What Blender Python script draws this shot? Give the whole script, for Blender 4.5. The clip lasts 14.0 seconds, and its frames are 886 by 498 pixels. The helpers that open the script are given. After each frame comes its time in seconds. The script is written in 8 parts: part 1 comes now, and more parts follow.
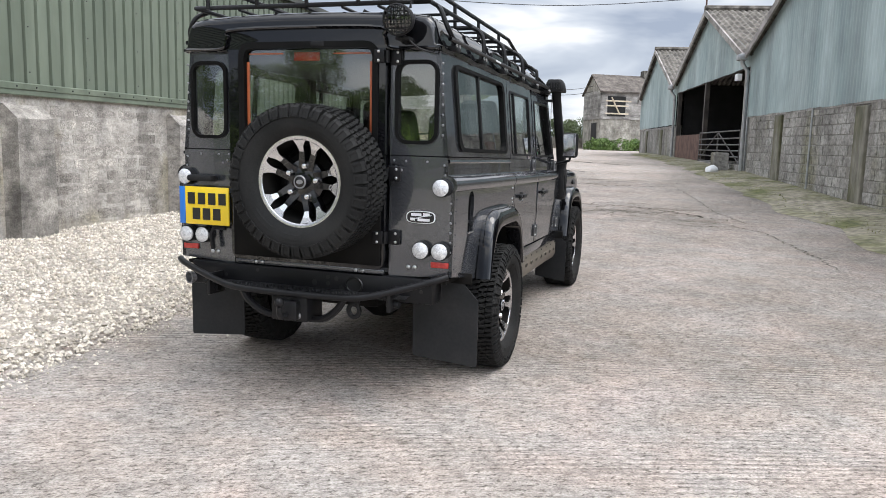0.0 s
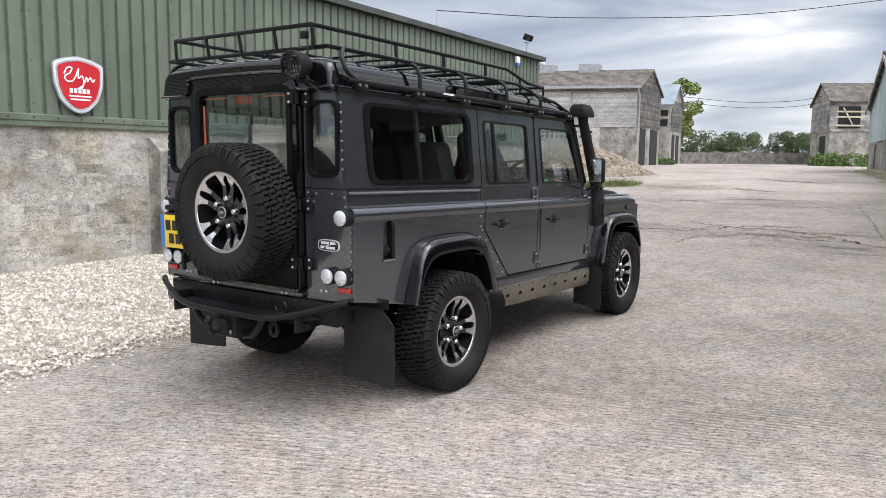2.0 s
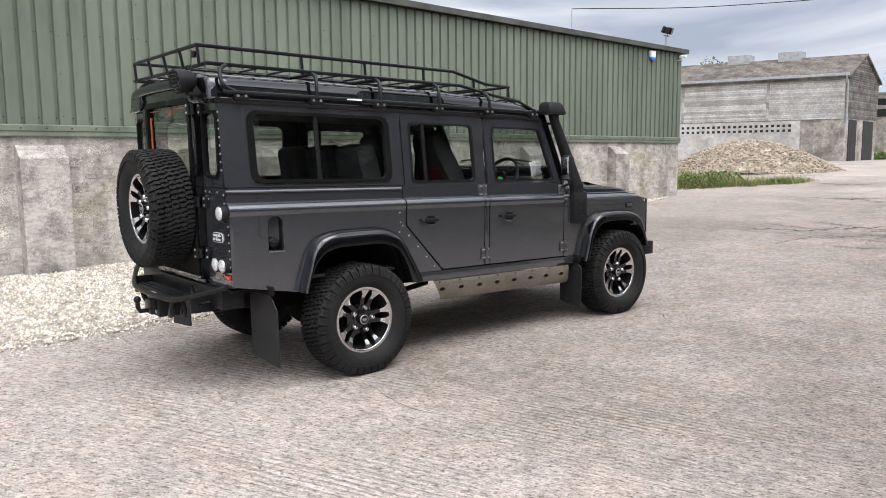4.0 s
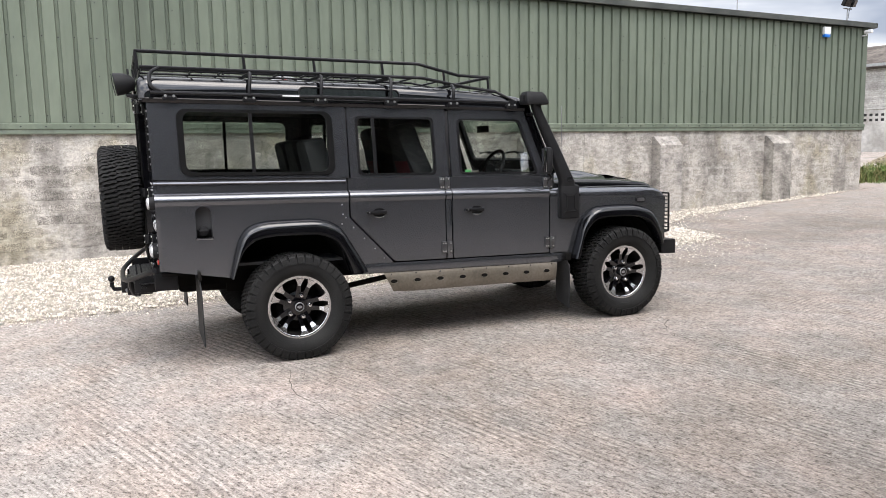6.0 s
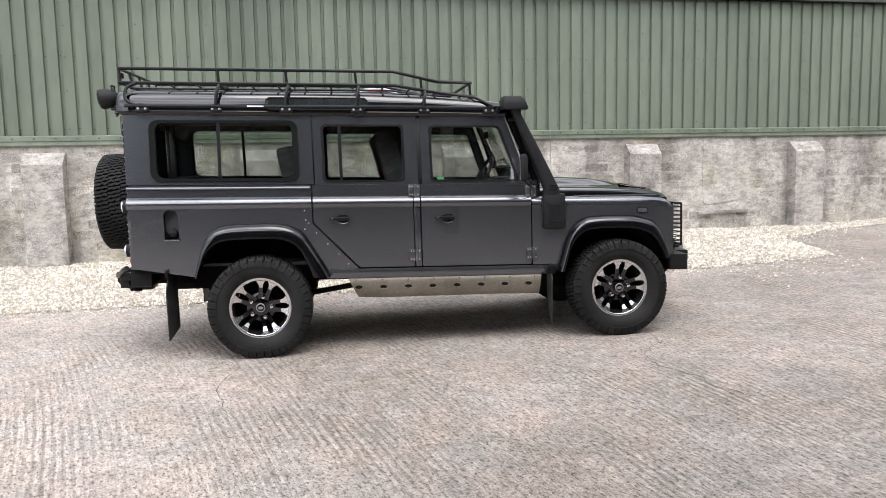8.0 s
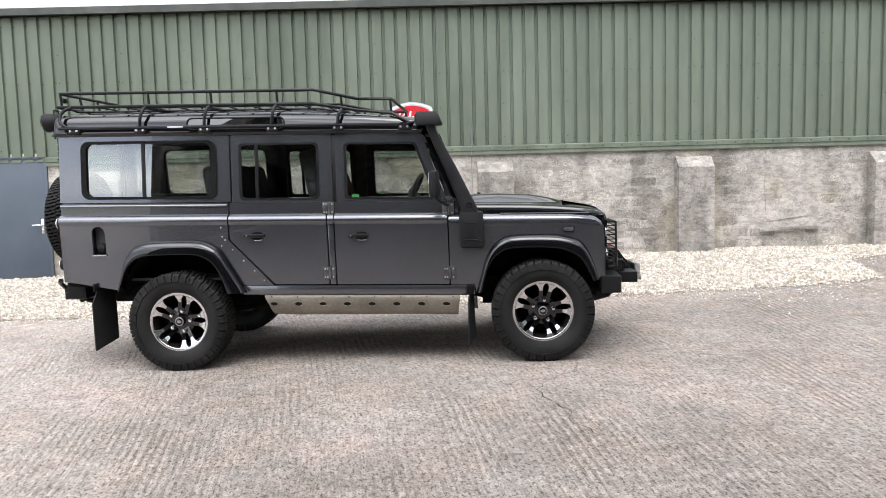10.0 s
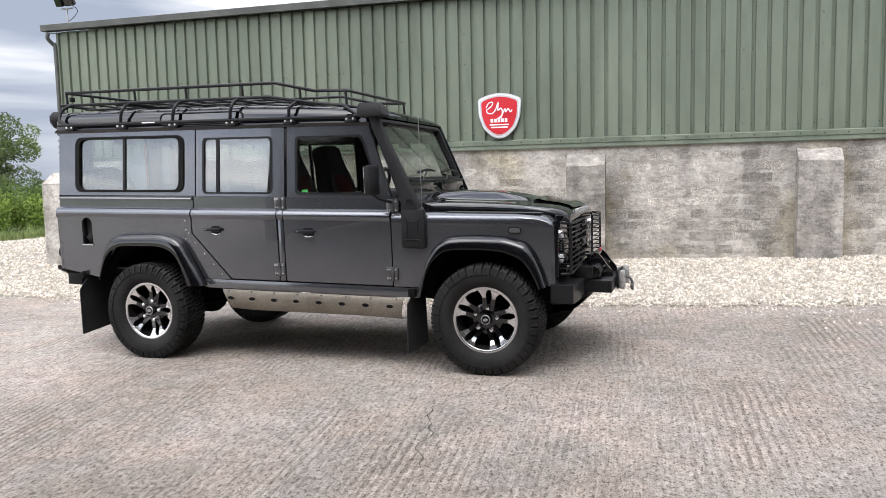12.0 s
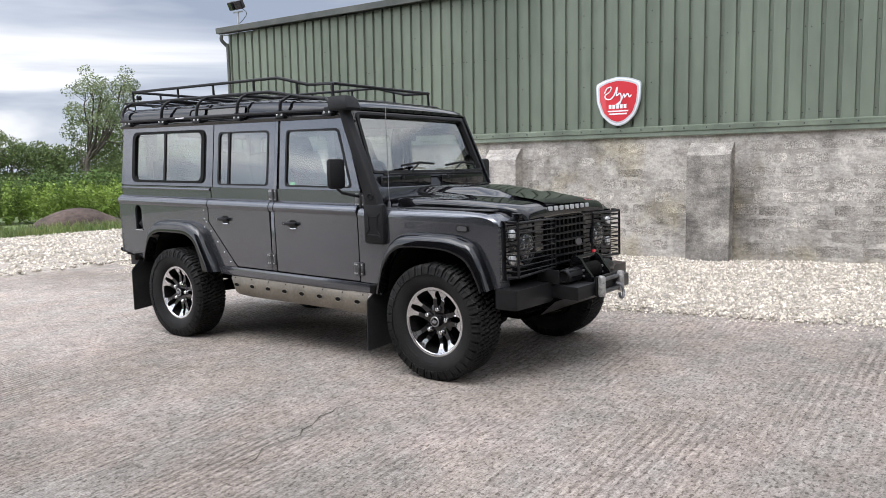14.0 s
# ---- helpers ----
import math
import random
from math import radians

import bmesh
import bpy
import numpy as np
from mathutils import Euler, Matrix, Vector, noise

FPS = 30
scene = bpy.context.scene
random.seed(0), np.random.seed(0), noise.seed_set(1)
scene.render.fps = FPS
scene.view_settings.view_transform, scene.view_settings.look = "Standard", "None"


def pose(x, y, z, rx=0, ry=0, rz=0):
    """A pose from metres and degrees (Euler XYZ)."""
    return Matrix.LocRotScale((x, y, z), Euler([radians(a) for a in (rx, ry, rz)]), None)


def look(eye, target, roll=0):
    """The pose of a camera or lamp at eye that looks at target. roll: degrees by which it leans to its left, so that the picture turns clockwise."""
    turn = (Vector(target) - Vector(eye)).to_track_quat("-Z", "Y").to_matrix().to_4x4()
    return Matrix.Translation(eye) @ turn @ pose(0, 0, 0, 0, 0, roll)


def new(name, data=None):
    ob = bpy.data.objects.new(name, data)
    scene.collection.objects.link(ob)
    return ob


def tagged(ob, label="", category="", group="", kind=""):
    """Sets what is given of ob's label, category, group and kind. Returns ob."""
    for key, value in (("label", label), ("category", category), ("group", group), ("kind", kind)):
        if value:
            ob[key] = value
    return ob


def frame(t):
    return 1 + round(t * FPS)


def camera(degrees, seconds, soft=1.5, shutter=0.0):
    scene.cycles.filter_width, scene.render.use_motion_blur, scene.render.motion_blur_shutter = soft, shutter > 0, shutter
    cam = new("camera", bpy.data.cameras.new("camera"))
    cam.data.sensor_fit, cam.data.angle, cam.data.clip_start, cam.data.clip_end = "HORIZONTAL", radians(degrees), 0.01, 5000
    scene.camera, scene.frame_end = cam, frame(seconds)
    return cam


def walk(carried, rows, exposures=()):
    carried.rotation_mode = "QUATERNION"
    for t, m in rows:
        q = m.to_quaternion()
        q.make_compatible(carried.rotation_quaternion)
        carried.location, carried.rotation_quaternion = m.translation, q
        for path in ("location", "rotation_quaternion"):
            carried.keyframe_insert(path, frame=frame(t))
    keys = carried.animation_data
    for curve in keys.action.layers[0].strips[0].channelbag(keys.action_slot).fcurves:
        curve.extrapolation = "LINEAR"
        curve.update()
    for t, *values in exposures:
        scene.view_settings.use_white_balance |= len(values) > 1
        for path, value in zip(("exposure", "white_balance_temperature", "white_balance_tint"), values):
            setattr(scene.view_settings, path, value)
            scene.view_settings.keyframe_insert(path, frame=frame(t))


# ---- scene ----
cam = camera(60.4, 14.0, 0.6)
PATH = [
    (0, (1.882, -4.582, 1.381), (1.269, -2.699, 1.103), 1.6),
    (0.5, (2.275, -4.439, 1.413), (1.509, -2.613, 1.137), 1.5),
    (1, (2.74, -4.346, 1.454), (1.835, -2.583, 1.185), 1.4),
    (1.5, (3.07, -4.162, 1.458), (2.047, -2.463, 1.203), 0.9),
    (2, (3.447, -3.98, 1.487), (2.315, -2.349, 1.246), 0.6),
    (2.5, (3.916, -3.807, 1.503), (2.679, -2.252, 1.274), 0.2),
    (3, (4.298, -3.494, 1.506), (2.96, -2.024, 1.278), -0.1),
    (3.2, (4.474, -3.382, 1.493), (3.096, -1.951, 1.266), -0.2),
    (5.3, (5.794, -1.756, 1.473), (4.052, -0.808, 1.216), -0.9),
    (5.5, (5.868, -1.572, 1.471), (4.098, -0.676, 1.217), -0.9),
    (6, (6.144, -1.125, 1.463), (4.314, -0.358, 1.21), -1.0),
    (6.5, (6.281, -0.671, 1.429), (4.402, -0.033, 1.178), -1.0),
    (7, (6.431, -0.219, 1.418), (4.511, 0.286, 1.177), -1.2),
    (7.2, (6.502, -0.042, 1.426), (4.569, 0.412, 1.188), -1.2),
    (9.3, (6.555, 1.722, 1.42), (4.564, 1.723, 1.224), -1.3),
    (9.5, (6.535, 1.911, 1.414), (4.545, 1.881, 1.222), -1.4),
    (10, (6.474, 2.38, 1.416), (4.486, 2.264, 1.235), -1.5),
    (10.5, (6.282, 2.817, 1.417), (4.301, 2.603, 1.241), -1.5),
    (11, (6.15, 3.297, 1.407), (4.187, 2.957, 1.232), -1.6),
    (11.5, (5.957, 3.735, 1.389), (4.026, 3.247, 1.209), -1.4),
    (12, (5.726, 4.192, 1.39), (3.843, 3.543, 1.203), -1.2),
    (12.5, (5.476, 4.62, 1.385), (3.656, 3.812, 1.192), -1.0),
    (13, (5.19, 5.002, 1.396), (3.442, 4.05, 1.197), -0.9),
    (13.5, (4.96, 5.423, 1.411), (3.289, 4.344, 1.207), -0.9),
    (14, (4.659, 5.745, 1.409), (3.065, 4.557, 1.198), -1.0),
]
walk(cam, [(t, look(eye, target, roll)) for t, eye, target, roll in PATH], [(0, 0.09, 6430, 10.5), (1, -0.03, 6430, 10.5), (3, 0.08, 6560, 12.5), (6, 0.21, 6640, 12.5), (10, 0.28, 6560, 12), (12.5, 0.12, 6560, 12.5), (14, 0.01, 6380, 12)])

# ---------------------------------------------------------------- world, sun
world = bpy.data.worlds.new("overcast_sky")
scene.world = world
world.use_nodes = True
WN, WL = world.node_tree.nodes, world.node_tree.links
bg = WN["Background"]


def wnode(kind, **sets):
    n = WN.new(kind)
    for key, value in sets.items():
        n.inputs[key].default_value = value
    return n


sky = WN.new("ShaderNodeTexSky")
sky.sky_type, sky.sun_disc = "NISHITA", False
sky.sun_elevation, sky.sun_rotation = radians(50), radians(115)
sky_low = WN.new("ShaderNodeMixRGB")
sky_low.blend_type, sky_low.inputs[0].default_value, sky_low.inputs[2].default_value = "MULTIPLY", 1.0, (0.1, 0.1, 0.1, 1)
WL.new(sky.outputs[0], sky_low.inputs[1])
coord = WN.new("ShaderNodeTexCoord")
stretch = wnode("ShaderNodeMapping", Scale=(1.0, 1.0, 5.5), Rotation=(0.12, 0.05, 0.4))
WL.new(coord.outputs["Generated"], stretch.inputs[0])
puff = wnode("ShaderNodeTexNoise", Scale=2.1, Detail=5.0, Roughness=0.5, Distortion=0.45)
WL.new(stretch.outputs[0], puff.inputs[0])
shade = WN.new("ShaderNodeValToRGB")
shade.color_ramp.elements[0].position, shade.color_ramp.elements[0].color = 0.37, (0.40, 0.46, 0.575, 1)
shade.color_ramp.elements[1].position, shade.color_ramp.elements[1].color = 0.57, (1.14, 1.15, 1.16, 1)
mid = shade.color_ramp.elements.new(0.48)
mid.color = (0.69, 0.745, 0.83, 1)
WL.new(puff.outputs[0], shade.inputs[0])
clouds = WN.new("ShaderNodeMixRGB")
clouds.inputs[0].default_value = 0.9
WL.new(sky_low.outputs[0], clouds.inputs[1])
WL.new(shade.outputs[0], clouds.inputs[2])
split = WN.new("ShaderNodeSeparateXYZ")
WL.new(coord.outputs["Generated"], split.inputs[0])
rise = WN.new("ShaderNodeMapRange")
for key, value in (("From Min", 0.35), ("From Max", 0.98), ("To Min", 1.0), ("To Max", 2.6)):
    rise.inputs[key].default_value = value
WL.new(split.outputs[2], rise.inputs[0])
dome = WN.new("ShaderNodeMixRGB")
dome.blend_type, dome.inputs[0].default_value = "MULTIPLY", 1.0
WL.new(clouds.outputs[0], dome.inputs[1])
WL.new(rise.outputs[0], dome.inputs[2])
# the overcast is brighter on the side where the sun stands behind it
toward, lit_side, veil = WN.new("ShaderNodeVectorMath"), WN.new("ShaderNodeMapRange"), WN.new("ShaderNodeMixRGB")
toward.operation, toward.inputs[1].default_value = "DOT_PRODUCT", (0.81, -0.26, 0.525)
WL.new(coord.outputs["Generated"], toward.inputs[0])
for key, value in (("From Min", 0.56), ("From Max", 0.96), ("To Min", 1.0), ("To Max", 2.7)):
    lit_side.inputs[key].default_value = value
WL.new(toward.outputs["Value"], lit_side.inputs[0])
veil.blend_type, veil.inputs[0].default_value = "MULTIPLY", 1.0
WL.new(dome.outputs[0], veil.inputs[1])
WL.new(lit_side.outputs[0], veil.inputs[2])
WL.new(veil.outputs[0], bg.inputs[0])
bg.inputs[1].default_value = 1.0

sun = new("sun", bpy.data.lights.new("sun", "SUN"))
sun.data.energy, sun.data.angle, sun.data.color = 1.4, radians(32), (1, 0.93, 0.85)
sun.matrix_world = look((0, 0, 30), (-13, -5, 0))

# ---------------------------------------------------------------- materials


def material(name, base, second=None, scale=3.0, rough=0.6, metal=0.0, grain=0.0, grain_scale=120.0, bump=0.0, bump_scale=40.0, coat=0.0, per_piece=0.0, island=0.0, stretch_xyz=(1, 1, 1), rough_vary=0.0, contrast=(0.35, 0.65), sheen=0.5, placed=False):
    """Two-scale procedural surface: broad patches, fine grain, relief, and a tint that differs from piece to piece."""
    m = bpy.data.materials.new(name)
    m.use_nodes = True
    nodes, links = m.node_tree.nodes, m.node_tree.links
    b = nodes["Principled BSDF"]
    b.inputs["Roughness"].default_value, b.inputs["Metallic"].default_value = rough, metal
    b.inputs["Specular IOR Level"].default_value = sheen
    b.inputs["Coat Weight"].default_value, b.inputs["Coat Roughness"].default_value = coat, 0.02
    tc, mp = nodes.new("ShaderNodeTexCoord"), nodes.new("ShaderNodeMapping")
    mp.inputs["Scale"].default_value = stretch_xyz
    links.new(nodes.new("ShaderNodeNewGeometry").outputs["Position"] if placed else tc.outputs["Object"], mp.inputs[0])

    def noise_at(s, detail=4.0):
        n = nodes.new("ShaderNodeTexNoise")
        n.inputs["Scale"].default_value, n.inputs["Detail"].default_value = s, detail
        links.new(mp.outputs[0], n.inputs[0])
        return n

    ramp = nodes.new("ShaderNodeValToRGB")
    ramp.color_ramp.elements[0].position, ramp.color_ramp.elements[1].position = contrast
    ramp.color_ramp.elements[0].color, ramp.color_ramp.elements[1].color = (*base, 1), (*(second or base), 1)
    broad = noise_at(scale)
    links.new(broad.outputs[0], ramp.inputs[0])
    colour = ramp.outputs[0]

    def scaled(colour, source, low, high):
        rng, mul = nodes.new("ShaderNodeMapRange"), nodes.new("ShaderNodeMixRGB")
        rng.inputs["To Min"].default_value, rng.inputs["To Max"].default_value = low, high
        rng.inputs["From Min"].default_value, rng.inputs["From Max"].default_value = source[1]
        links.new(source[0], rng.inputs[0])
        mul.blend_type, mul.inputs[0].default_value = "MULTIPLY", 1.0
        links.new(colour, mul.inputs[1])
        links.new(rng.outputs[0], mul.inputs[2])
        return mul.outputs[0]

    if grain:
        colour = scaled(colour, (noise_at(grain_scale, 2.0).outputs[0], (0.3, 0.7)), 1 - grain, 1 + grain)
    if per_piece:
        colour = scaled(colour, (nodes.new("ShaderNodeObjectInfo").outputs["Random"], (0, 1)), 1 - per_piece, 1 + per_piece)
    if island:
        colour = scaled(colour, (nodes.new("ShaderNodeNewGeometry").outputs["Random Per Island"], (0, 1)), 1 - island, 1 + island)
    links.new(colour, b.inputs["Base Color"])
    if rough_vary:
        rr = nodes.new("ShaderNodeMapRange")
        rr.inputs["To Min"].default_value, rr.inputs["To Max"].default_value = rough - rough_vary, rough + rough_vary
        links.new(broad.outputs[0], rr.inputs[0])
        links.new(rr.outputs[0], b.inputs["Roughness"])
    if bump:
        bp = nodes.new("ShaderNodeBump")
        bp.inputs["Strength"].default_value, bp.inputs["Distance"].default_value = bump, 0.01
        links.new(noise_at(bump_scale, 5.0).outputs[0], bp.inputs["Height"])
        links.new(bp.outputs[0], b.inputs["Normal"])
    return m


def concrete_material():
    m = material("yard_concrete", (0.365, 0.331, 0.303), (0.455, 0.416, 0.385), 0.55, 0.85, sheen=0.2, contrast=(0.3, 0.7))
    nodes, links = m.node_tree.nodes, m.node_tree.links
    b = nodes["Principled BSDF"]
    tc = nodes.new("ShaderNodeTexCoord")

    def tex(kind, scale_xyz, source=None, **sets):
        mp, n = nodes.new("ShaderNodeMapping"), nodes.new(kind)
        mp.inputs["Scale"].default_value = scale_xyz
        links.new(source or tc.outputs["Object"], mp.inputs[0])
        links.new(mp.outputs[0], n.inputs[0])
        for k, v in sets.items():
            n.inputs[k].default_value = v
        return n.outputs[0]

    def ramp(src, p0, c0, p1, c1):
        r = nodes.new("ShaderNodeValToRGB")
        r.color_ramp.elements[0].position, r.color_ramp.elements[0].color = p0, (*c0, 1)
        r.color_ramp.elements[1].position, r.color_ramp.elements[1].color = p1, (*c1, 1)
        links.new(src, r.inputs[0])
        return r.outputs[0]

    def mix(kind, fac, a, c):
        x = nodes.new("ShaderNodeMixRGB")
        x.blend_type = kind
        for socket, v in ((0, fac), (1, a), (2, c)):
            if isinstance(v, (int, float)):
                x.inputs[socket].default_value = v
            elif isinstance(v, tuple):
                x.inputs[socket].default_value = (*v, 1)
            else:
                links.new(v, x.inputs[socket])
        return x.outputs[0]

    base = b.inputs["Base Color"].links[0].from_socket
    # worn pinkish skin where the aggregate shows
    worn = ramp(tex("ShaderNodeTexNoise", (1, 1, 1), Scale=0.9, Detail=5.0, Roughness=0.6), 0.5, (0, 0, 0), 0.68, (1, 1, 1))
    colour = mix("MIX", worn, base, (0.445, 0.388, 0.357))
    # brush strokes that fan across the yard: their slope falls from one end to the other
    sep, slope, mul, sub, joined = (nodes.new("ShaderNode" + k) for k in ("SeparateXYZ", "MapRange", "Math", "Math", "CombineXYZ"))
    links.new(tc.outputs["Object"], sep.inputs[0])
    for key, value in (("From Min", -1.5), ("From Max", 5.0), ("To Min", 0.44), ("To Max", 0.03)):
        slope.inputs[key].default_value = value
    links.new(sep.outputs[1], slope.inputs[0])
    mul.operation, sub.operation = "MULTIPLY", "SUBTRACT"
    links.new(sep.outputs[0], mul.inputs[0])
    links.new(slope.outputs[0], mul.inputs[1])
    links.new(sep.outputs[1], sub.inputs[0])
    links.new(mul.outputs[0], sub.inputs[1])
    links.new(sep.outputs[0], joined.inputs[0])
    links.new(sub.outputs[0], joined.inputs[1])
    swept = joined.outputs[0]
    ridge = tex("ShaderNodeTexWave", (0.22, 1, 1), swept, **{"Scale": 5.6, "Distortion": 3.2, "Detail": 3.0, "Detail Scale": 2.2, "Detail Roughness": 0.65})
    ridge.node.bands_direction = "Y"
    fine = tex("ShaderNodeTexNoise", (5.0, 75, 1), swept, Scale=1.0, Detail=2.0, Roughness=0.5)
    strength = ramp(tex("ShaderNodeTexNoise", (0.55, 1.3, 1), swept, Scale=1.0, Detail=3.0), 0.47, (0.06, 0.06, 0.06), 0.66, (0.78, 0.78, 0.78))
    grooves = ramp(ridge, 0.18, (0.66, 0.655, 0.65), 0.62, (1.12, 1.12, 1.11))
    colour = mix("MULTIPLY", strength, colour, grooves)
    colour = mix("MULTIPLY", 0.55, colour, ramp(fine, 0.38, (0.74, 0.73, 0.72), 0.58, (1.1, 1.1, 1.1)))
    # warm and cool patches, mottling, stones and pits
    colour = mix("MULTIPLY", 1.0, colour, ramp(tex("ShaderNodeTexNoise", (1, 1.4, 1), Scale=1.6, Detail=4.0, Roughness=0.6), 0.40, (1.035, 1.0, 0.98), 0.60, (0.97, 0.99, 1.005)))
    colour = mix("MULTIPLY", 1.0, colour, ramp(tex("ShaderNodeTexNoise", (1, 1, 1), Scale=7.0, Detail=5.0, Roughness=0.6), 0.36, (0.84, 0.84, 0.83), 0.62, (1.1, 1.09, 1.08)))
    colour = mix("MULTIPLY", 1.0, colour, ramp(tex("ShaderNodeTexNoise", (1, 1.3, 1), swept, Scale=19.0, Detail=4.0, Roughness=0.6), 0.38, (0.80, 0.795, 0.79), 0.60, (1.13, 1.125, 1.12)))
    speck = ramp(tex("ShaderNodeTexNoise", (1, 1, 1), Scale=85.0, Detail=3.0, Roughness=0.7), 0.39, (0.64, 0.63, 0.62), 0.57, (1.14, 1.135, 1.13))
    colour = mix("MULTIPLY", 0.85, colour, speck)
    pits = ramp(tex("ShaderNodeTexNoise", (1, 1.5, 1), swept, Scale=30.0, Detail=3.0, Roughness=0.6), 0.375, (0.40, 0.385, 0.37), 0.45, (1.02, 1.02, 1.02))
    colour = mix("MULTIPLY", 0.9, colour, pits)
    stain = ramp(tex("ShaderNodeTexNoise", (1, 1, 1), Scale=0.23, Detail=6.0, Roughness=0.65), 0.34, (0.70, 0.69, 0.67), 0.54, (1, 1, 1))
    colour = mix("MULTIPLY", 1.0, colour, stain)
    # darker area round the middle of the yard, with a ragged edge
    far, span, ragged = nodes.new("ShaderNodeVectorMath"), nodes.new("ShaderNodeMapRange"), nodes.new("ShaderNodeMath")
    far.operation, far.inputs[1].default_value = "DISTANCE", (0.2, 10.0, 0.1)
    links.new(tc.outputs["Object"], far.inputs[0])
    ragged.operation = "MULTIPLY_ADD"
    links.new(tex("ShaderNodeTexNoise", (1, 1, 1), Scale=0.7, Detail=5.0, Roughness=0.6), ragged.inputs[0])
    ragged.inputs[1].default_value = 5.0
    links.new(far.outputs["Value"], ragged.inputs[2])
    for key, value in (("From Min", 7.0), ("From Max", 12.5), ("To Min", 0.76), ("To Max", 1.0)):
        span.inputs[key].default_value = value
    links.new(ragged.outputs[0], span.inputs[0])
    colour = mix("MULTIPLY", 1.0, colour, span.outputs[0])
    links.new(colour, b.inputs["Base Color"])
    height = mix("ADD", 0.7, mix("MULTIPLY", strength, (0.5, 0.5, 0.5), ridge), tex("ShaderNodeTexNoise", (1, 1, 1), Scale=55.0, Detail=5.0, Roughness=0.7))
    bp = nodes.new("ShaderNodeBump")
    bp.inputs["Strength"].default_value, bp.inputs["Distance"].default_value = 1.0, 0.014
    links.new(height, bp.inputs["Height"])
    links.new(bp.outputs[0], b.inputs["Normal"])
    return m


def glass_material(name, tint, gloss=1.0):
    m = bpy.data.materials.new(name)
    m.use_nodes = True
    nodes, links = m.node_tree.nodes, m.node_tree.links
    nodes.remove(nodes["Principled BSDF"])
    clear, shine, edge, power, fres, mixed = (nodes.new("ShaderNode" + k) for k in ("BsdfTransparent", "BsdfGlossy", "LayerWeight", "Math", "MapRange", "MixShader"))
    clear.inputs[0].default_value = (*tint, 1)
    shine.inputs["Roughness"].default_value = 0.015
    shine.inputs[0].default_value = (gloss, gloss, gloss, 1)
    edge.inputs[0].default_value = 0.5
    power.operation, power.inputs[1].default_value = "POWER", 5.0
    fres.inputs["To Min"].default_value, fres.inputs["To Max"].default_value = 0.125, 0.85
    links.new(edge.outputs["Facing"], power.inputs[0])
    links.new(power.outputs[0], fres.inputs[0])
    links.new(fres.outputs[0], mixed.inputs[0])
    links.new(clear.outputs[0], mixed.inputs[1])
    links.new(shine.outputs[0], mixed.inputs[2])
    links.new(mixed.outputs[0], nodes["Material Output"].inputs[0])
    return m


concrete = concrete_material()
damp_m = material("damp_stained_render", (0.18, 0.168, 0.152), (0.36, 0.335, 0.30), 3.4, 0.93, grain=0.25, grain_scale=60, bump=0.9, bump_scale=30, contrast=(0.38, 0.62), sheen=0.2)
pilaster_m = material("weathered_buttress", (0.225, 0.21, 0.195), (0.375, 0.35, 0.32), 2.8, 0.93, grain=0.28, grain_scale=50, bump=0.9, bump_scale=26, contrast=(0.36, 0.62), sheen=0.2, placed=True)
# fines darkened in colour to stand in for shadow between the stones
gravel_bed_m = material("gravel_fines", (0.20, 0.175, 0.145), (0.42, 0.38, 0.33), 18, 0.9, grain=0.35, grain_scale=60, bump=0.9, bump_scale=45)
gravel_m = material("limestone_chippings", (0.40, 0.357, 0.293), (0.67, 0.618, 0.538), 9, 0.85, grain=0.2, grain_scale=160, bump=0.3, bump_scale=90, island=0.42, sheen=0.25)
rubble_m = material("rubble", (0.21, 0.17, 0.125), (0.42, 0.36, 0.285), 4, 0.9, grain=0.2, grain_scale=30, island=0.3)
block_m = material("concrete_block", (0.26, 0.24, 0.214), (0.40, 0.372, 0.335), 3.2, 0.92, grain=0.45, grain_scale=60, bump=1.0, bump_scale=70, per_piece=0.2, contrast=(0.36, 0.62), sheen=0.2, placed=True)
render_m = material("smeared_render", (0.295, 0.272, 0.243), (0.42, 0.393, 0.358), 3.0, 0.93, grain=0.16, grain_scale=45, bump=0.7, bump_scale=26, contrast=(0.36, 0.60), sheen=0.2, placed=True)
clad_m = material("green_box_profile_sheet", (0.110, 0.131, 0.099), (0.145, 0.170, 0.129), 0.7, 0.58, sheen=0.28, grain=0.05, grain_scale=9, bump=0.06, bump_scale=5, per_piece=0.05, stretch_xyz=(1, 1, 0.35), rough_vary=0.08, placed=True)
flash_m = material("green_flashing", (0.11, 0.135, 0.098), (0.15, 0.175, 0.13), 1.2, 0.45, grain=0.08, grain_scale=14)
gutter_m = material("dark_gutter", (0.05, 0.055, 0.05), (0.085, 0.09, 0.08), 3, 0.5)
screw_m = material("dark_screw", (0.02, 0.022, 0.02), rough=0.5)
steel_door_m = material("slate_blue_door_paint", (0.055, 0.072, 0.095), (0.066, 0.084, 0.108), 2, 0.45, grain=0.04)
paint = material("graphite_metallic_paint", (0.110, 0.115, 0.127), (0.122, 0.127, 0.140), 2, 0.22, 0.75, grain=0.05, grain_scale=900, coat=1.0)
paint.node_tree.nodes["Principled BSDF"].inputs["Specular Tint"].default_value = (0.25, 0.25, 0.28, 1)
gloss_black = material("gloss_black_paint", (0.004, 0.004, 0.005), (0.006, 0.006, 0.007), 3, 0.4, 0.0, coat=1.0, sheen=0.0)
gloss_black.node_tree.nodes["Principled BSDF"].inputs["Coat IOR"].default_value = 1.6
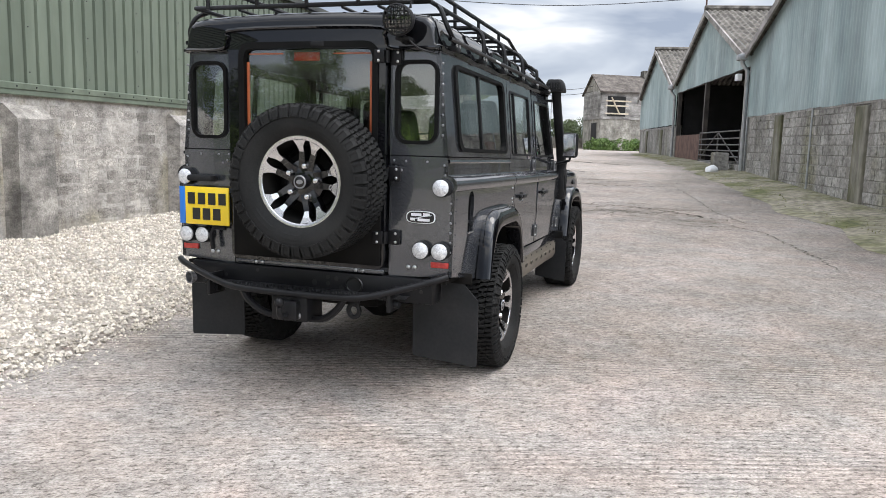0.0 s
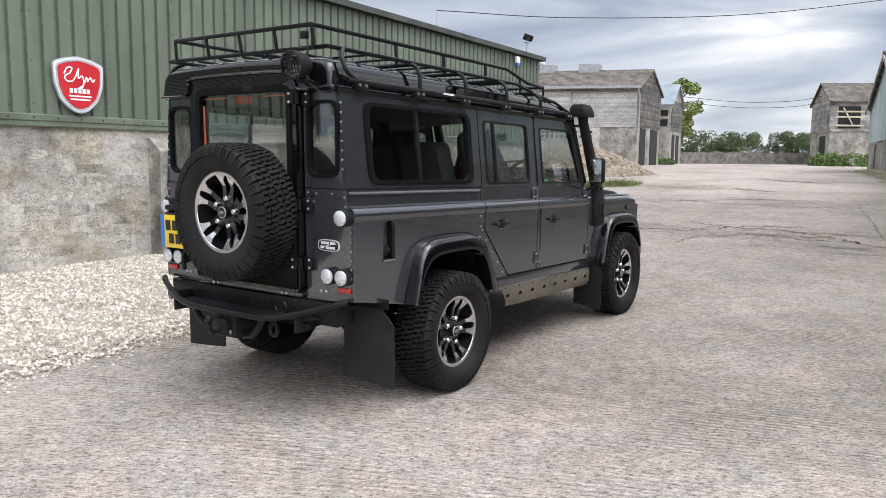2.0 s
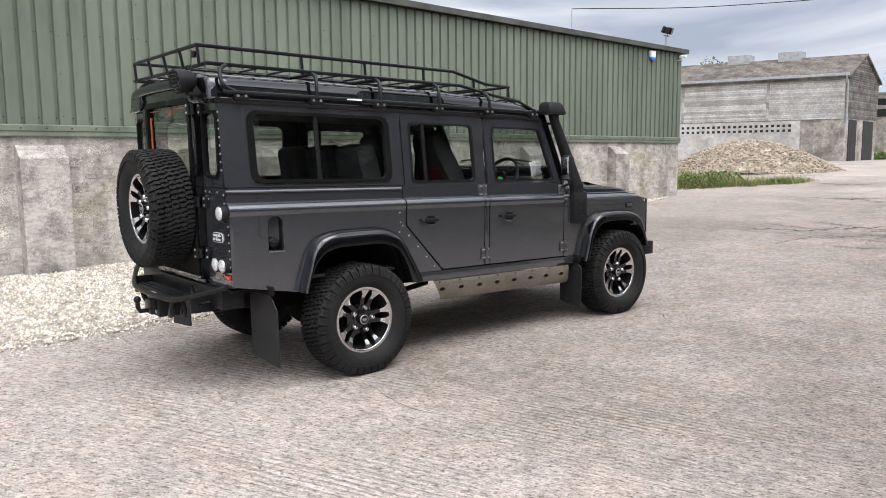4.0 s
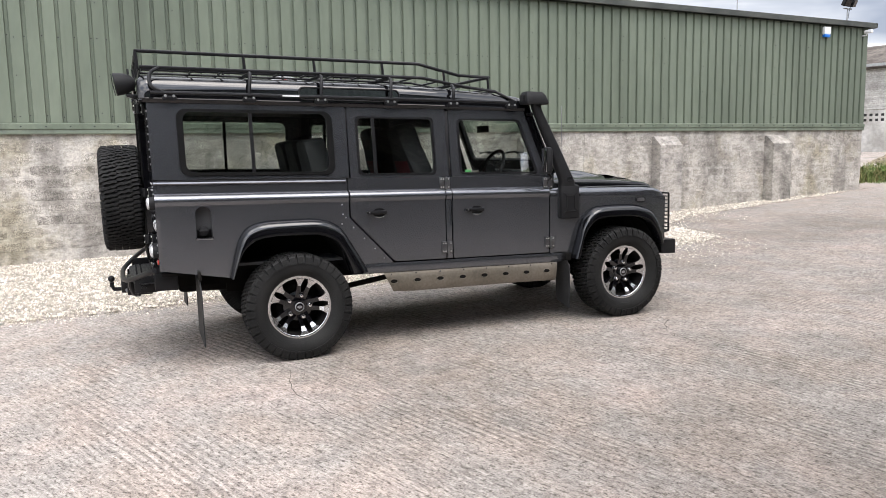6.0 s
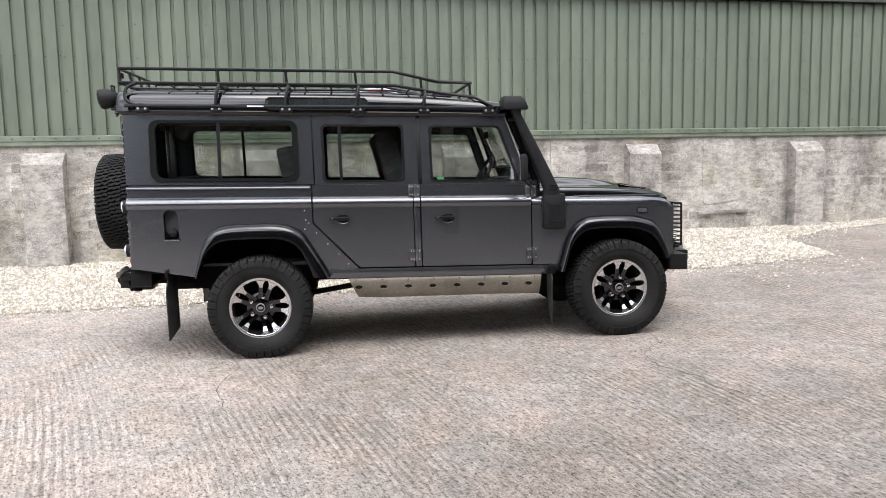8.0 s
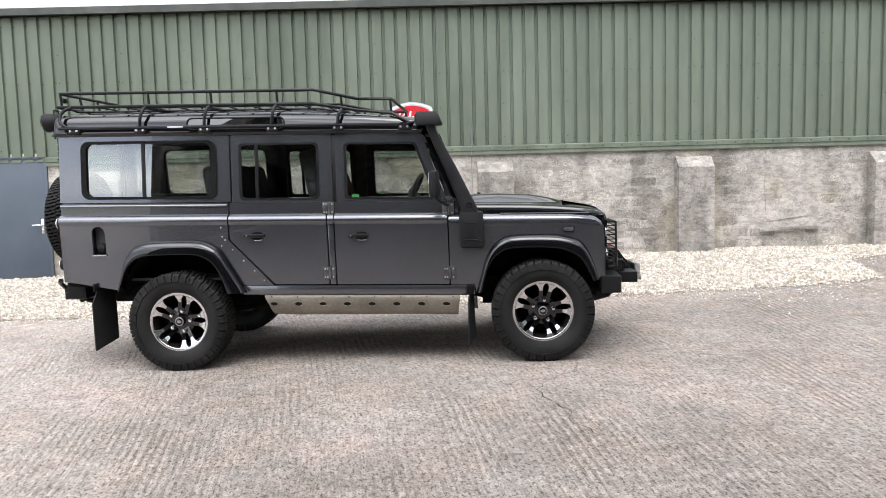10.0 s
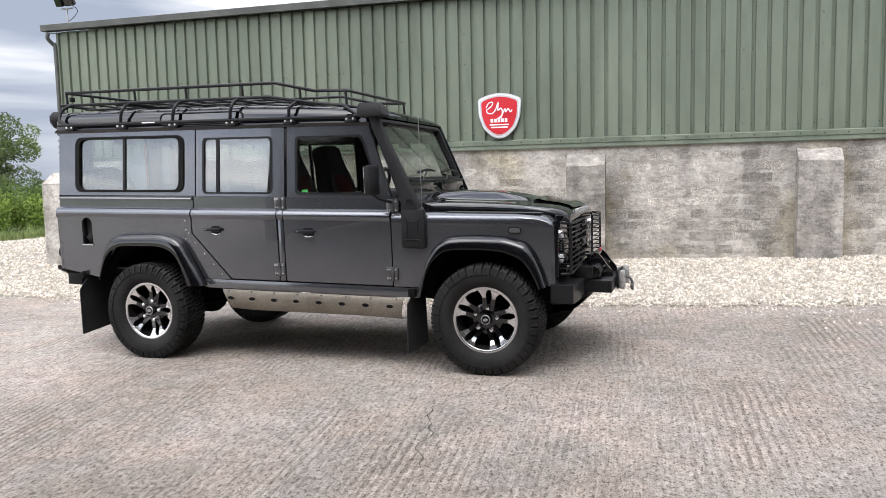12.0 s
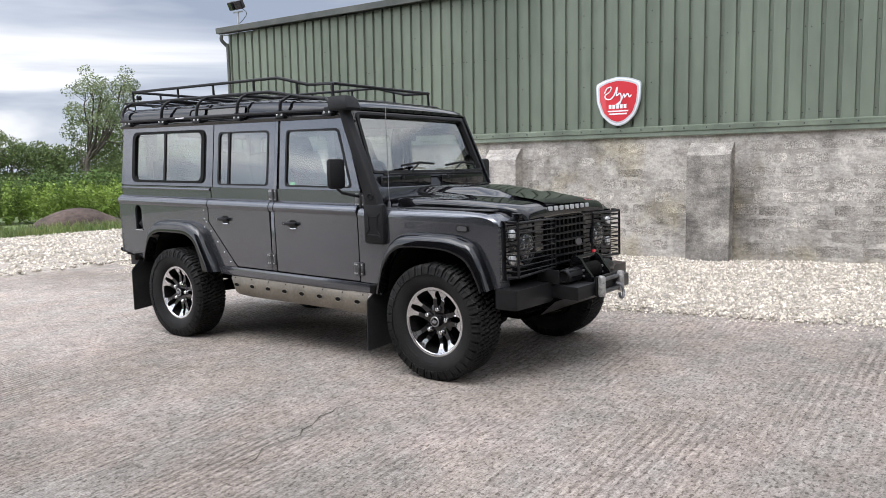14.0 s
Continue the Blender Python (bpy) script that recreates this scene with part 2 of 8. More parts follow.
satin_black = material("satin_black_coating", (0.009, 0.009, 0.01), (0.015, 0.015, 0.016), 5, 0.36, 0.0, grain=0.1, grain_scale=200, sheen=0.2)
plastic = material("black_textured_plastic", (0.010, 0.010, 0.011), (0.017, 0.017, 0.018), 6, 0.6, sheen=0.22, grain=0.12, grain_scale=260, bump=0.15, bump_scale=400)
rubber = material("tyre_rubber", (0.012, 0.012, 0.012), (0.022, 0.0217, 0.021), 5, 0.75, sheen=0.2, grain=0.2, grain_scale=150, bump=0.15, bump_scale=200)
seal_m = material("window_seal_rubber", (0.004, 0.004, 0.004), (0.007, 0.007, 0.007), 5, 0.55, sheen=0.12)
flap_m = material("mudflap_rubber", (0.016, 0.017, 0.018), (0.024, 0.024, 0.025), 5, 0.66, sheen=0.25, grain=0.12, grain_scale=60)
under_m = material("underbody_black", (0.005, 0.005, 0.005), (0.012, 0.011, 0.01), 4, 0.9, sheen=0.1)
alloy = material("machined_alloy", (0.62, 0.62, 0.63), (0.72, 0.72, 0.73), 8, 0.24, 0.95, grain=0.04, grain_scale=200)
chrome = material("chrome", (0.78, 0.78, 0.8), rough=0.12, metal=1.0)
zinc = material("zinc_bolt", (0.6, 0.6, 0.6), rough=0.35, metal=0.9)
steel_raw = material("bare_aluminium_slider", (0.15, 0.132, 0.105), (0.215, 0.19, 0.155), 3.5, 0.46, 0.55, grain=0.12, grain_scale=50, rough_vary=0.1)
tread_plate = material("black_chequer_plate", (0.02, 0.02, 0.021), (0.032, 0.032, 0.033), 6, 0.4, 0.2, bump=0.5, bump_scale=130)
lens_clear = material("clear_lens", (0.62, 0.63, 0.65), (0.85, 0.86, 0.88), 60, 0.08, 0.45, grain=0.25, grain_scale=150, coat=1.0, bump=0.4, bump_scale=220)
lens_red = material("red_reflector", (0.35, 0.012, 0.01), (0.5, 0.03, 0.02), 40, 0.15, coat=1.0)
amber_m = material("amber_trim", (0.33, 0.075, 0.025), (0.4, 0.10, 0.03), 5, 0.4)
plate_yellow = material("plate_yellow", (0.80, 0.56, 0.015), (0.84, 0.6, 0.02), 5, 0.35, coat=0.5)
plate_blue = material("plate_blue", (0.01, 0.16, 0.58), rough=0.35, coat=0.5)
ink = material("black_ink", (0.012, 0.012, 0.012), rough=0.4)
white_m = material("white_paint", (0.74, 0.75, 0.76), (0.8, 0.8, 0.81), 4, 0.4)
silver_m = material("silver_edge", (0.5, 0.52, 0.54), (0.6, 0.62, 0.64), 6, 0.35, 0.5)
sign_red = material("sign_red", (0.50, 0.012, 0.022), (0.56, 0.02, 0.03), 2, 0.35, coat=0.6)
green_light = material("green_label", (0.12, 0.55, 0.16), rough=0.4)
seat_m = material("dark_seat_cloth", (0.032, 0.032, 0.035), (0.05, 0.05, 0.053), 9, 0.85, bump=0.2, bump_scale=300)
seat_red = material("dark_red_seat_cloth", (0.07, 0.008, 0.012), (0.11, 0.014, 0.018), 9, 0.8, bump=0.2, bump_scale=300)
trim_m = material("interior_trim", (0.04, 0.04, 0.042), (0.058, 0.058, 0.06), 5, 0.75)
headlining = material("headlining", (0.045, 0.045, 0.047), (0.06, 0.06, 0.062), 8, 0.9)

glass_side = glass_material("tinted_glass", (0.86, 0.885, 0.87))
glass_dark = glass_material("privacy_glass", (0.86, 0.885, 0.87))
glass_front = glass_material("windscreen_glass", (0.93, 0.95, 0.94))
blue_sheet = material("faded_blue_sheeting", (0.26, 0.33, 0.335), (0.39, 0.465, 0.465), 0.8, 0.55, grain=0.1, grain_scale=6, stretch_xyz=(1, 1, 0.3))
asbestos = material("lichened_roof_sheet", (0.05, 0.044, 0.037), (0.17, 0.155, 0.135), 3.2, 0.95, grain=0.35, grain_scale=9, bump=0.5, bump_scale=14, contrast=(0.36, 0.64))
barn_block = material("barn_blockwork", (0.25, 0.237, 0.218), (0.35, 0.336, 0.315), 1.3, 0.95, grain=0.25, grain_scale=14, bump=0.5, bump_scale=12, per_piece=0.12, sheen=0.2, placed=True)
barn_stone = material("barn_stone", (0.26, 0.24, 0.205), (0.40, 0.375, 0.33), 2.2, 0.95, grain=0.25, grain_scale=8, bump=0.6, bump_scale=9, per_piece=0.15)
old_wood = material("weathered_board", (0.22, 0.205, 0.19), (0.38, 0.36, 0.34), 1.2, 0.9, grain=0.2, grain_scale=12, bump=0.3, bump_scale=16, per_piece=0.22)
pale_wood = material("pale_timber", (0.5, 0.42, 0.31), (0.6, 0.52, 0.41), 3, 0.8)
rust_m = material("rusty_steel", (0.09, 0.05, 0.04), (0.17, 0.10, 0.08), 3, 0.8, 0.2, grain=0.2)
galv = material("galvanised_steel", (0.34, 0.35, 0.36), (0.45, 0.46, 0.47), 5, 0.45, 0.7)
# near-black colour stands in for the shade inside sheds, doorways and vent holes
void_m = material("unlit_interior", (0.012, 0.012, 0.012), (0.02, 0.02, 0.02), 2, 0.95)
slate_m = material("blue_slate", (0.19, 0.23, 0.26), (0.25, 0.29, 0.32), 1.2, 0.6)
grass_m = material("grass_blades", (0.08, 0.13, 0.03), (0.19, 0.22, 0.07), 1.1, 0.8, island=0.35)
verge_m = material("mossy_verge", (0.11, 0.115, 0.04), (0.29, 0.255, 0.20), 1.3, 0.95, grain=0.4, grain_scale=9, bump=0.6, bump_scale=14)
field_m = material("field_grass", (0.07, 0.11, 0.03), (0.13, 0.17, 0.06), 0.3, 0.95, grain=0.3, grain_scale=6, bump=0.5, bump_scale=8)
leaf_m = material("hedge_leaf", (0.05, 0.095, 0.022), (0.12, 0.19, 0.042), 0.9, 0.75, island=0.4)
leaf_far = material("far_tree_leaf", (0.06, 0.085, 0.04), (0.13, 0.155, 0.07), 0.12, 0.85, island=0.35)
leaf_pale = material("willow_leaf", (0.11, 0.15, 0.06), (0.23, 0.27, 0.14), 0.8, 0.75, island=0.35)
leaf_lime = material("lime_leaf", (0.13, 0.18, 0.03), (0.24, 0.28, 0.06), 0.6, 0.75, island=0.3)
leaf_shoot = material("shoot_leaf", (0.125, 0.20, 0.026), (0.24, 0.335, 0.06), 0.9, 0.7, island=0.3)
leaf_olive = material("thorn_leaf", (0.07, 0.105, 0.03), (0.145, 0.19, 0.06), 0.5, 0.8, island=0.35)
lamp_glass_m = material("headlamp_optic", (0.03, 0.03, 0.033), (0.5, 0.51, 0.53), 45, 0.1, 0.6, coat=1.0, bump=0.4, bump_scale=120, contrast=(0.52, 0.68))
bark_m = material("bark", (0.06, 0.05, 0.04), (0.11, 0.095, 0.08), 5, 0.95, grain=0.2)
soil_m = material("soil", (0.045, 0.031, 0.025), (0.10, 0.071, 0.058), 1.5, 0.98, grain=0.3, grain_scale=8, bump=1.0, bump_scale=9)
crack_m = material("crack_dirt", (0.035, 0.033, 0.025), (0.15, 0.14, 0.115), 7, 0.98, sheen=0.1)
barn_mortar = material("barn_mortar", (0.22, 0.207, 0.186), (0.31, 0.295, 0.272), 1.1, 0.96, grain=0.25, grain_scale=14, bump=0.5, bump_scale=12, sheen=0.2)
dark_steel = material("dark_steel", (0.035, 0.03, 0.027), (0.08, 0.068, 0.06), 3, 0.7, 0.2, grain=0.2)
straw_m = material("straw_grass", (0.12, 0.14, 0.04), (0.30, 0.27, 0.12), 0.9, 0.85, island=0.4)
pale_board = material("bleached_board", (0.33, 0.315, 0.295), (0.50, 0.485, 0.46), 1.4, 0.9, grain=0.2, grain_scale=10, per_piece=0.22)
brown_roof = material("weathered_brown_roof", (0.06, 0.05, 0.043), (0.145, 0.125, 0.108), 1.6, 0.95, grain=0.3, grain_scale=6)
pier_m = material("mossy_concrete_pier", (0.10, 0.098, 0.055), (0.24, 0.225, 0.19), 1.6, 0.96, grain=0.25, grain_scale=10, bump=0.6, bump_scale=9, stretch_xyz=(1, 1, 0.4))
gate_m = material("weathered_gate_steel", (0.07, 0.065, 0.062), (0.17, 0.165, 0.16), 5, 0.6, 0.4, grain=0.2)
wire_m = material("overhead_wire", (0.03, 0.03, 0.032), rough=0.7)


def weathered(m, scale, stretch, low, p0, p1, tint=(1, 1, 1)):
    """Lays run-down stains over a surface: noise in the place's own axes, drawn out downwards."""
    nodes, links = m.node_tree.nodes, m.node_tree.links
    b = nodes["Principled BSDF"]
    mp, n, r, mul = (nodes.new("ShaderNode" + k) for k in ("Mapping", "TexNoise", "ValToRGB", "MixRGB"))
    mp.inputs["Scale"].default_value = stretch
    links.new(nodes.new("ShaderNodeNewGeometry").outputs["Position"], mp.inputs[0])
    links.new(mp.outputs[0], n.inputs[0])
    n.inputs["Scale"].default_value, n.inputs["Detail"].default_value, n.inputs["Roughness"].default_value = scale, 5.0, 0.6
    r.color_ramp.elements[0].position, r.color_ramp.elements[1].position = p0, p1
    r.color_ramp.elements[0].color, r.color_ramp.elements[1].color = (*(low * c for c in tint), 1), (1.06, 1.06, 1.06, 1)
    links.new(n.outputs[0], r.inputs[0])
    mul.blend_type, mul.inputs[0].default_value = "MULTIPLY", 1.0
    links.new(b.inputs["Base Color"].links[0].from_socket, mul.inputs[1])
    links.new(r.outputs[0], mul.inputs[2])
    links.new(mul.outputs[0], b.inputs["Base Color"])


def smeared(m, tint, scale, p0, p1):
    """Old mortar dragged over a surface in patches."""
    nodes, links = m.node_tree.nodes, m.node_tree.links
    b = nodes["Principled BSDF"]
    mp, n, r, over = (nodes.new("ShaderNode" + k) for k in ("Mapping", "TexNoise", "ValToRGB", "MixRGB"))
    mp.inputs["Scale"].default_value = (1, 1, 1.8)
    links.new(nodes.new("ShaderNodeNewGeometry").outputs["Position"], mp.inputs[0])
    links.new(mp.outputs[0], n.inputs[0])
    n.inputs["Scale"].default_value, n.inputs["Detail"].default_value, n.inputs["Roughness"].default_value = scale, 5.0, 0.65
    r.color_ramp.elements[0].position, r.color_ramp.elements[1].position = p0, p1
    links.new(n.outputs[0], r.inputs[0])
    links.new(r.outputs[0], over.inputs[0])
    links.new(b.inputs["Base Color"].links[0].from_socket, over.inputs[1])
    over.inputs[2].default_value = (*tint, 1)
    links.new(over.outputs[0], b.inputs["Base Color"])


smeared(block_m, (0.36, 0.333, 0.30), 2.6, 0.50, 0.70)
smeared(pilaster_m, (0.38, 0.35, 0.315), 3.0, 0.46, 0.6)
for wall_m in (render_m, block_m, damp_m, pilaster_m):
    weathered(wall_m, 1.1, (1, 1, 0.5), 0.72, 0.34, 0.54)
    weathered(wall_m, 6.0, (1, 1, 2.4), 0.80, 0.38, 0.52)
    weathered(wall_m, 2.2, (1, 1, 0.35), 0.84, 0.40, 0.5)
    weathered(wall_m, 17.0, (1, 1, 1.6), 0.82, 0.36, 0.54)
for wall_m in (render_m, block_m):
    weathered(wall_m, 0.9, (1, 1, 0.8), 0.85, 0.38, 0.5, (1.05, 1.02, 0.88))
weathered(clad_m, 2.0, (1, 1, 0.08), 0.9, 0.36, 0.55)
weathered(flash_m, 3.0, (1, 1, 0.6), 0.8, 0.36, 0.55)
weathered(barn_block, 1.2, (1, 1, 0.5), 0.62, 0.36, 0.56)
weathered(barn_block, 7.0, (1, 1, 1.4), 0.78, 0.40, 0.52)
weathered(barn_block, 0.8, (1, 1, 0.35), 0.72, 0.34, 0.48, (1.0, 1.0, 0.8))
weathered(barn_mortar, 1.2, (1, 1, 0.5), 0.7, 0.36, 0.56)
weathered(barn_stone, 1.1, (1, 1, 0.6), 0.6, 0.38, 0.58)
weathered(old_wood, 1.0, (1, 1, 3.0), 0.6, 0.38, 0.58)
weathered(blue_sheet, 0.7, (1, 1, 0.12), 0.75, 0.36, 0.55)

# ---------------------------------------------------------------- mesh tools
from mathutils.geometry import tessellate_polygon


class Shape:
    """Gathers vertices and faces of one mesh."""

    def __init__(self):
        self.v, self.f = [], []

    def add(self, verts, faces, m=None):
        n = len(self.v)
        self.v += [tuple(m @ Vector(p)) for p in verts] if m else [tuple(p) for p in verts]
        self.f += [tuple(i + n for i in f) for f in faces]
        return self

    def box(self, x0, x1, y0, y1, z0, z1, m=None, r=0.0):
        """A box; with r its twelve edges are chamfered."""
        if not r:
            v = [(x, y, z) for x in (x0, x1) for y in (y0, y1) for z in (z0, z1)]
            return self.add(v, [(0, 1, 3, 2), (4, 6, 7, 5), (0, 4, 5, 1), (2, 3, 7, 6), (0, 2, 6, 4), (1, 5, 7, 3)], m)
        c, h = ((x0 + x1) / 2, (y0 + y1) / 2, (z0 + z1) / 2), (abs(x1 - x0) / 2, abs(y1 - y0) / 2, abs(z1 - z0) / 2)
        r = min(r, 0.49 * min(h) * 2)
        b = bmesh.new()
        bmesh.ops.create_cube(b, size=1)
        for q in b.verts:
            q.co = Vector((c[0] + 2 * h[0] * q.co.x, c[1] + 2 * h[1] * q.co.y, c[2] + 2 * h[2] * q.co.z))
        bmesh.ops.bevel(b, geom=b.edges[:], offset=r, segments=2, profile=0.5, affect="EDGES")
        b.verts.index_update()
        self.add([q.co for q in b.verts], [[q.index for q in f.verts] for f in b.faces], m)
        b.free()
        return self

    def tube(self, pts, r, n=8, closed=False, caps=True):
        """A round bar along a line of points."""
        pts = [Vector(p) for p in pts]
        rings, side = [], None
        for i, p in enumerate(pts):
            a = pts[i - 1] if i or closed else p
            c = pts[(i + 1) % len(pts)] if i < len(pts) - 1 or closed else p
            d = (c - a).normalized()
            side = d.orthogonal().normalized() if side is None else (side - d * side.dot(d)).normalized()
            up = d.cross(side)
            rings.append([p + r * (math.cos(t) * side + math.sin(t) * up) for t in (2 * math.pi * k / n for k in range(n))])
        faces, m = [], len(rings)
        for i in range(m if closed else m - 1):
            j = (i + 1) % m
            faces += [(i * n + k, i * n + (k + 1) % n, j * n + (k + 1) % n, j * n + k) for k in range(n)]
        if caps and not closed:
            faces += [tuple(range(n))[::-1], tuple((m - 1) * n + k for k in range(n))]
        return self.add([q for ring in rings for q in ring], faces)

    def lathe(self, profile, n=48, m=None, a0=0.0, a1=2 * math.pi):
        """A profile of (radius, x) turned about the x axis."""
        full = abs(a1 - a0 - 2 * math.pi) < 1e-6
        k = n if full else n + 1
        v = [(x, r * math.cos(a0 + (a1 - a0) * i / n), r * math.sin(a0 + (a1 - a0) * i / n)) for i in range(k) for r, x in profile]
        p, faces = len(profile), []
        for i in range(n):
            j = (i + 1) % k
            faces += [(i * p + q, i * p + q + 1, j * p + q + 1, j * p + q) for q in range(p - 1)]
        return self.add(v, faces, m)

    def panel(self, outer, holes, front, back):
        """A plate with holes: 2D outlines, mapped by front(u, v) and back(u, v)."""
        loops = [outer, *holes]
        flat = [q for loop in loops for q in loop]
        tris = tessellate_polygon([[Vector((u, w, 0)) for u, w in loop] for loop in loops])
        n, v = len(flat), [front(*q) for q in flat] + [back(*q) for q in flat]
        faces = [tuple(t) for t in tris] + [tuple(i + n for i in t[::-1]) for t in tris]
        at = 0
        for loop in loops:
            faces += [(at + i, at + (i + 1) % len(loop), n + at + (i + 1) % len(loop), n + at + i) for i in range(len(loop))]
            at += len(loop)
        return self.add(v, faces)

    def loft(self, rails, closed=False):
        """A skin through rows of points that have equal counts."""
        n, faces = len(rails[0]), []
        for i in range(len(rails) - 1):
            faces += [(i * n + k, i * n + (k + 1) % n, (i + 1) * n + (k + 1) % n, (i + 1) * n + k) for k in range(n if closed else n - 1)]
        return self.add([p for r in rails for p in r], faces)

    def ball(self, c, r, n=12, squash=(1, 1, 1)):
        rows = [[(c[0] + r * squash[0] * math.sin(a) * math.cos(t), c[1] + r * squash[1] * math.sin(a) * math.sin(t), c[2] + r * squash[2] * math.cos(a)) for t in (2 * math.pi * k / n for k in range(n))] for a in (math.pi * i / (n // 2) for i in range(n // 2 + 1))]
        return self.loft(rows, True)

    def mesh(self, name, mat, smooth=40):
        me = bpy.data.meshes.new(name)
        me.from_pydata([tuple(p) for p in self.v], [], self.f)
        b = bmesh.new()
        b.from_mesh(me)
        bmesh.ops.recalc_face_normals(b, faces=b.faces[:])
        b.to_mesh(me)
        b.free()
        me.materials.append(mat)
        if smooth:
            me.polygons.foreach_set("use_smooth", [True] * len(me.polygons))
            me.set_sharp_from_angle(angle=radians(smooth))
        return me


RAKE = 0.03


def part(name, shape, mat, parent=None, label="", smooth=40, raked=False):
    if raked:
        shape.v = [(x, y, z - RAKE * y) for x, y, z in shape.v]
    ob = new(name, shape.mesh(name, mat, smooth))
    if parent:
        ob.parent = parent
    if label:
        ob["label"] = label
    return ob


def empty(name, m):
    ob = new(name)
    ob.empty_display_size = 0.2
    ob.matrix_world = m
    return ob


def rrect(u0, u1, w0, w1, r, n=5):
    out = []
    for cu, cw, a in ((u1 - r, w0 + r, -90), (u1 - r, w1 - r, 0), (u0 + r, w1 - r, 90), (u0 + r, w0 + r, 180)):
        out += [(cu + r * math.cos(radians(a + 90 * i / n)), cw + r * math.sin(radians(a + 90 * i / n))) for i in range(n + 1)]
    return out


def rounded(points, r, n=4):
    """A polygon with its corners rounded."""
    out, k = [], len(points)
    for i, p in enumerate(points):
        p, a, c = Vector(p), Vector(points[i - 1]), Vector(points[(i + 1) % k])
        d0, d1 = (a - p), (c - p)
        q = min(r, 0.45 * d0.length, 0.45 * d1.length)
        s, e = p + d0.normalized() * q, p + d1.normalized() * q
        for j in range(n + 1):
            t = j / n
            out.append(tuple((1 - t) ** 2 * s + 2 * t * (1 - t) * p + t * t * e))
    return out


def smooth_line(points, n=4):
    """Catmull-Rom through the points."""
    p = [Vector(q) for q in points]
    p = [2 * p[0] - p[1], *p, 2 * p[-1] - p[-2]]
    out = []
    for i in range(1, len(p) - 2):
        for j in range(n):
            t = j / n
            out.append(0.5 * (2 * p[i] + (p[i + 1] - p[i - 1]) * t + (2 * p[i - 1] - 5 * p[i] + 4 * p[i + 1] - p[i + 2]) * t * t + (3 * p[i] - p[i - 1] - 3 * p[i + 1] + p[i + 2]) * t ** 3))
    return [*out, p[-2]]

# ---------------------------------------------------------------- ground
GY = (-400, -60, 0, 3, 6, 9.5, 14.5, 20, 26, 40, 70, 500)
GZ = (-1.0, -0.86, 0, 0.043, 0.105, 0.215, 0.43, 0.66, 0.84, 1.0, 1.15, 1.15)
rng = np.random.default_rng(7)


def ground_z(y):
    return float(np.interp(y, GY, GZ))


def make_ground():
    xs = [-400, -120, -60, -30, -18, -12, -8, -4, 0, 4, 8, 12, 20, 40, 120, 400]
    ys = [-400, -120, -60, -36, -24, -14.6, -10, -6, -3] + [i * 0.5 for i in range(61)] + [32, 36, 40, 50, 60, 70, 76, 120, 240, 500]
    v = [(x, y, ground_z(y)) for y in ys for x in xs]
    n = len(xs)
    faces, kinds = [], []
    for j in range(len(ys) - 1):
        for i in range(n - 1):
            faces.append((j * n + i, j * n + i + 1, (j + 1) * n + i + 1, (j + 1) * n + i))
            kinds.append(0 if xs[i] >= -30 and xs[i + 1] <= 40 and ys[j] >= -14.6 and ys[j + 1] <= 70 else 1)
    me = bpy.data.meshes.new("ground")
    me.from_pydata(v, [], faces)
    me.materials.append(concrete)
    me.materials.append(field_m)
    me.polygons.foreach_set("material_index", kinds)
    me.polygons.foreach_set("use_smooth", [True] * len(faces))
    return tagged(new("ground", me), "worn brushed concrete farmyard with fields around", "ground", kind="structure")


make_ground()

EDGE_Y = (-6.1, -5.0, -3.1, -1.5, 0.0, 3.3, 5.0, 6.3, 7.0, 7.4, 8.5, 9.5, 11.2, 13.4, 15.2)
EDGE_X = (-2.2, -1.95, -1.74, -1.72, -1.85, -2.1, -2.2, -2.35, -2.6, -4.4, -5.1, -5.4, -5.72, -6.1, -6.6)


def wall_x(y):
    return -5.62 - 0.052 * y


def edge_x(y):
    return float(np.interp(y, EDGE_Y, EDGE_X))


def bed_z(x, y):
    rise = np.clip((edge_x(y) - x) / 3.5, 0, 1) if y > -6.1 else 0.6
    return ground_z(y) + 0.012 + 0.075 * float(rise) + 0.018 * noise.noise(Vector((x * 1.3, y * 1.3, 2.0))) * min(1.0, 4 * max(0.0, float(rise)))


def sheet(name, rows, mat, label, category, kind="structure"):
    """A ground cover through rows of points."""
    s = Shape().loft(rows)
    return tagged(part(name, s, mat, smooth=60), label, category, kind=kind)


rows = []
for i in range(109):
    y = -6.1 + 21.3 * i / 108
    x0, x1 = edge_x(y) + 0.05 * noise.noise(Vector((y * 3, 5, 1))), wall_x(y) - 0.02
    rows.append([(x0 + (x1 - x0) * k / 12, y, bed_z(x0 + (x1 - x0) * k / 12, y) + (-0.03 if k == 0 else 0)) for k in range(13)])
sheet("gravel_bed", rows, gravel_bed_m, "pale limestone gravel strip along the shed wall", "gravel")
rows = []
for i in range(24):
    y = -6.1 - 8.6 * i / 23
    rows.append([(-26 + 36 * k / 40, y + 0.25 * (-26 + 36 * k / 40 + 5) * 0.09, ground_z(y) + (0.05 if i else -0.03) + 0.02 * noise.noise(Vector((k * 0.7, y, 0)))) for k in range(41)])
sheet("gravel_track", rows, gravel_bed_m, "pale gravel track behind the end of the shed", "gravel")


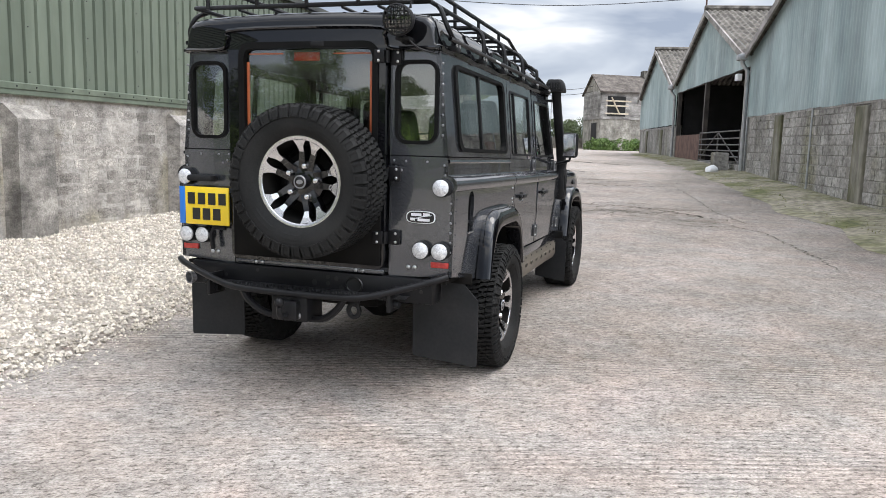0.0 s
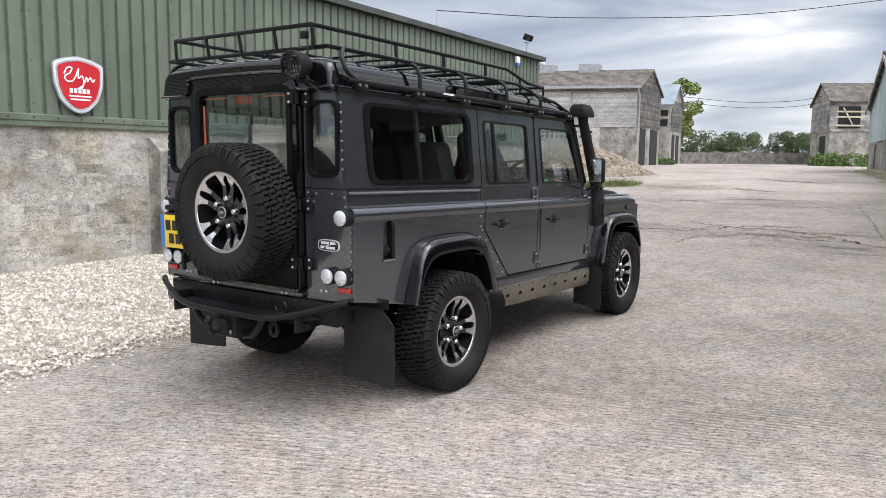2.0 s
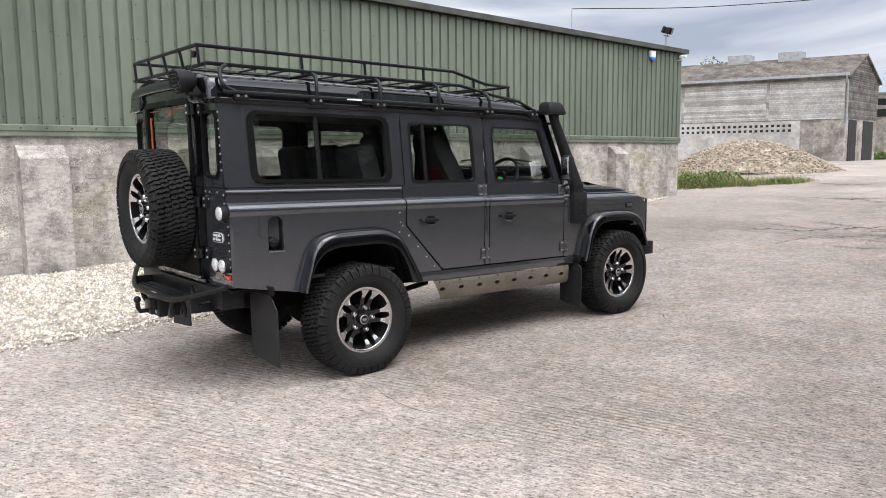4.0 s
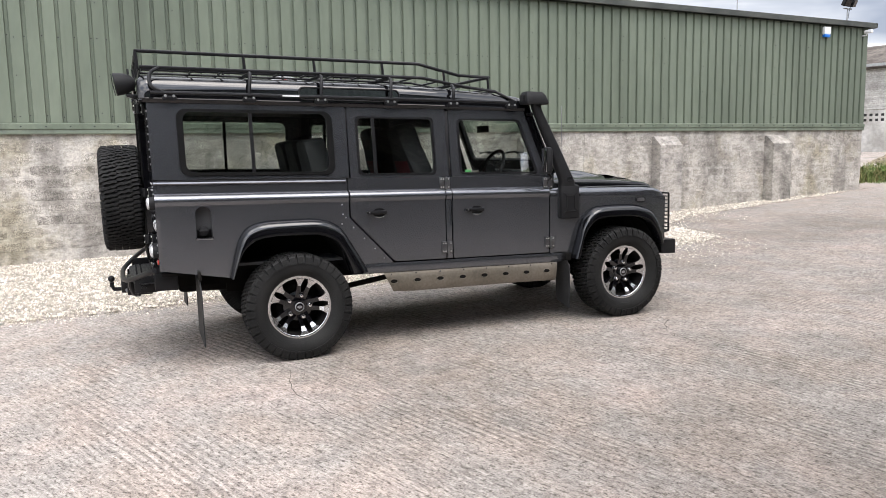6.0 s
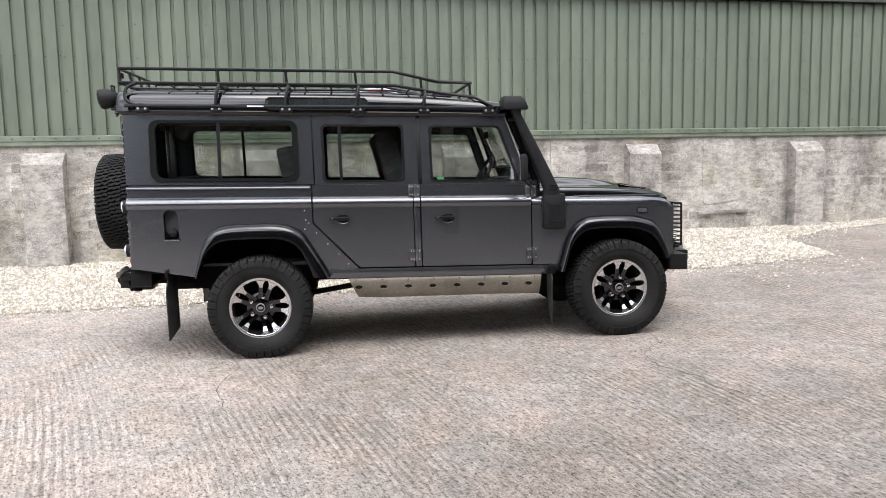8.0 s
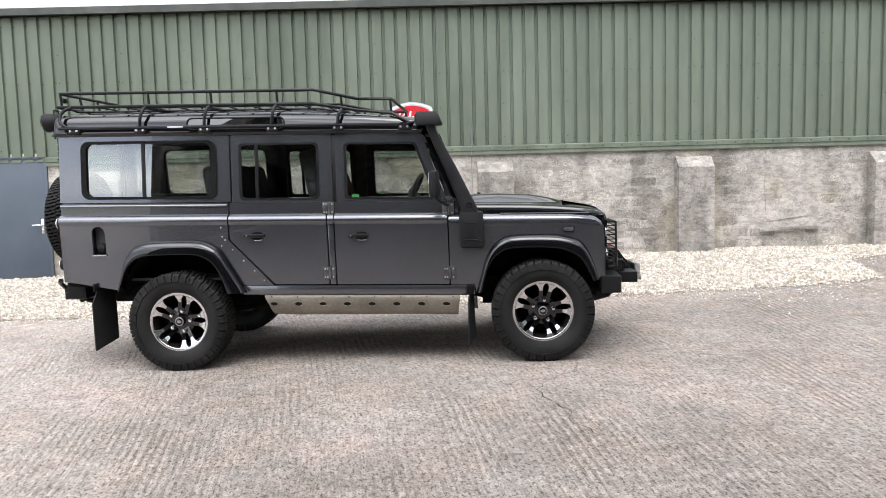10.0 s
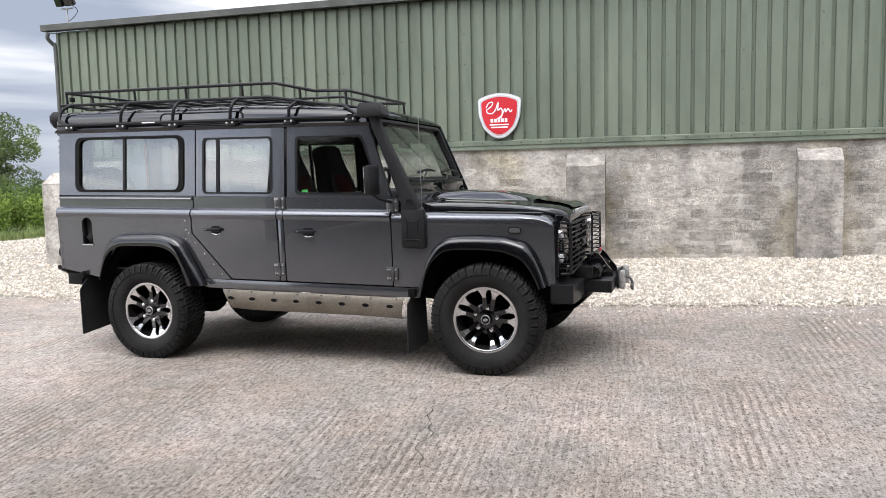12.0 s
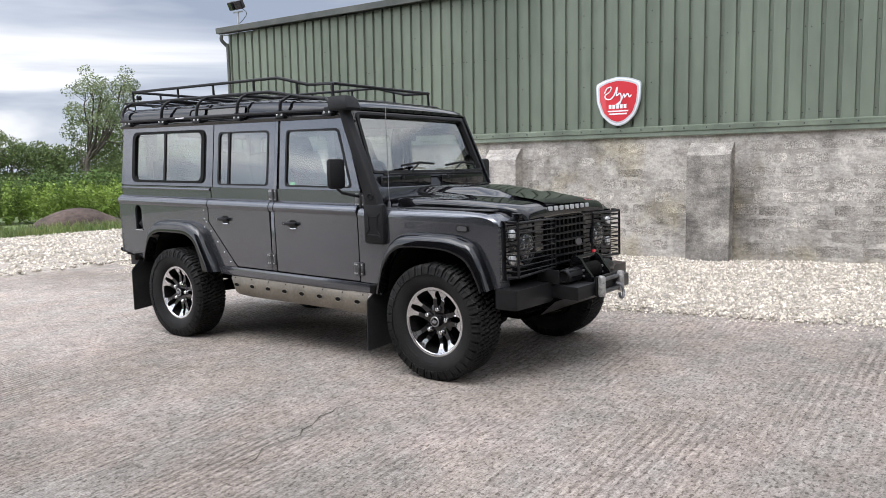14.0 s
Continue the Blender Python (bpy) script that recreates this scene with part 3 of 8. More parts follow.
def stones(name, spots, mat, label, flat=0.85):
    """Many loose stones, each a small lopsided eight-sided lump, in one mesh. spots: x, y, z, radius."""
    spots = np.asarray(spots, float)
    n = len(spots)
    base = np.array([(1, 0, 0), (0, 1, 0), (-1, 0, 0), (0, -1, 0), (0, 0, 1), (0, 0, -1)], float)
    v = base[None] * rng.uniform(0.6, 1.25, (n, 6, 1)) + rng.normal(0, 0.13, (n, 6, 3))
    a = rng.uniform(0, 2 * np.pi, n)
    ca, sa = np.cos(a)[:, None], np.sin(a)[:, None]
    x, y = v[..., 0] * ca - v[..., 1] * sa, v[..., 0] * sa + v[..., 1] * ca
    v = np.stack([x, y * rng.uniform(0.6, 1, (n, 1)), v[..., 2] * flat], -1) * spots[:, 3][:, None, None] + spots[:, None, :3]
    tri = np.array([(0, 1, 4), (1, 2, 4), (2, 3, 4), (3, 0, 4), (1, 0, 5), (2, 1, 5), (3, 2, 5), (0, 3, 5)])
    f = (tri[None] + 6 * np.arange(n)[:, None, None]).reshape(-1, 3)
    me = bpy.data.meshes.new(name)
    me.from_pydata(v.reshape(-1, 3).tolist(), [], f.tolist())
    me.materials.append(mat)
    return tagged(new(name, me), label, "gravel", kind="stuff")


spots = []
while len(spots) < 52000:
    y = float(rng.uniform(-6.2, 15.0))
    xe, xw = edge_x(y), wall_x(y)
    if rng.random() > (xe - xw) / 3.9:
        continue
    u = float(rng.random())
    x = xe + 0.06 * noise.noise(Vector((y * 3, 5, 1))) + 0.05 + (xw - xe) * u
    r = 0.010 + 0.016 * float(rng.random()) ** 2
    spots.append((x, y, bed_z(x, y) + 0.25 * r, r))
for _ in range(2600):
    y = float(rng.uniform(-5.5, 9.5))
    x = edge_x(y) + float(rng.exponential(0.11 if y < 4.5 else 0.32))
    spots.append((x, y, ground_z(y) + 0.004, 0.006 + 0.011 * float(rng.random()) ** 2))
stones("gravel_stones", spots, gravel_m, "loose pale limestone chippings")
spots = []
for _ in range(12000):
    x, d = float(rng.uniform(-12, 4)), float(rng.random())
    y = -6.1 - 8.6 * d + 0.25 * (x + 5) * 0.09
    spots.append((x, y, ground_z(y) + 0.055, 0.02 + 0.024 * float(rng.random())))
stones("track_stones", spots, gravel_m, "loose pale chippings on the track")


def crack(points, width, seed):
    """A wandering crack in the concrete, filled with dirt."""
    r = random.Random(seed)
    line = [Vector((x, y, 0)) for x, y in points]
    fine = []
    for a, b in zip(line, line[1:]):
        k = max(2, int((b - a).length / 0.07))
        side = Vector((-(b - a).y, (b - a).x, 0)).normalized()
        fine += [a + (b - a) * (i / k) + side * r.uniform(-1, 1) * max(0.02, 2.6 * width) for i in range(k)]
    fine.append(line[-1])
    rows = []
    for i, p in enumerate(fine):
        d = (fine[min(i + 1, len(fine) - 1)] - fine[max(i - 1, 0)]).normalized()
        w = width * r.uniform(0.35, 1.0) * min(1, 0.3 + i / 4, 0.3 + (len(fine) - 1 - i) / 4)
        rows.append([(p.x - d.y * w * s, p.y + d.x * w * s, ground_z(p.y) + 0.004) for s in (-1, 1)])
    return rows


def make_cracks():
    s = Shape()
    lines = [
        ([(1.06, -0.16), (1.25, -0.18), (1.54, -0.23), (1.8, -0.17), (2.23, -0.06)], 0.003),
        ([(0.83, 3.02), (1.14, 3.0), (1.27, 2.84), (1.6, 2.68), (1.83, 2.75), (2.04, 2.83), (2.27, 2.85), (2.53, 2.96)], 0.005),
        ([(-1.6, 9.5), (-0.6, 9.72), (-0.16, 10.51), (0.79, 10.36), (1.45, 9.95), (2.46, 9.0)], 0.042),
        ([(-0.26, 9.38), (0.29, 9.12), (1.0, 8.96), (1.74, 8.7), (2.46, 8.45), (2.91, 7.73), (3.3, 6.1), (3.53, 4.73)], 0.016),
        ([(-0.39, 7.95), (-0.35, 8.68), (-0.26, 9.38), (0.36, 10.4)], 0.015),
        ([(0.3, 8.2), (1.0, 8.35), (1.8, 8.1), (2.6, 8.2)], 0.019),
        ([(0.79, 10.36), (0.7, 9.6), (1.0, 8.96)], 0.013),
        ([(1.45, 9.95), (1.3, 9.4), (1.74, 8.7)], 0.013),
        ([(0.2, 9.7), (0.7, 9.6), (1.3, 9.4), (2.1, 9.4)], 0.027),
        ([(-1.2, 10.9), (-0.16, 10.51), (0.36, 10.9), (1.2, 11.0)], 0.032),
        ([(1.34, 15.47), (2.0, 12.0), (2.28, 10.26), (2.79, 8.64)], 0.017),
        ([(-3.2, 15.2), (-1.8, 15.0), (-0.2, 14.6), (1.4, 14.9)], 0.063),
        ([(-2.6, 15.1), (-1.2, 16.1), (0.6, 16.4)], 0.063),
        ([(-6.5, 20.0), (-4.2, 19.2), (-2.4, 19.4), (-1.0, 18.6)], 0.105),
        ([(-3.04, 25.08), (-1.6, 23.84), (-0.15, 22.89)], 0.126),
    ]
    # a net of fine cracks round the broken slab
    r = random.Random(31)
    for k in range(26):
        x, y, a = r.uniform(-0.6, 2.3), r.uniform(8.4, 10.4), r.choice((0.1, 0.2, 2.9, 1.4, 0.7))
        pts = [(x, y)]
        for j in range(3):
            a += r.uniform(-0.5, 0.5)
            x, y = x + 0.4 * math.cos(a), y + 0.3 * math.sin(a)
            pts.append((x, y))
        lines.append((pts, r.uniform(0.008, 0.018)))
    for k in range(12):
        x, y = r.uniform(-3.6, 1.2), r.uniform(14.6, 16.6)
        lines.append(([(x, y), (x + 0.5, y + r.uniform(-0.4, 0.4)), (x + 1.1, y + r.uniform(-0.4, 0.4))], 0.035))
    for k, (pts, w) in enumerate(lines):
        s.loft(crack(pts, w * (1.0 if pts[0][1] < 12 else 0.7), k))
    return tagged(part("concrete_cracks", s, crack_m, smooth=0), "dirt-filled cracks wandering through the concrete", "crack", kind="stuff")


make_cracks()

# mossy verge along the row of old sheds
rows = []
for i in range(60):
    y = 6 + 34 * i / 59
    front = 3.3 - 0.2 * (y - 20)
    w = 1.6 + 0.5 * noise.noise(Vector((y * 0.5, 0, 3))) - 0.02 * (y - 10)
    rows.append([(front - w * (1 - k / 5) + 0.2 * noise.noise(Vector((y, k, 1))) * (k < 5) + 0.3 * (k == 5), y, ground_z(y) + (0.004 if k == 0 else 0.02 + 0.02 * k)) for k in range(6)])
sheet("verge", rows, verge_m, "mossy dirt verge along the old sheds", "verge")


def blades(name, spots, mat, label, lean=0.35, width=0.006, category="grass"):
    """Grass as thin bent strips in one mesh. spots: x, y, z, height."""
    spots = np.asarray(spots, float)
    n = len(spots)
    a, h = rng.uniform(0, 2 * np.pi, n), spots[:, 3]
    tip = np.stack([np.cos(a), np.sin(a)], -1) * (h * rng.uniform(0.1, 1, n) * lean)[:, None]
    side = np.stack([-np.sin(a), np.cos(a)], -1) * (width * (0.6 + h))[:, None]
    p = spots[:, :3]
    v = np.zeros((n, 5, 3))
    v[:, 0, :2], v[:, 1, :2] = p[:, :2] - side, p[:, :2] + side
    v[:, 2, :2], v[:, 3, :2] = p[:, :2] + 0.35 * tip + 0.7 * side, p[:, :2] + 0.35 * tip - 0.7 * side
    v[:, 4, :2] = p[:, :2] + tip
    v[:, :2, 2], v[:, 2:4, 2], v[:, 4, 2] = p[:, 2:3], (p[:, 2] + 0.6 * h)[:, None], p[:, 2] + h
    base = 5 * np.arange(n)
    quads = np.stack([base, base + 1, base + 2, base + 3], -1).tolist()
    tris = np.stack([base + 3, base + 2, base + 4], -1).tolist()
    me = bpy.data.meshes.new(name)
    me.from_pydata(v.reshape(-1, 3).tolist(), [], quads + tris)
    me.materials.append(mat)
    return tagged(new(name, me), label, category, kind="stuff")


# ---------------------------------------------------------------- the green shed
SHED = Matrix.Translation((-5.62, 0, 0)) @ Matrix.Rotation(math.atan(0.052), 4, "Z")
Y0, Y1 = -6.85, 14.6


def make_block_wall():
    s = Shape()
    s.box(-0.22, 0, -4.61, Y1, -0.6, 1.8).box(-0.22, 0, Y0, -5.62, -0.6, 1.8).box(-0.22, 0, -5.62, -4.61, 1.94, 2.0)
    s.box(-9, -0.22, Y0, Y0 + 0.22, -0.6, 1.8).box(-9, -0.22, Y1 - 0.22, Y1, -0.6, 1.8)
    wall = part("wall_shed", s, render_m, smooth=0)
    wall.matrix_world = SHED
    return tagged(wall, "grey concrete block wall with smeared old mortar", "wall", kind="structure")


wall_shed = make_block_wall()


def make_pilaster(y):
    prof = [(0, -0.4), (0.24, -0.4), (0.24, 1.52), (0.05, 1.68), (0, 1.68)]
    r = random.Random(int(y * 10) + 50)
    s, cols = Shape(), []
    for k in range(5):
        yy = y - 0.28 + 0.14 * k
        cols.append([(x + (0.012 * r.uniform(-1, 1) if x > 0.1 else 0), yy + 0.01 * r.uniform(-1, 1) * (0 < k < 4), z + 0.012 * r.uniform(-1, 1)) for x, z in prof])
    s.loft(cols)
    s.f.append((0, 1, 2, 3, 4))
    s.f.append(tuple(20 + k for k in range(5))[::-1])
    ob = part("pilaster", s, damp_m if 2 < y < 3 or y > 11 else pilaster_m, smooth=20)
    ob.matrix_world = SHED
    return tagged(ob, "weathered concrete buttress with a sloped cap", "pilaster", "buttresses along the wall", "structure")


for y in (-3.68, -0.62, 2.53, 5.67, 8.73, 11.78):
    make_pilaster(y)
s = Shape().box(-0.3, 0.26, -7.18, -6.62, -0.6, 1.42, r=0.02).loft([[(-0.3, -7.18, 1.42), (0.26, -7.18, 1.42), (0.26, -6.62, 1.42), (-0.3, -6.62, 1.42)], [(-0.2, -7.06, 1.62), (0.1, -7.06, 1.62), (0.1, -6.74, 1.62), (-0.2, -6.74, 1.62)]], True)
s.f.append(tuple(len(s.v) - 4 + k for k in range(4)))
ob = part("corner_pier", s, render_m, smooth=20)
ob.matrix_world = SHED
tagged(ob, "thick weathered concrete corner pier with chamfered top", "pier", kind="structure")


def sheet_depth(u):
    """Depth of the box profile at u metres from a sheet's edge: flat pans with a narrow groove every 0.2 m."""
    return float(np.interp(u % 0.2, (0.0, 0.142, 0.151, 0.189, 0.198), (0.0, 0.0, -0.038, -0.038, 0.0)))


def make_cladding():
    """Green box-profile sheets a metre wide, with screws in the grooves and along the laps."""
    root = tagged(empty("wall_cladding", SHED), "olive green box-profile steel cladding above the block wall", "cladding", kind="structure")
    r = random.Random(41)
    for i in range(22):
        y = -7.351 + i
        a, b = max(y, Y0), min(y + 1.0, Y1)
        knots = sorted({a, b} | {y + 0.2 * k + d for k in range(6) for d in (0.0, 0.142, 0.151, 0.189, 0.198) if a < y + 0.2 * k + d < b})
        off = 0.03 + 0.0025 * (i % 2)
        ob = part("panel", Shape().loft([[(off + sheet_depth(q - y), q, z) for q in knots] for z in (1.86, 4.12)]), clad_m, root, smooth=25)
        heads = Shape()
        for z in (2.03, 3.085, 3.98):
            for k in range(5):
                q = y + 0.2 * k + 0.165 + 0.006 * r.uniform(-1, 1)
                if a < q < b:
                    heads.lathe([(0.0, 0.008), (0.0085, 0.007), (0.0095, -0.002)], 6, Matrix.Translation((off - 0.038, q, z + 0.012 * r.uniform(-1, 1))))
        for z in (2.05, 2.57, 3.08, 3.53):
            if a < y + 0.04 < b:
                heads.lathe([(0.0, 0.009), (0.0075, 0.008), (0.0085, 0.0)], 6, Matrix.Translation((off, y + 0.04, z + 0.03 * r.uniform(-1, 1))))
        part("screws", heads, screw_m, ob, smooth=0)
    part("backing", Shape().box(-0.2, -0.01, Y0, Y1, 1.8, 4.1), void_m, root, smooth=0)
    return root


make_cladding()


def make_flashing():
    s = Shape()
    prof = [(0.0, 1.795), (0.045, 1.79), (0.05, 1.80), (0.046, 1.85), (0.06, 1.862), (0.06, 1.925), (0.036, 1.94)]
    for a, b in ((-4.61, Y1),):
        s.loft([[(x, y, z) for x, z in prof] for y in (a, b)])
    heads = Shape()
    for k in range(64):
        heads.lathe([(0.0, 0.07), (0.011, 0.068), (0.012, 0.056)], 6, Matrix.Translation((0, -4.4 + 0.298 * k, 1.893)))
    ob = part("base_flashing", s, flash_m, smooth=30)
    ob.matrix_world = SHED
    part("bolts", heads, screw_m, ob, smooth=0)
    return tagged(ob, "green folded steel flashing at the foot of the cladding", "flashing", kind="structure")


make_flashing()
s = Shape()
lid = [(-0.05, 4.10), (0.07, 4.085), (0.15, 4.09), (0.16, 4.19), (0.14, 4.20), (-0.1, 4.25)]
s.loft([[(x, y, z - 0.004 * y + 0.02) for x, z in lid] for y in (Y0 - 0.22, Y1 + 0.14)], True)
s.f += [tuple(range(6)), tuple(range(6, 12))]
ob = part("eaves_gutter", s, gutter_m, smooth=30)
ob.matrix_world = SHED
tagged(ob, "dark green metal gutter along the shed eaves", "gutter", kind="structure")
s = Shape().loft([[(0.1, Y0 - 0.2, 4.2), (0.1, Y1 + 0.1, 4.13)], [(-9, Y0 - 0.2, 5.6), (-9, Y1 + 0.1, 5.53)], [(-9, Y0 - 0.2, 5.5), (-9, Y1 + 0.1, 5.43)], [(0.1, Y0 - 0.2, 4.1), (0.1, Y1 + 0.1, 4.03)]])
ob = part("shed_roof", s, gutter_m, smooth=0)
ob.matrix_world = SHED
tagged(ob, "shallow dark sheet roof of the shed", "roof", kind="structure")
s = Shape()
for y in (Y0, Y1 - 0.05):
    s.add([(0, y, 1.8), (0, y, 4.1), (-9, y, 5.5), (-9, y, 1.8), (0, y + 0.05, 1.8), (0, y + 0.05, 4.1), (-9, y + 0.05, 5.5), (-9, y + 0.05, 1.8)], [(0, 1, 2, 3), (7, 6, 5, 4), (0, 4, 5, 1), (1, 5, 6, 2), (2, 6, 7, 3), (3, 7, 4, 0)])
s.box(-9.05, -9, Y0, Y1, -0.6, 5.5)
ob = part("shed_end_wall", s, clad_m, smooth=0)
ob.matrix_world = SHED
tagged(ob, "green sheeted end walls of the shed", "wall", kind="structure")


def block_shape(w, h, seed, m=None):
    """A rough block face with a ragged outline and worn rounded corners, standing out of the mortar."""
    r, out = random.Random(seed), []
    for cu, cw, du, dw in ((-w, -h, 2 * w, 0), (w, -h, 0, 2 * h), (w, h, -2 * w, 0), (-w, h, 0, -2 * h)):
        for t in ((0.05, 0.35, 0.65, 0.95) if du else (0.12, 0.88)):
            out.append((cu + du * t + r.uniform(-0.008, 0.008), cw + dw * t + r.uniform(-0.007, 0.007)))
    s = Shape().panel(out, [], lambda u, q: (0.006, u * 0.985, q * 0.955), lambda u, q: (-0.012, u * 1.03, q * 1.06))
    if m:
        s.v = [tuple(m @ Vector(p)) for p in s.v]
    return s


BLOCK_SIZES = ((0.39, 0.135), (0.375, 0.125), (0.36, 0.13), (0.40, 0.138), (0.33, 0.115), (0.27, 0.12), (0.38, 0.11), (0.22, 0.13))
BUTTRESSES = (-3.68, -0.62, 2.53, 5.67, 8.73, 11.78)


def make_blocks():
    """The courses of blocks that show through the smeared mortar; the far end of the wall is one mesh."""
    variants = [block_shape(w / 2, h / 2, k).mesh("block", block_m, 0) for k, (w, h) in enumerate(BLOCK_SIZES)]
    r, rest = random.Random(3), Shape()
    for c in range(9):
        z = 0.29 + 0.168 * c
        for k in range(-1, 45):
            y = -4.25 + 0.435 * k + (0.18 if c % 2 else 0)
            if z - 0.06 < ground_z(y) + 0.06 or y < -4.4 or y > Y1 - 0.25 or r.random() < (0.08 if c < 6 else 0.25):
                continue
            if any(abs(y - p) < 0.36 for p in BUTTRESSES) or 6.6 < y < 7.75 and z > 0.6:
                continue
            where = Matrix.Translation((-0.005 + 0.004 * r.random(), y + 0.02 * r.uniform(-1, 1), z + 0.01 * r.uniform(-1, 1))) @ Matrix.Rotation(0.02 * r.uniform(-1, 1), 4, "X")
            pick = r.randrange(len(variants))
            if y > 10.2:
                one = block_shape(BLOCK_SIZES[pick][0] / 2, BLOCK_SIZES[pick][1] / 2, pick, where)
                rest.add(one.v, one.f)
                continue
            ob = new("block", variants[pick])
            ob.parent = wall_shed
            ob.matrix_basis = where
    tagged(part("far_blocks", rest, block_m, wall_shed, smooth=0), kind="stuff")


def make_door():
    root = tagged(empty("door_shed", SHED), "closed slate-blue steel door with a lever handle", "door", kind="structure")
    part("door_leaf", Shape().box(-0.06, 0.02, -5.55, -4.66, -0.18, 1.90, r=0.006), steel_door_m, root)
    part("door_frame", Shape().box(-0.1, 0.03, -4.66, -4.61, -0.2, 1.95, r=0.004).box(-0.1, 0.03, -5.62, -5.55, -0.2, 1.95, r=0.004).box(-0.1, 0.03, -5.55, -4.66, 1.90, 1.95, r=0.004), steel_door_m, root)
    h = Shape().box(0.02, 0.03, -4.76, -4.715, 0.72, 0.96, r=0.004).tube([(0.03, -4.737, 0.86), (0.07, -4.737, 0.86), (0.075, -4.80, 0.86), (0.075, -4.88, 0.86)], 0.011)
    h.lathe([(0, 0.036), (0.016, 0.034), (0.018, 0.03)], 12, Matrix.Translation((0, -4.737, 0.78)))
    part("door_handle", h, chrome, root, "satin steel lever handle on a long plate")


make_door()


def make_sign():
    root = tagged(empty("shield_sign", SHED @ Matrix.Translation((0.06, 1.235, 2.305))), "red and white enamel shield sign with silver rim", "sign")

    def shield(k):
        pts = [(-0.335, 0.255), (-0.18, 0.315), (0, 0.345), (0.18, 0.315), (0.335, 0.255), (0.32, 0.0), (0.25, -0.19), (0.12, -0.31), (0, -0.35), (-0.12, -0.31), (-0.25, -0.19), (-0.32, 0.0)]
        return rounded([(x * k, z * k) for x, z in pts], 0.05 * k, 4)

    part("rim", Shape().panel(shield(1.0), [], lambda u, w: (0.03, u, w), lambda u, w: (0.0, u, w)), silver_m, root, "silver rim")
    part("white_border", Shape().panel(shield(0.955), [], lambda u, w: (0.036, u, w), lambda u, w: (0.03, u, w)), white_m, root)
    part("grey_band", Shape().panel(shield(0.90), [shield(0.835)], lambda u, w: (0.0395, u, w), lambda u, w: (0.036, u, w)), silver_m, root)
    part("red_field", Shape().panel(shield(0.83), [], lambda u, w: (0.042, u, w), lambda u, w: (0.036, u, w)), sign_red, root, "red field")
    # swirl in place of the trader's script
    loop = smooth_line([(-0.20, 0.12), (-0.16, 0.19), (-0.10, 0.2), (-0.12, 0.14), (-0.19, 0.09), (-0.17, 0.04), (-0.10, 0.04), (-0.05, 0.1), (-0.01, 0.2), (-0.02, 0.08), (0.03, 0.11), (0.05, 0.05), (0.03, -0.03), (-0.03, -0.05), (0.04, 0.0), (0.09, 0.1), (0.10, 0.05), (0.14, 0.10), (0.17, 0.05), (0.2, 0.08)], 4)
    part("script_mark", Shape().tube([(0.045, p.x, p.y) for p in loop], 0.0095, 5), white_m, root)
    bars = Shape()
    for k in range(5):
        bars.box(0.042, 0.046, -0.135 + 0.055 * k, -0.095 + 0.055 * k, -0.10, -0.045)
    bars.box(0.042, 0.046, -0.15, 0.15, -0.145, -0.127).box(0.042, 0.046, -0.13, 0.13, -0.185, -0.165)
    part("lettering_bars", bars, white_m, root)


make_sign()


def make_floodlight(y, z):
    root = tagged(empty("floodlight", SHED @ Matrix.Translation((-0.1, y, z))), "twin black floodlights on a short roof mast", "floodlight", "floodlights on the shed roof")
    part("mast", Shape().tube([(0, 0, -0.1), (0, 0, 0.34)], 0.017).tube([(0, -0.13, 0.33), (0, 0.13, 0.33)], 0.014), galv, root)
    for k in (-1, 1):
        m = Matrix.Translation((0.05, 0.1 * k, 0.45)) @ Matrix.Rotation(radians(25), 4, "Y") @ Matrix.Rotation(radians(14 * k), 4, "Z")
        part("lamp_head", Shape().box(-0.06, 0.05, -0.085, 0.085, -0.08, 0.08, m, 0.012), satin_black, root)
        part("lamp_glass", Shape().box(0.05, 0.056, -0.07, 0.07, -0.065, 0.065, m), gloss_black, root)
    part("cable", Shape().tube(smooth_line([(0, 0.1, 0.4), (-0.08, 0.16, 0.3), (-0.03, 0.08, 0.16), (0, 0.0, 0.1)]), 0.006, 5), satin_black, root)


make_floodlight(-6.69, 4.22)
make_floodlight(14.05, 4.14)
root = tagged(empty("alarm_box", SHED @ Matrix.Translation((0.045, 13.17, 3.895))), "white alarm sounder box with a blue base", "alarm box")
part("cover", Shape().box(0, 0.07, -0.1, 0.1, -0.05, 0.11, r=0.015), white_m, root)
part("base", Shape().box(0, 0.066, -0.09, 0.09, -0.11, -0.05, r=0.012), plate_blue, root, "blue lower half")
root = tagged(empty("security_camera", SHED @ Matrix.Translation((0.06, 14.42, 3.9))), "small white security camera on a bracket", "camera")
part("bracket", Shape().tube([(-0.04, 0, -0.02), (0.06, 0, -0.02), (0.08, 0, 0.03)], 0.012), white_m, root)
part("housing", Shape().box(0.02, 0.2, -0.035, 0.035, 0.02, 0.09, r=0.015), white_m, root)
s = Shape().tube(smooth_line([(0.13, -6.93, 4.10), (0.13, -6.94, 4.0), (0.05, -6.9, 3.9), (0.04, -6.87, 3.75), (0.04, -6.87, 2.2), (0.04, -6.87, 1.6)]), 0.035, 10)
ob = part("downpipe", s, gutter_m)
ob.matrix_world = SHED
tagged(ob, "dark plastic rainwater downpipe at the shed corner", "downpipe")
s = Shape().box(0.02, 0.075, -0.47, 0.47, -0.025, 0.025, r=0.006)
ob = part("timber_batten", s, old_wood)
ob.matrix_world = SHED @ Matrix.Translation((0.01, 7.2, 0.5)) @ Matrix.Rotation(radians(1.5), 4, "X")
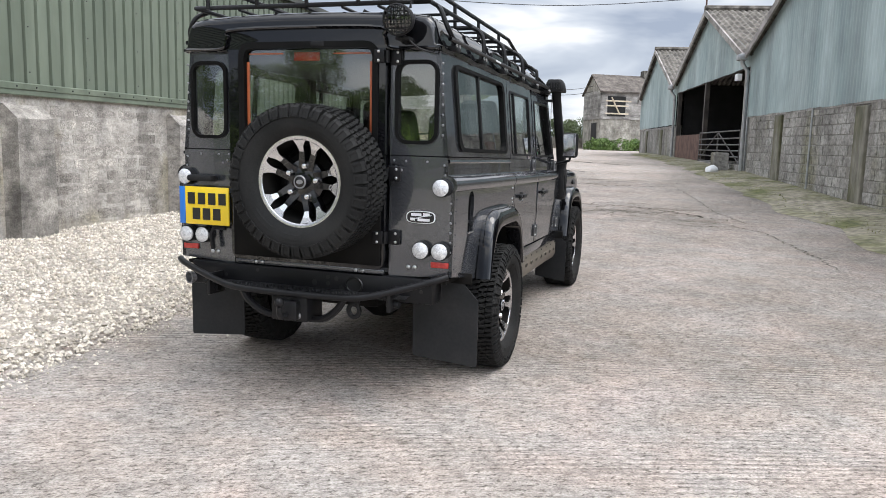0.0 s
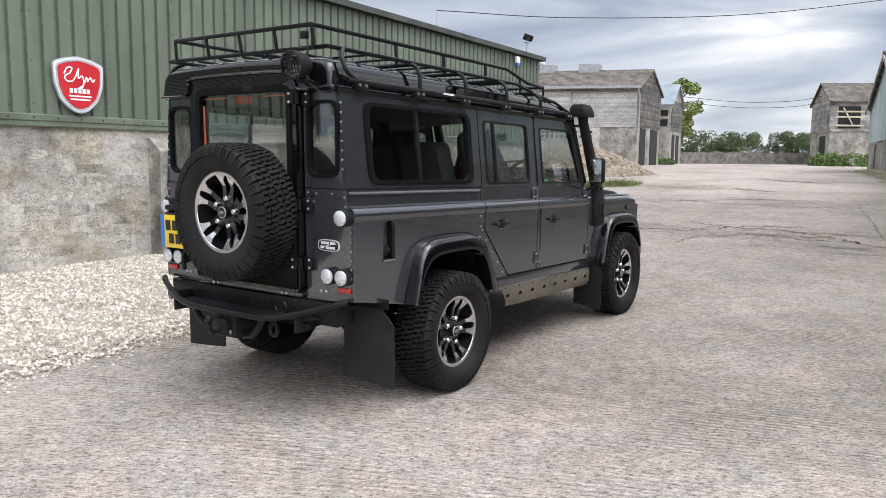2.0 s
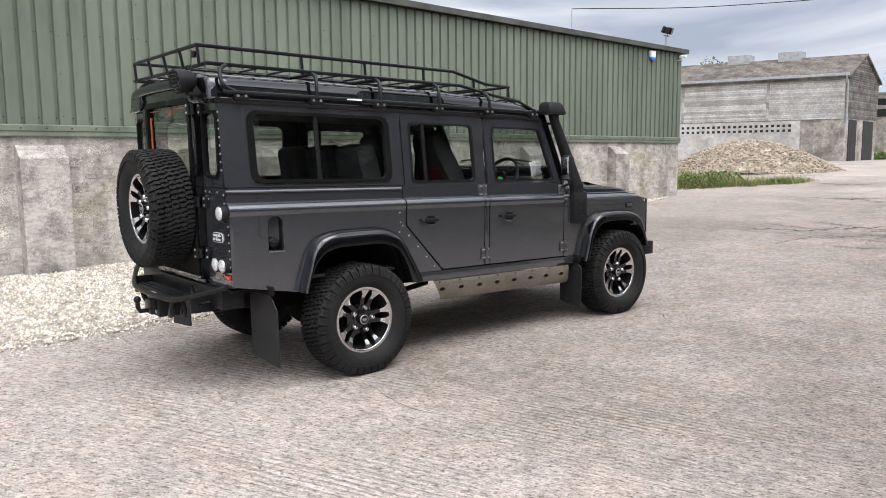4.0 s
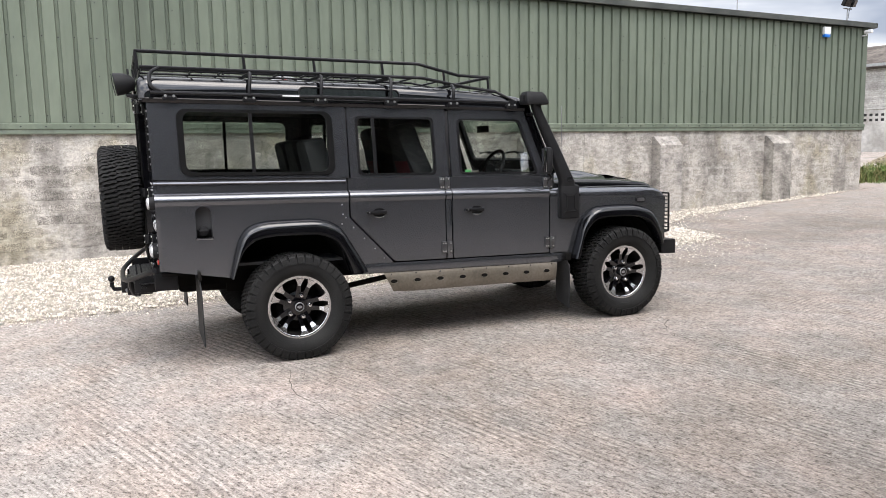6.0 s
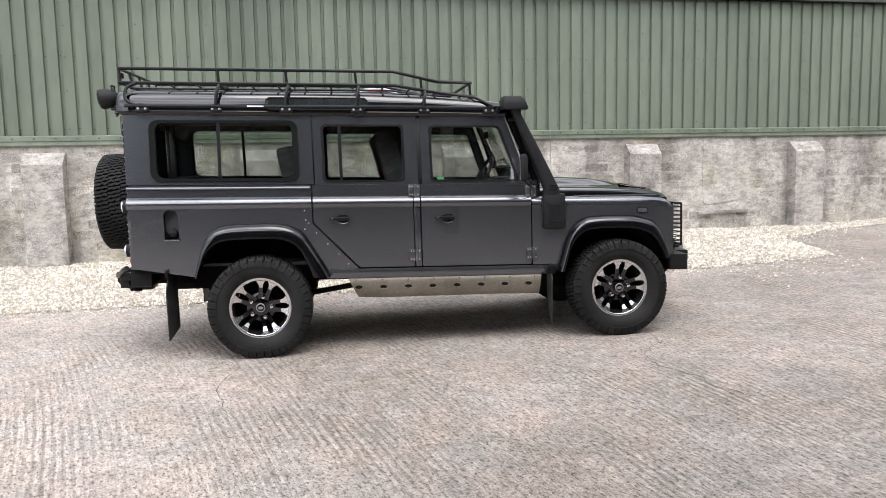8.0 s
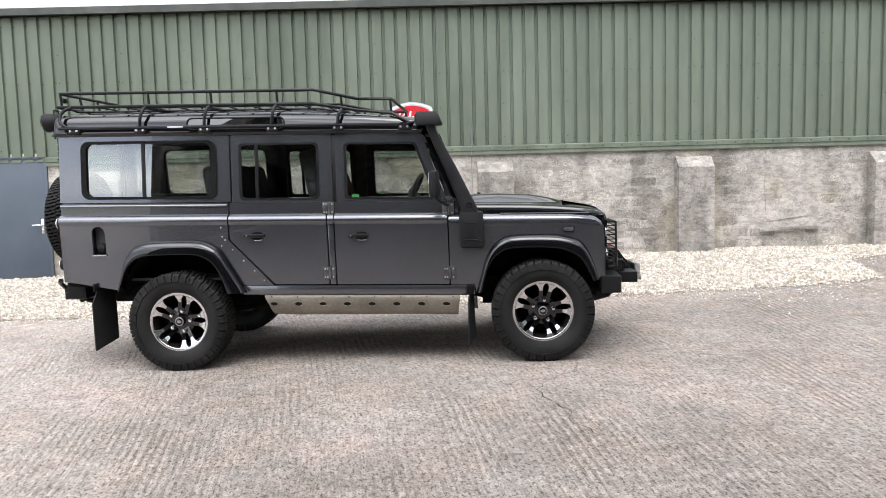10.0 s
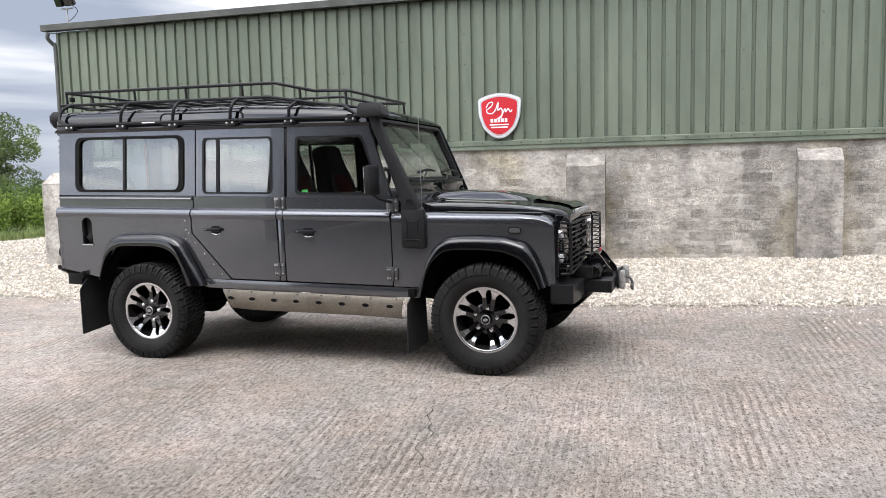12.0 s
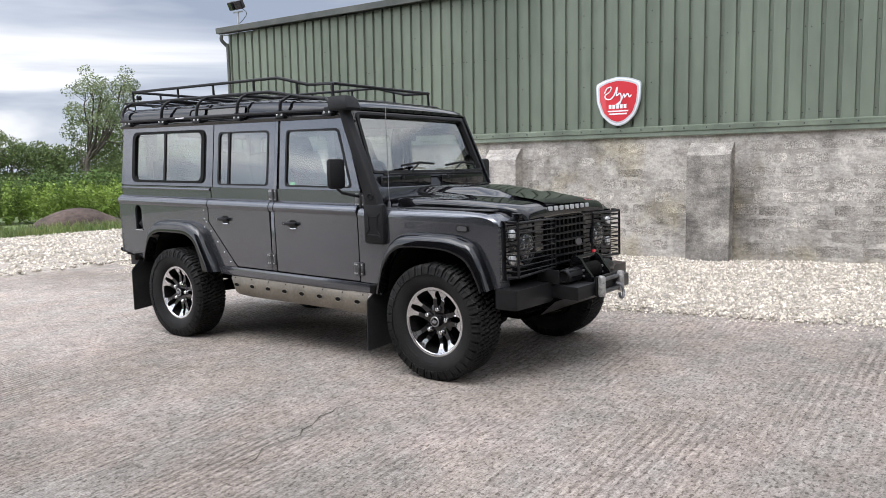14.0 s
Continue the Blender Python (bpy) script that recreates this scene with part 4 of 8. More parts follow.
tagged(ob, "dark weathered timber batten fixed to the wall", "timber")
s = Shape().panel(rounded([(6.86, 0.62), (7.55, 0.7), (7.6, 1.2), (7.58, 1.74), (6.85, 1.77), (6.82, 1.2)], 0.04), [], lambda u, w: (0.012, u, w), lambda u, w: (-0.01, u, w))
ob = part("render_patch", s, render_m, smooth=0)
ob.matrix_world = SHED
tagged(ob, "blocked-up opening rendered over in grey mortar", "wall patch", kind="structure")

# ---------------------------------------------------------------- the four-wheel-drive estate car
CAR = empty("off_road_car", pose(-0.07, 0, 0, 0.82))
tagged(CAR, "dark graphite long-wheelbase off-road estate with black roof rack", "car")


def cp(name, shape, mat, parent=None, label="", smooth=40):
    """A car part; the body sits nose-down on its springs."""
    return part(name, shape, mat, parent or CAR, label, smooth, raked=True)


def x_low(z):
    return 0.808 + 0.012 * (z - 0.6) / 0.52


def x_up(z):
    return 0.779 - 0.052 * (z - 1.29) / 0.53


def side_map(s, fx, off):
    return lambda y, z: (s * (fx(z) + off), y, z)


SHOULDER = [(0.82, 1.12), (0.829, 1.135), (0.8315, 1.152), (0.827, 1.17), (0.813, 1.188), (0.793, 1.199), (0.778, 1.203)]
ARCH_R = [(-0.465, 0.612), (-0.43, 0.74), (-0.39, 0.87), (-0.336, 0.949), (-0.262, 0.985), (-0.177, 1.0), (0.0, 1.006), (0.136, 1.006), (0.22, 0.995), (0.285, 0.97), (0.348, 0.925), (0.43, 0.79), (0.50, 0.67), (0.534, 0.60)]
ARCH_R_IN = [(-0.445, 0.612), (-0.405, 0.72), (-0.365, 0.80), (-0.30, 0.86), (-0.24, 0.882), (-0.177, 0.892), (0.0, 0.897), (0.14, 0.896), (0.21, 0.882), (0.275, 0.85), (0.32, 0.80), (0.362, 0.715), (0.388, 0.64), (0.40, 0.60)]
ARCH_F = [(2.30, 0.603), (2.34, 0.73), (2.38, 0.86), (2.443, 0.96), (2.528, 1.018), (2.62, 1.032), (2.726, 1.036), (2.84, 1.036), (2.946, 1.03), (3.064, 1.0), (3.11, 0.965), (3.147, 0.908), (3.19, 0.81), (3.222, 0.706)]
ARCH_F_IN = [(2.34, 0.605), (2.37, 0.72), (2.40, 0.80), (2.45, 0.87), (2.52, 0.92), (2.61, 0.936), (2.726, 0.94), (2.84, 0.938), (2.946, 0.926), (3.04, 0.89), (3.085, 0.85), (3.12, 0.80), (3.15, 0.74), (3.17, 0.69)]


def shoulder(shape, s, y0, y1):
    pts = [(x, z) for x, z in SHOULDER] + [(0.779, 1.29)]
    inner = [(x - 0.02, z) for x, z in pts]
    for a, b in ((pts, inner),):
        shape.loft([[(s * x, y, z) for x, z in pts + inner[::-1]] for y in (y0, y1)], True)
    n = len(pts) * 2
    at = len(shape.v) - 2 * n
    shape.f += [tuple(range(at, at + n)), tuple(range(at + n, at + 2 * n))]


def rivets(points, s, fx, r=0.005):
    """Small domed heads on a body side."""
    sh = Shape()
    for y, z in points:
        sh.lathe([(0, s * (fx(z) + 0.005)), (r * 0.7, s * (fx(z) + 0.004)), (r, s * (fx(z) - 0.001))], 8, Matrix.Translation((0, y, z)))
    return sh


def side_window(name, s, outline, parent, glass, seal=0.02, proud=0.008, divider=None, seal_mat=None):
    """Glass in a black rubber seal."""
    c = (sum(p[0] for p in outline) / len(outline), sum(p[1] for p in outline) / len(outline))

    def grow(d):
        out = []
        for y, z in outline:
            dy, dz = y - c[0], z - c[1]
            k = math.hypot(dy, dz)
            out.append((y + d * dy / k * 1.15, z + d * dz / k * 1.15))
        return out

    g = cp(name, Shape().panel(outline, [], side_map(s, x_up, -0.006), side_map(s, x_up, -0.0075)), glass, parent, smooth=0)
    g.visible_shadow = False
    cp("seal", Shape().panel(grow(seal), [grow(-0.012)], side_map(s, x_up, proud), side_map(s, x_up, -0.02)), seal_mat or seal_m, g, "black rubber seal", smooth=30)
    if divider:
        z0, z1 = min(p[1] for p in outline), max(p[1] for p in outline)
        cp("divider", Shape().panel([(divider - 0.012, z0), (divider + 0.012, z0), (divider + 0.012, z1), (divider - 0.012, z1)], [], side_map(s, x_up, 0.002), side_map(s, x_up, -0.02)), satin_black, g)
    return g


def hinge(parent, s, y, z, fx):
    x = fx(z)
    h = Shape().box(s * x, s * (x + 0.012), y - 0.047, y - 0.006, z - 0.045, z + 0.045, r=0.004).box(s * x, s * (x + 0.012), y + 0.012, y + 0.04, z - 0.045, z + 0.045, r=0.004)
    h.tube([(s * (x + 0.014), y + 0.004, z - 0.048), (s * (x + 0.014), y + 0.004, z + 0.048)], 0.009, 8)
    b = cp("hinge", h, hinge_steel, parent, "dull grey steel strap hinge")
    for dy in (-0.036, -0.018, 0.026):
        for dz in (-0.031, 0.031):
            cp("bolt", Shape().lathe([(0, s * (x + 0.017)), (0.006, s * (x + 0.016)), (0.0065, s * (x + 0.01))], 6, Matrix.Translation((0, y + dy, z + dz))), zinc, b, smooth=0)


def handle(parent, s, y, z):
    x = x_low(z)
    cp("handle_cup", Shape().panel(rrect(y - 0.035, y + 0.055, z - 0.035, z + 0.028, 0.026), [], lambda u, w: (s * (x_low(w) + 0.002), u, w), lambda u, w: (s * (x_low(w) - 0.01), u, w)), satin_black, parent)
    h = Shape().box(s * x, s * (x + 0.032), y - 0.06, y + 0.062, z - 0.013, z + 0.012, r=0.006).box(s * x, s * (x + 0.024), y - 0.09, y - 0.05, z - 0.012, z + 0.011, r=0.006)
    g = cp("handle", h, satin_black, parent, "black lever door handle")
    cp("lip", Shape().tube([(s * (x + 0.004), y - 0.022, z - 0.033), (s * (x + 0.007), y + 0.012, z - 0.038), (s * (x + 0.004), y + 0.045, z - 0.031)], 0.004, 6), alloy, g)
    cp("lock", Shape().lathe([(0, s * (x + 0.027)), (0.005, s * (x + 0.0265)), (0.006, s * (x + 0.02))], 12, Matrix.Translation((0, y - 0.072, z))), steel_dull, g)


hinge_steel = material("worn_hinge_steel", (0.10, 0.10, 0.104), (0.2, 0.2, 0.205), 14, 0.36, 0.7, grain=0.1)
hinge_dark = material("smoked_badge", (0.10, 0.10, 0.105), (0.16, 0.16, 0.165), 9, 0.4, 0.5, grain=0.08)
steel_dull = material("dull_stainless", (0.26, 0.26, 0.27), (0.34, 0.34, 0.35), 9, 0.42, 0.7, grain=0.08)


def make_quarter(s):
    sh = Shape()
    holes = [[(-0.664, 0.895), (-0.559, 0.895)] + [(-0.6115 + 0.0525 * math.cos(a), 1.062 + 0.0525 * math.sin(a)) for a in (math.pi * k / 10 for k in range(11))]] if s > 0 else []
    outer = [(-0.915, 0.685)] + ARCH_R + [(0.52, 0.652), (0.745, 0.652), (0.412, 1.003), (0.412, 1.12), (-0.915, 1.12)]
    sh.panel(outer, holes, side_map(s, x_low, 0), side_map(s, x_low, -0.02))
    shoulder(sh, s, -0.915, 0.412)
    win = rrect(-0.708, 0.305, 1.336, 1.759, 0.06)
    up = [(-0.915, 1.296), (0.436, 1.296), (0.436, 1.82), (-0.915, 1.82)]
    sh.panel(up, [win], side_map(s, x_up, 0), side_map(s, x_up, -0.025))
    q = cp("rear_quarter", sh, paint, None, "graphite rear quarter with long sliding window", 30)
    side_window("window", s, win, q, glass_dark, 0.026, 0.012, -0.245)
    cp("belt_moulding", Shape().loft([[(s * (0.779 + a), y, b) for a, b in ((0.0, 1.262), (0.008, 1.262), (0.012, 1.27), (0.008, 1.279), (0, 1.28))] for y in (-0.915, 0.405)]), paint, q)
    cp("belt_gap", Shape().box(s * 0.765, s * 0.777, -0.915, 0.43, 1.288, 1.298), under_m, q, smooth=0)
    for spot in ([(0.36, 1.10), (0.365, 1.03), (0.385, 1.005), (0.355, 0.96), (0.44, 0.93), (0.52, 0.845), (0.6, 0.765), (0.67, 0.69)]):
        cp("rivet", rivets([spot], s, x_low, 0.006), zinc, q, smooth=0)
    for k in range(7):
        cp("corner_rivet", rivets([(-0.885, 0.72 + 0.06 * k)], s, x_low, 0.004), paint, q, smooth=0)
    if s > 0:
        r = cp("filler_recess", Shape().box(0.74, 0.745, -0.67, -0.55, 0.885, 1.125).box(0.745, 0.815, -0.672, -0.6655, 0.885, 1.115).box(0.745, 0.815, -0.5575, -0.551, 0.885, 1.115).box(0.745, 0.815, -0.67, -0.55, 0.886, 0.8935), satin_black, q, "black recess round the fuel filler", 0)
        cp("filler_cap", Shape().lathe([(0, 0.795), (0.02, 0.795), (0.034, 0.788), (0.036, 0.745)], 16, Matrix.Translation((0, -0.6115, 0.945))).box(0.79, 0.802, -0.64, -0.583, 0.937, 0.953, r=0.003), plastic, r)
        cp("recess_lip", Shape().box(0.812, 0.822, -0.668, -0.555, 0.886, 0.893), alloy, r, smooth=0)
    return q


def make_rear_door(s):
    sh = Shape()
    sh.panel(rounded([(0.424, 1.12), (0.424, 1.008), (0.757, 0.66), (1.176, 0.66), (1.176, 1.12)], 0.012, 2), [], side_map(s, x_low, 0), side_map(s, x_low, -0.02))
    shoulder(sh, s, 0.424, 1.176)
    win = rrect(0.513, 1.124, 1.316, 1.74, 0.035)
    sh.panel([(0.448, 1.292), (1.196, 1.292), (1.196, 1.815), (0.448, 1.815)], [win], side_map(s, x_up, 0), side_map(s, x_up, -0.025))
    d = cp("passenger_door", sh, paint, None, "graphite rear side door, closed", 30)
    side_window("window", s, win, d, glass_side, 0.006, 0.004, 0.645, satin_black)
    handle(d, s, 0.632, 1.037)
    hinge(d, s, 1.187, 0.748, x_low)
    hinge(d, s, 1.196, 1.243, lambda z: 0.779)


def make_front_door(s):
    sh = Shape()
    sh.panel(rounded([(1.24, 0.66), (2.098, 0.66), (2.098, 1.12), (1.24, 1.12)], 0.012, 2), [], side_map(s, x_low, 0), side_map(s, x_low, -0.02))
    shoulder(sh, s, 1.24, 2.098)
    win = rounded([(1.33, 1.315), (2.018, 1.315), (1.872, 1.735), (1.33, 1.735)], 0.035, 4)
    sh.panel([(1.258, 1.292), (2.10, 1.292), (1.925, 1.795), (1.925, 1.815), (1.258, 1.815)], [win], side_map(s, x_up, 0), side_map(s, x_up, -0.025))
    d = cp("driver_door" if s > 0 else "front_passenger_door", sh, paint, None, "graphite front door, closed", 30)
    side_window("window", s, win, d, glass_side, 0.006, 0.004, None, satin_black)
    handle(d, s, 1.434, 1.035)
    hinge(d, s, 2.104, 0.746, x_low)
    hinge(d, s, 2.11, 1.231, lambda z: 0.781)
    cp("sticker", Shape().panel([(1.375, 1.325), (1.43, 1.325), (1.43, 1.345), (1.375, 1.345)], [], side_map(s, x_up, -0.009), side_map(s, x_up, -0.010)), green_light, d, "small green window sticker", 0)


def make_wing(s):
    sh = Shape()
    outer = [(2.108, 0.655), (2.29, 0.655)] + ARCH_F + [(3.262, 0.70), (3.268, 0.80), (3.268, 1.10), (2.108, 1.10)]
    sh.panel(outer, [], side_map(s, x_low, 0), side_map(s, x_low, -0.02))
    prof = [(0.8195, 1.10), (0.822, 1.13), (0.816, 1.158), (0.80, 1.176), (0.775, 1.185), (0.64, 1.187), (0.60, 1.187)]
    rails = []
    for y, k in ((2.108, 0), (2.5, 0), (3.0, 0), (3.15, 0.006), (3.21, 0.016), (3.25, 0.036), (3.268, 0.06)):
        rails.append([(s * min(x, 0.822 - 0.4 * k), y, z - k * (1.4 if z > 1.12 else 0.6)) for x, z in prof])
    sh.loft(rails)
    f = [(0.70, 1.12), (0.80, 1.08), (0.815, 0.95), (0.812, 0.72), (0.70, 0.70)]
    sh.panel(f, [], lambda u, w: (s * u, 3.268, w), lambda u, w: (s * u, 3.24, w))
    w = cp("front_wing", sh, paint, None, "graphite front wing with rounded nose", 30)
    cp("wing_top_plate", Shape().box(s * 0.645, s * 0.775, 2.5, 3.17, 1.186, 1.191, r=0.002), tread_plate, w, "black chequer plate on the wing top")
    cp("marker_lamp", Shape().panel(rrect(2.965, 3.04, 1.06, 1.09, 0.013), [], side_map(s, x_low, 0.012), side_map(s, x_low, -0.005)), hinge_dark, w, "small smoked side repeater")
    cp("marker_bezel", Shape().panel(rrect(2.958, 3.047, 1.053, 1.097, 0.018), [rrect(2.966, 3.039, 1.061, 1.089, 0.012)], side_map(s, x_low, 0.008), side_map(s, x_low, -0.005)), satin_black, w)
    return w


def make_arch(s, outer, inner):
    o, i = [Vector((y, z, 0)) for y, z in outer], [Vector((y, z, 0)) for y, z in inner]
    rails = []
    for k, x in ((0.0, 0.815), (0.0, 0.829), (0.05, 0.852), (0.13, 0.873), (0.28, 0.889), (0.5, 0.897), (0.75, 0.901), (0.96, 0.90), (1.0, 0.893), (1.0, 0.80)):
        fine = smooth_line([tuple(a.lerp(b, k)) for a, b in zip(o, i)], 3)
        rails.append([(s * x, p.x, p.y) for p in fine])
    cp("wheel_arch", Shape().loft(rails), gloss_black, None, "gloss black flared wheel arch", 50)
    c = inner
    liner = Shape().loft([[(s * x, y, z + 0.004) for y, z in c] for x in (0.80, 0.40)])
    liner.panel([(c[0][0], 0.45), (c[-1][0], 0.45)] + c[::-1], [], lambda u, w: (s * 0.42, u, w), lambda u, w: (s * 0.40, u, w))
    cp("arch_liner", liner, under_m, None, smooth=40)


def sill_side(s):
    cp("sill", Shape().box(s * 0.775, s * 0.808, 0.5, 2.29, 0.578, 0.649, r=0.006), paint, None, "graphite sill strip below the doors")
    cp("pillar_cover", Shape().box(s * 0.78, s * 0.813, 1.186, 1.23, 0.66, 1.12, r=0.004).loft([[(s * x, y, z) for x, z in SHOULDER + [(0.779, 1.29), (0.726, 1.815), (0.70, 1.815), (0.75, 1.2)]] for y in (1.186, 1.23)], True), paint, None, smooth=30)
    prof = [(0.80, 0.575), (0.812, 0.555), (0.815, 0.46), (0.795, 0.425), (0.70, 0.418)]
    sl = Shape().loft([[(s * x, y + (0.075 * (0.575 - z) / 0.15 if k == 0 else -0.02 * (0.575 - z) / 0.15 if k == 3 else 0), z + (0.004 * math.sin(y * 40) if z < 0.43 else 0)) for x, z in prof] for k, y in ((0, 0.66), (1, 0.9), (2, 1.8), (3, 2.175))])
    g = cp("rock_slider", sl, steel_raw, None, "bare aluminium rock slider with oval holes", 50)
    for k in range(8):
        y = 0.738 + 0.19 * k
        cp("slot", Shape().panel([(y + 0.028 * math.cos(a), 0.508 + 0.014 * math.sin(a)) for a in (2 * math.pi * j / 14 for j in range(14))], [], lambda u, w: (s * 0.8165, u, w), lambda u, w: (s * 0.79, u, w)), under_m, g, smooth=0)
        ring = [(s * 0.816, y + 0.031 * math.cos(a), 0.508 + 0.017 * math.sin(a)) for a in (2 * math.pi * j / 14 for j in range(14))]
        cp("slot_rim", Shape().tube(ring, 0.004, 5, True), steel_raw, g)
    for k in range(8):
        cp("slider_bolt", rivets([(0.72 + 0.2 * k, 0.563)], s, lambda z: 0.812, 0.006), satin_black, g, smooth=0)


for s in (1, -1):
    make_quarter(s)
    make_rear_door(s)
    make_front_door(s)
    make_wing(s)
    make_arch(s, ARCH_R, ARCH_R_IN)
    make_arch(s, ARCH_F, ARCH_F_IN)
    sill_side(s)
    cp("door_card", Shape().box(s * 0.72, s * 0.765, 0.44, 2.10, 0.66, 1.285).box(s * 0.70, s * 0.755, -0.9, 0.44, 0.95, 1.34).box(s * 0.42, s * 0.72, -0.9, 0.5, 0.90, 0.93), trim_m, None, smooth=0)
    cp("rear_load_side", Shape().box(s * 0.45, s * 0.78, -0.905, -0.475, 0.64, 0.66), under_m, None, smooth=0)


# ---- roof, gutters, screen
def make_roof():
    half = [(0.734, 1.822), (0.736, 1.835), (0.724, 1.842), (0.7205, 1.868), (0.7135, 1.915), (0.70, 1.952), (0.672, 1.978), (0.60, 1.992), (0.42, 2.003), (0.2, 2.010), (0.0, 2.012)]
    full = [(-x, z) for x, z in half] + [(x, z) for x, z in half[-2::-1]]
    rails = []
    for y, dz, kx in ((-0.964, -0.05, 0.965), (-0.962, -0.032, 0.976), (-0.953, -0.016, 0.988), (-0.936, -0.005, 0.996), (-0.90, 0.0, 1.0), (-0.83, 0.0, 1.0), (0.4, 0.0, 1.0), (0.9, -0.002, 1.0), (1.3, -0.018, 1.0), (1.65, -0.042, 1.0), (1.88, -0.064, 1.0), (1.95, -0.085, 0.995), (1.975, -0.11, 0.985)):
        rails.append([(x * kx, y, max(1.822 + (z - 1.822) * (1 + dz / 0.183), 1.872 if y > 1.96 else 1.84 if y > 1.9 else 0)) for x, z in full])
    sh = Shape().loft(rails)
    n = len(full)
    sh.f += [tuple(range(n)), tuple(len(sh.v) - n + k for k in range(n))]
    roof = cp("roof", sh, gloss_black, None, "gloss black roof with rounded rear edge", 35)
    for s in (1, -1):
        cp("gutter", Shape().loft([[(s * x, y, z) for x, z in ((0.71, 1.812), (0.736, 1.81), (0.741, 1.83), (0.735, 1.832), (0.732, 1.82), (0.71, 1.822))] for y in (-0.935, 1.93)]), gloss_black, roof)
        cp("roof_window", Shape().panel([(y, z) for y, z in rrect(0.12, 0.86, 1.862, 1.935, 0.034)], [], lambda u, w: (s * (0.7235 - (w - 1.862) * 0.16), u, w), lambda u, w: (s * (0.706 - (w - 1.862) * 0.16), u, w)), glass_roof, roof, "narrow tinted roof-side window", 0)
        ring = [(s * (0.7245 - (z - 1.862) * 0.16), y, z) for y, z in rrect(0.11, 0.87, 1.854, 1.942, 0.038)]
        cp("roof_window_seal", Shape().tube(ring, 0.006, 6, True), plastic, roof)
        cp("end_gutter", Shape().box(s * 0.46, s * 0.735, -0.962, -0.93, 1.812, 1.83, r=0.004), gloss_black, roof)
    for x in (-0.48, -0.24, 0.0, 0.24, 0.48):
        cp("roof_rib", Shape().box(x - 0.02, x + 0.02, -0.75, 1.2, 1.98, 2.013 - 0.05 * abs(x) ** 2, r=0.004), gloss_black, roof)
    cp("headlining", Shape().loft([[(-0.70, y, 1.80), (0, y, 1.83), (0.70, y, 1.80)] for y in (-0.9, 1.9)]), headlining, roof)
    return roof


glass_roof = glass_material("roof_glass", (0.05, 0.06, 0.06))
make_roof()


def make_screen():
    """Windscreen in its upright frame, scuttle and wipers."""
    y0, z0, y1, z1 = 2.175, 1.30, 1.945, 1.865

    def at(off):
        return lambda x, t: (x, y0 + (y1 - y0) * t + off * 0.92, z0 + (z1 - z0) * t + off * 0.4)

    outer = [(-0.735, -0.02), (0.735, -0.02), (0.70, 1.0), (-0.70, 1.0)]
    win = rounded([(-0.69, 0.205), (0.69, 0.205), (0.652, 0.945), (-0.652, 0.945)], 0.04, 4)
    fr = cp("windscreen_frame", Shape().panel(outer, [win], at(0.02), at(-0.03)), gloss_black, None, "black painted windscreen frame", 30)
    g = cp("windscreen", Shape().panel(win, [], at(-0.002), at(-0.004)), glass_front, fr, smooth=0)
    g.visible_shadow = False
    seal = [(-0.703, 0.185), (0.703, 0.185), (0.665, 0.965), (-0.665, 0.965)]
    cp("screen_seal", Shape().panel(rounded(seal, 0.06), [rounded([(x * 0.98, 0.575 + (t - 0.575) * 0.97) for x, t in win], 0.01, 1)], at(0.027), at(-0.01)), plastic, fr, smooth=30)
    for s in (1, -1):
        a = at(0.024)
        cp("pillar_trim", Shape().tube([a(s * 0.738, 0.0), a(s * 0.703, 1.0)], 0.013, 8), gloss_black, fr)
    sc = cp("scuttle", Shape().box(-0.735, 0.735, 2.13, 2.20, 1.175, 1.32, r=0.012), paint, None, "graphite scuttle panel below the screen")
    for x in (-0.36, 0.36):
        cp("vent_flap", Shape().box(x - 0.29, x + 0.29, 2.165, 2.19, 1.315, 1.395, r=0.006), gloss_black, sc)
    cp("grab_rail", Shape().tube([(-0.62, 2.19, 1.405), (0.62, 2.19, 1.405)], 0.008, 6), satin_black, sc)
    b = at(0.045)
    for x in (0.05, -0.50):
        w = Shape().tube([b(x + 0.36, 0.13), b(x + 0.28, 0.16), b(x + 0.10, 0.30)], 0.006, 6).tube([b(x - 0.07, 0.285), b(x + 0.10, 0.305), b(x + 0.33, 0.265)], 0.009, 6)
        cp("wiper", w.tube([b(x + 0.36, 0.09), b(x + 0.36, 0.13)], 0.015, 8), satin_black, fr, "black windscreen wiper")
    cp("rear_view_mirror", Shape().box(-0.11, 0.11, 1.9, 1.92, 1.66, 1.72, r=0.012), plastic, fr)


make_screen()


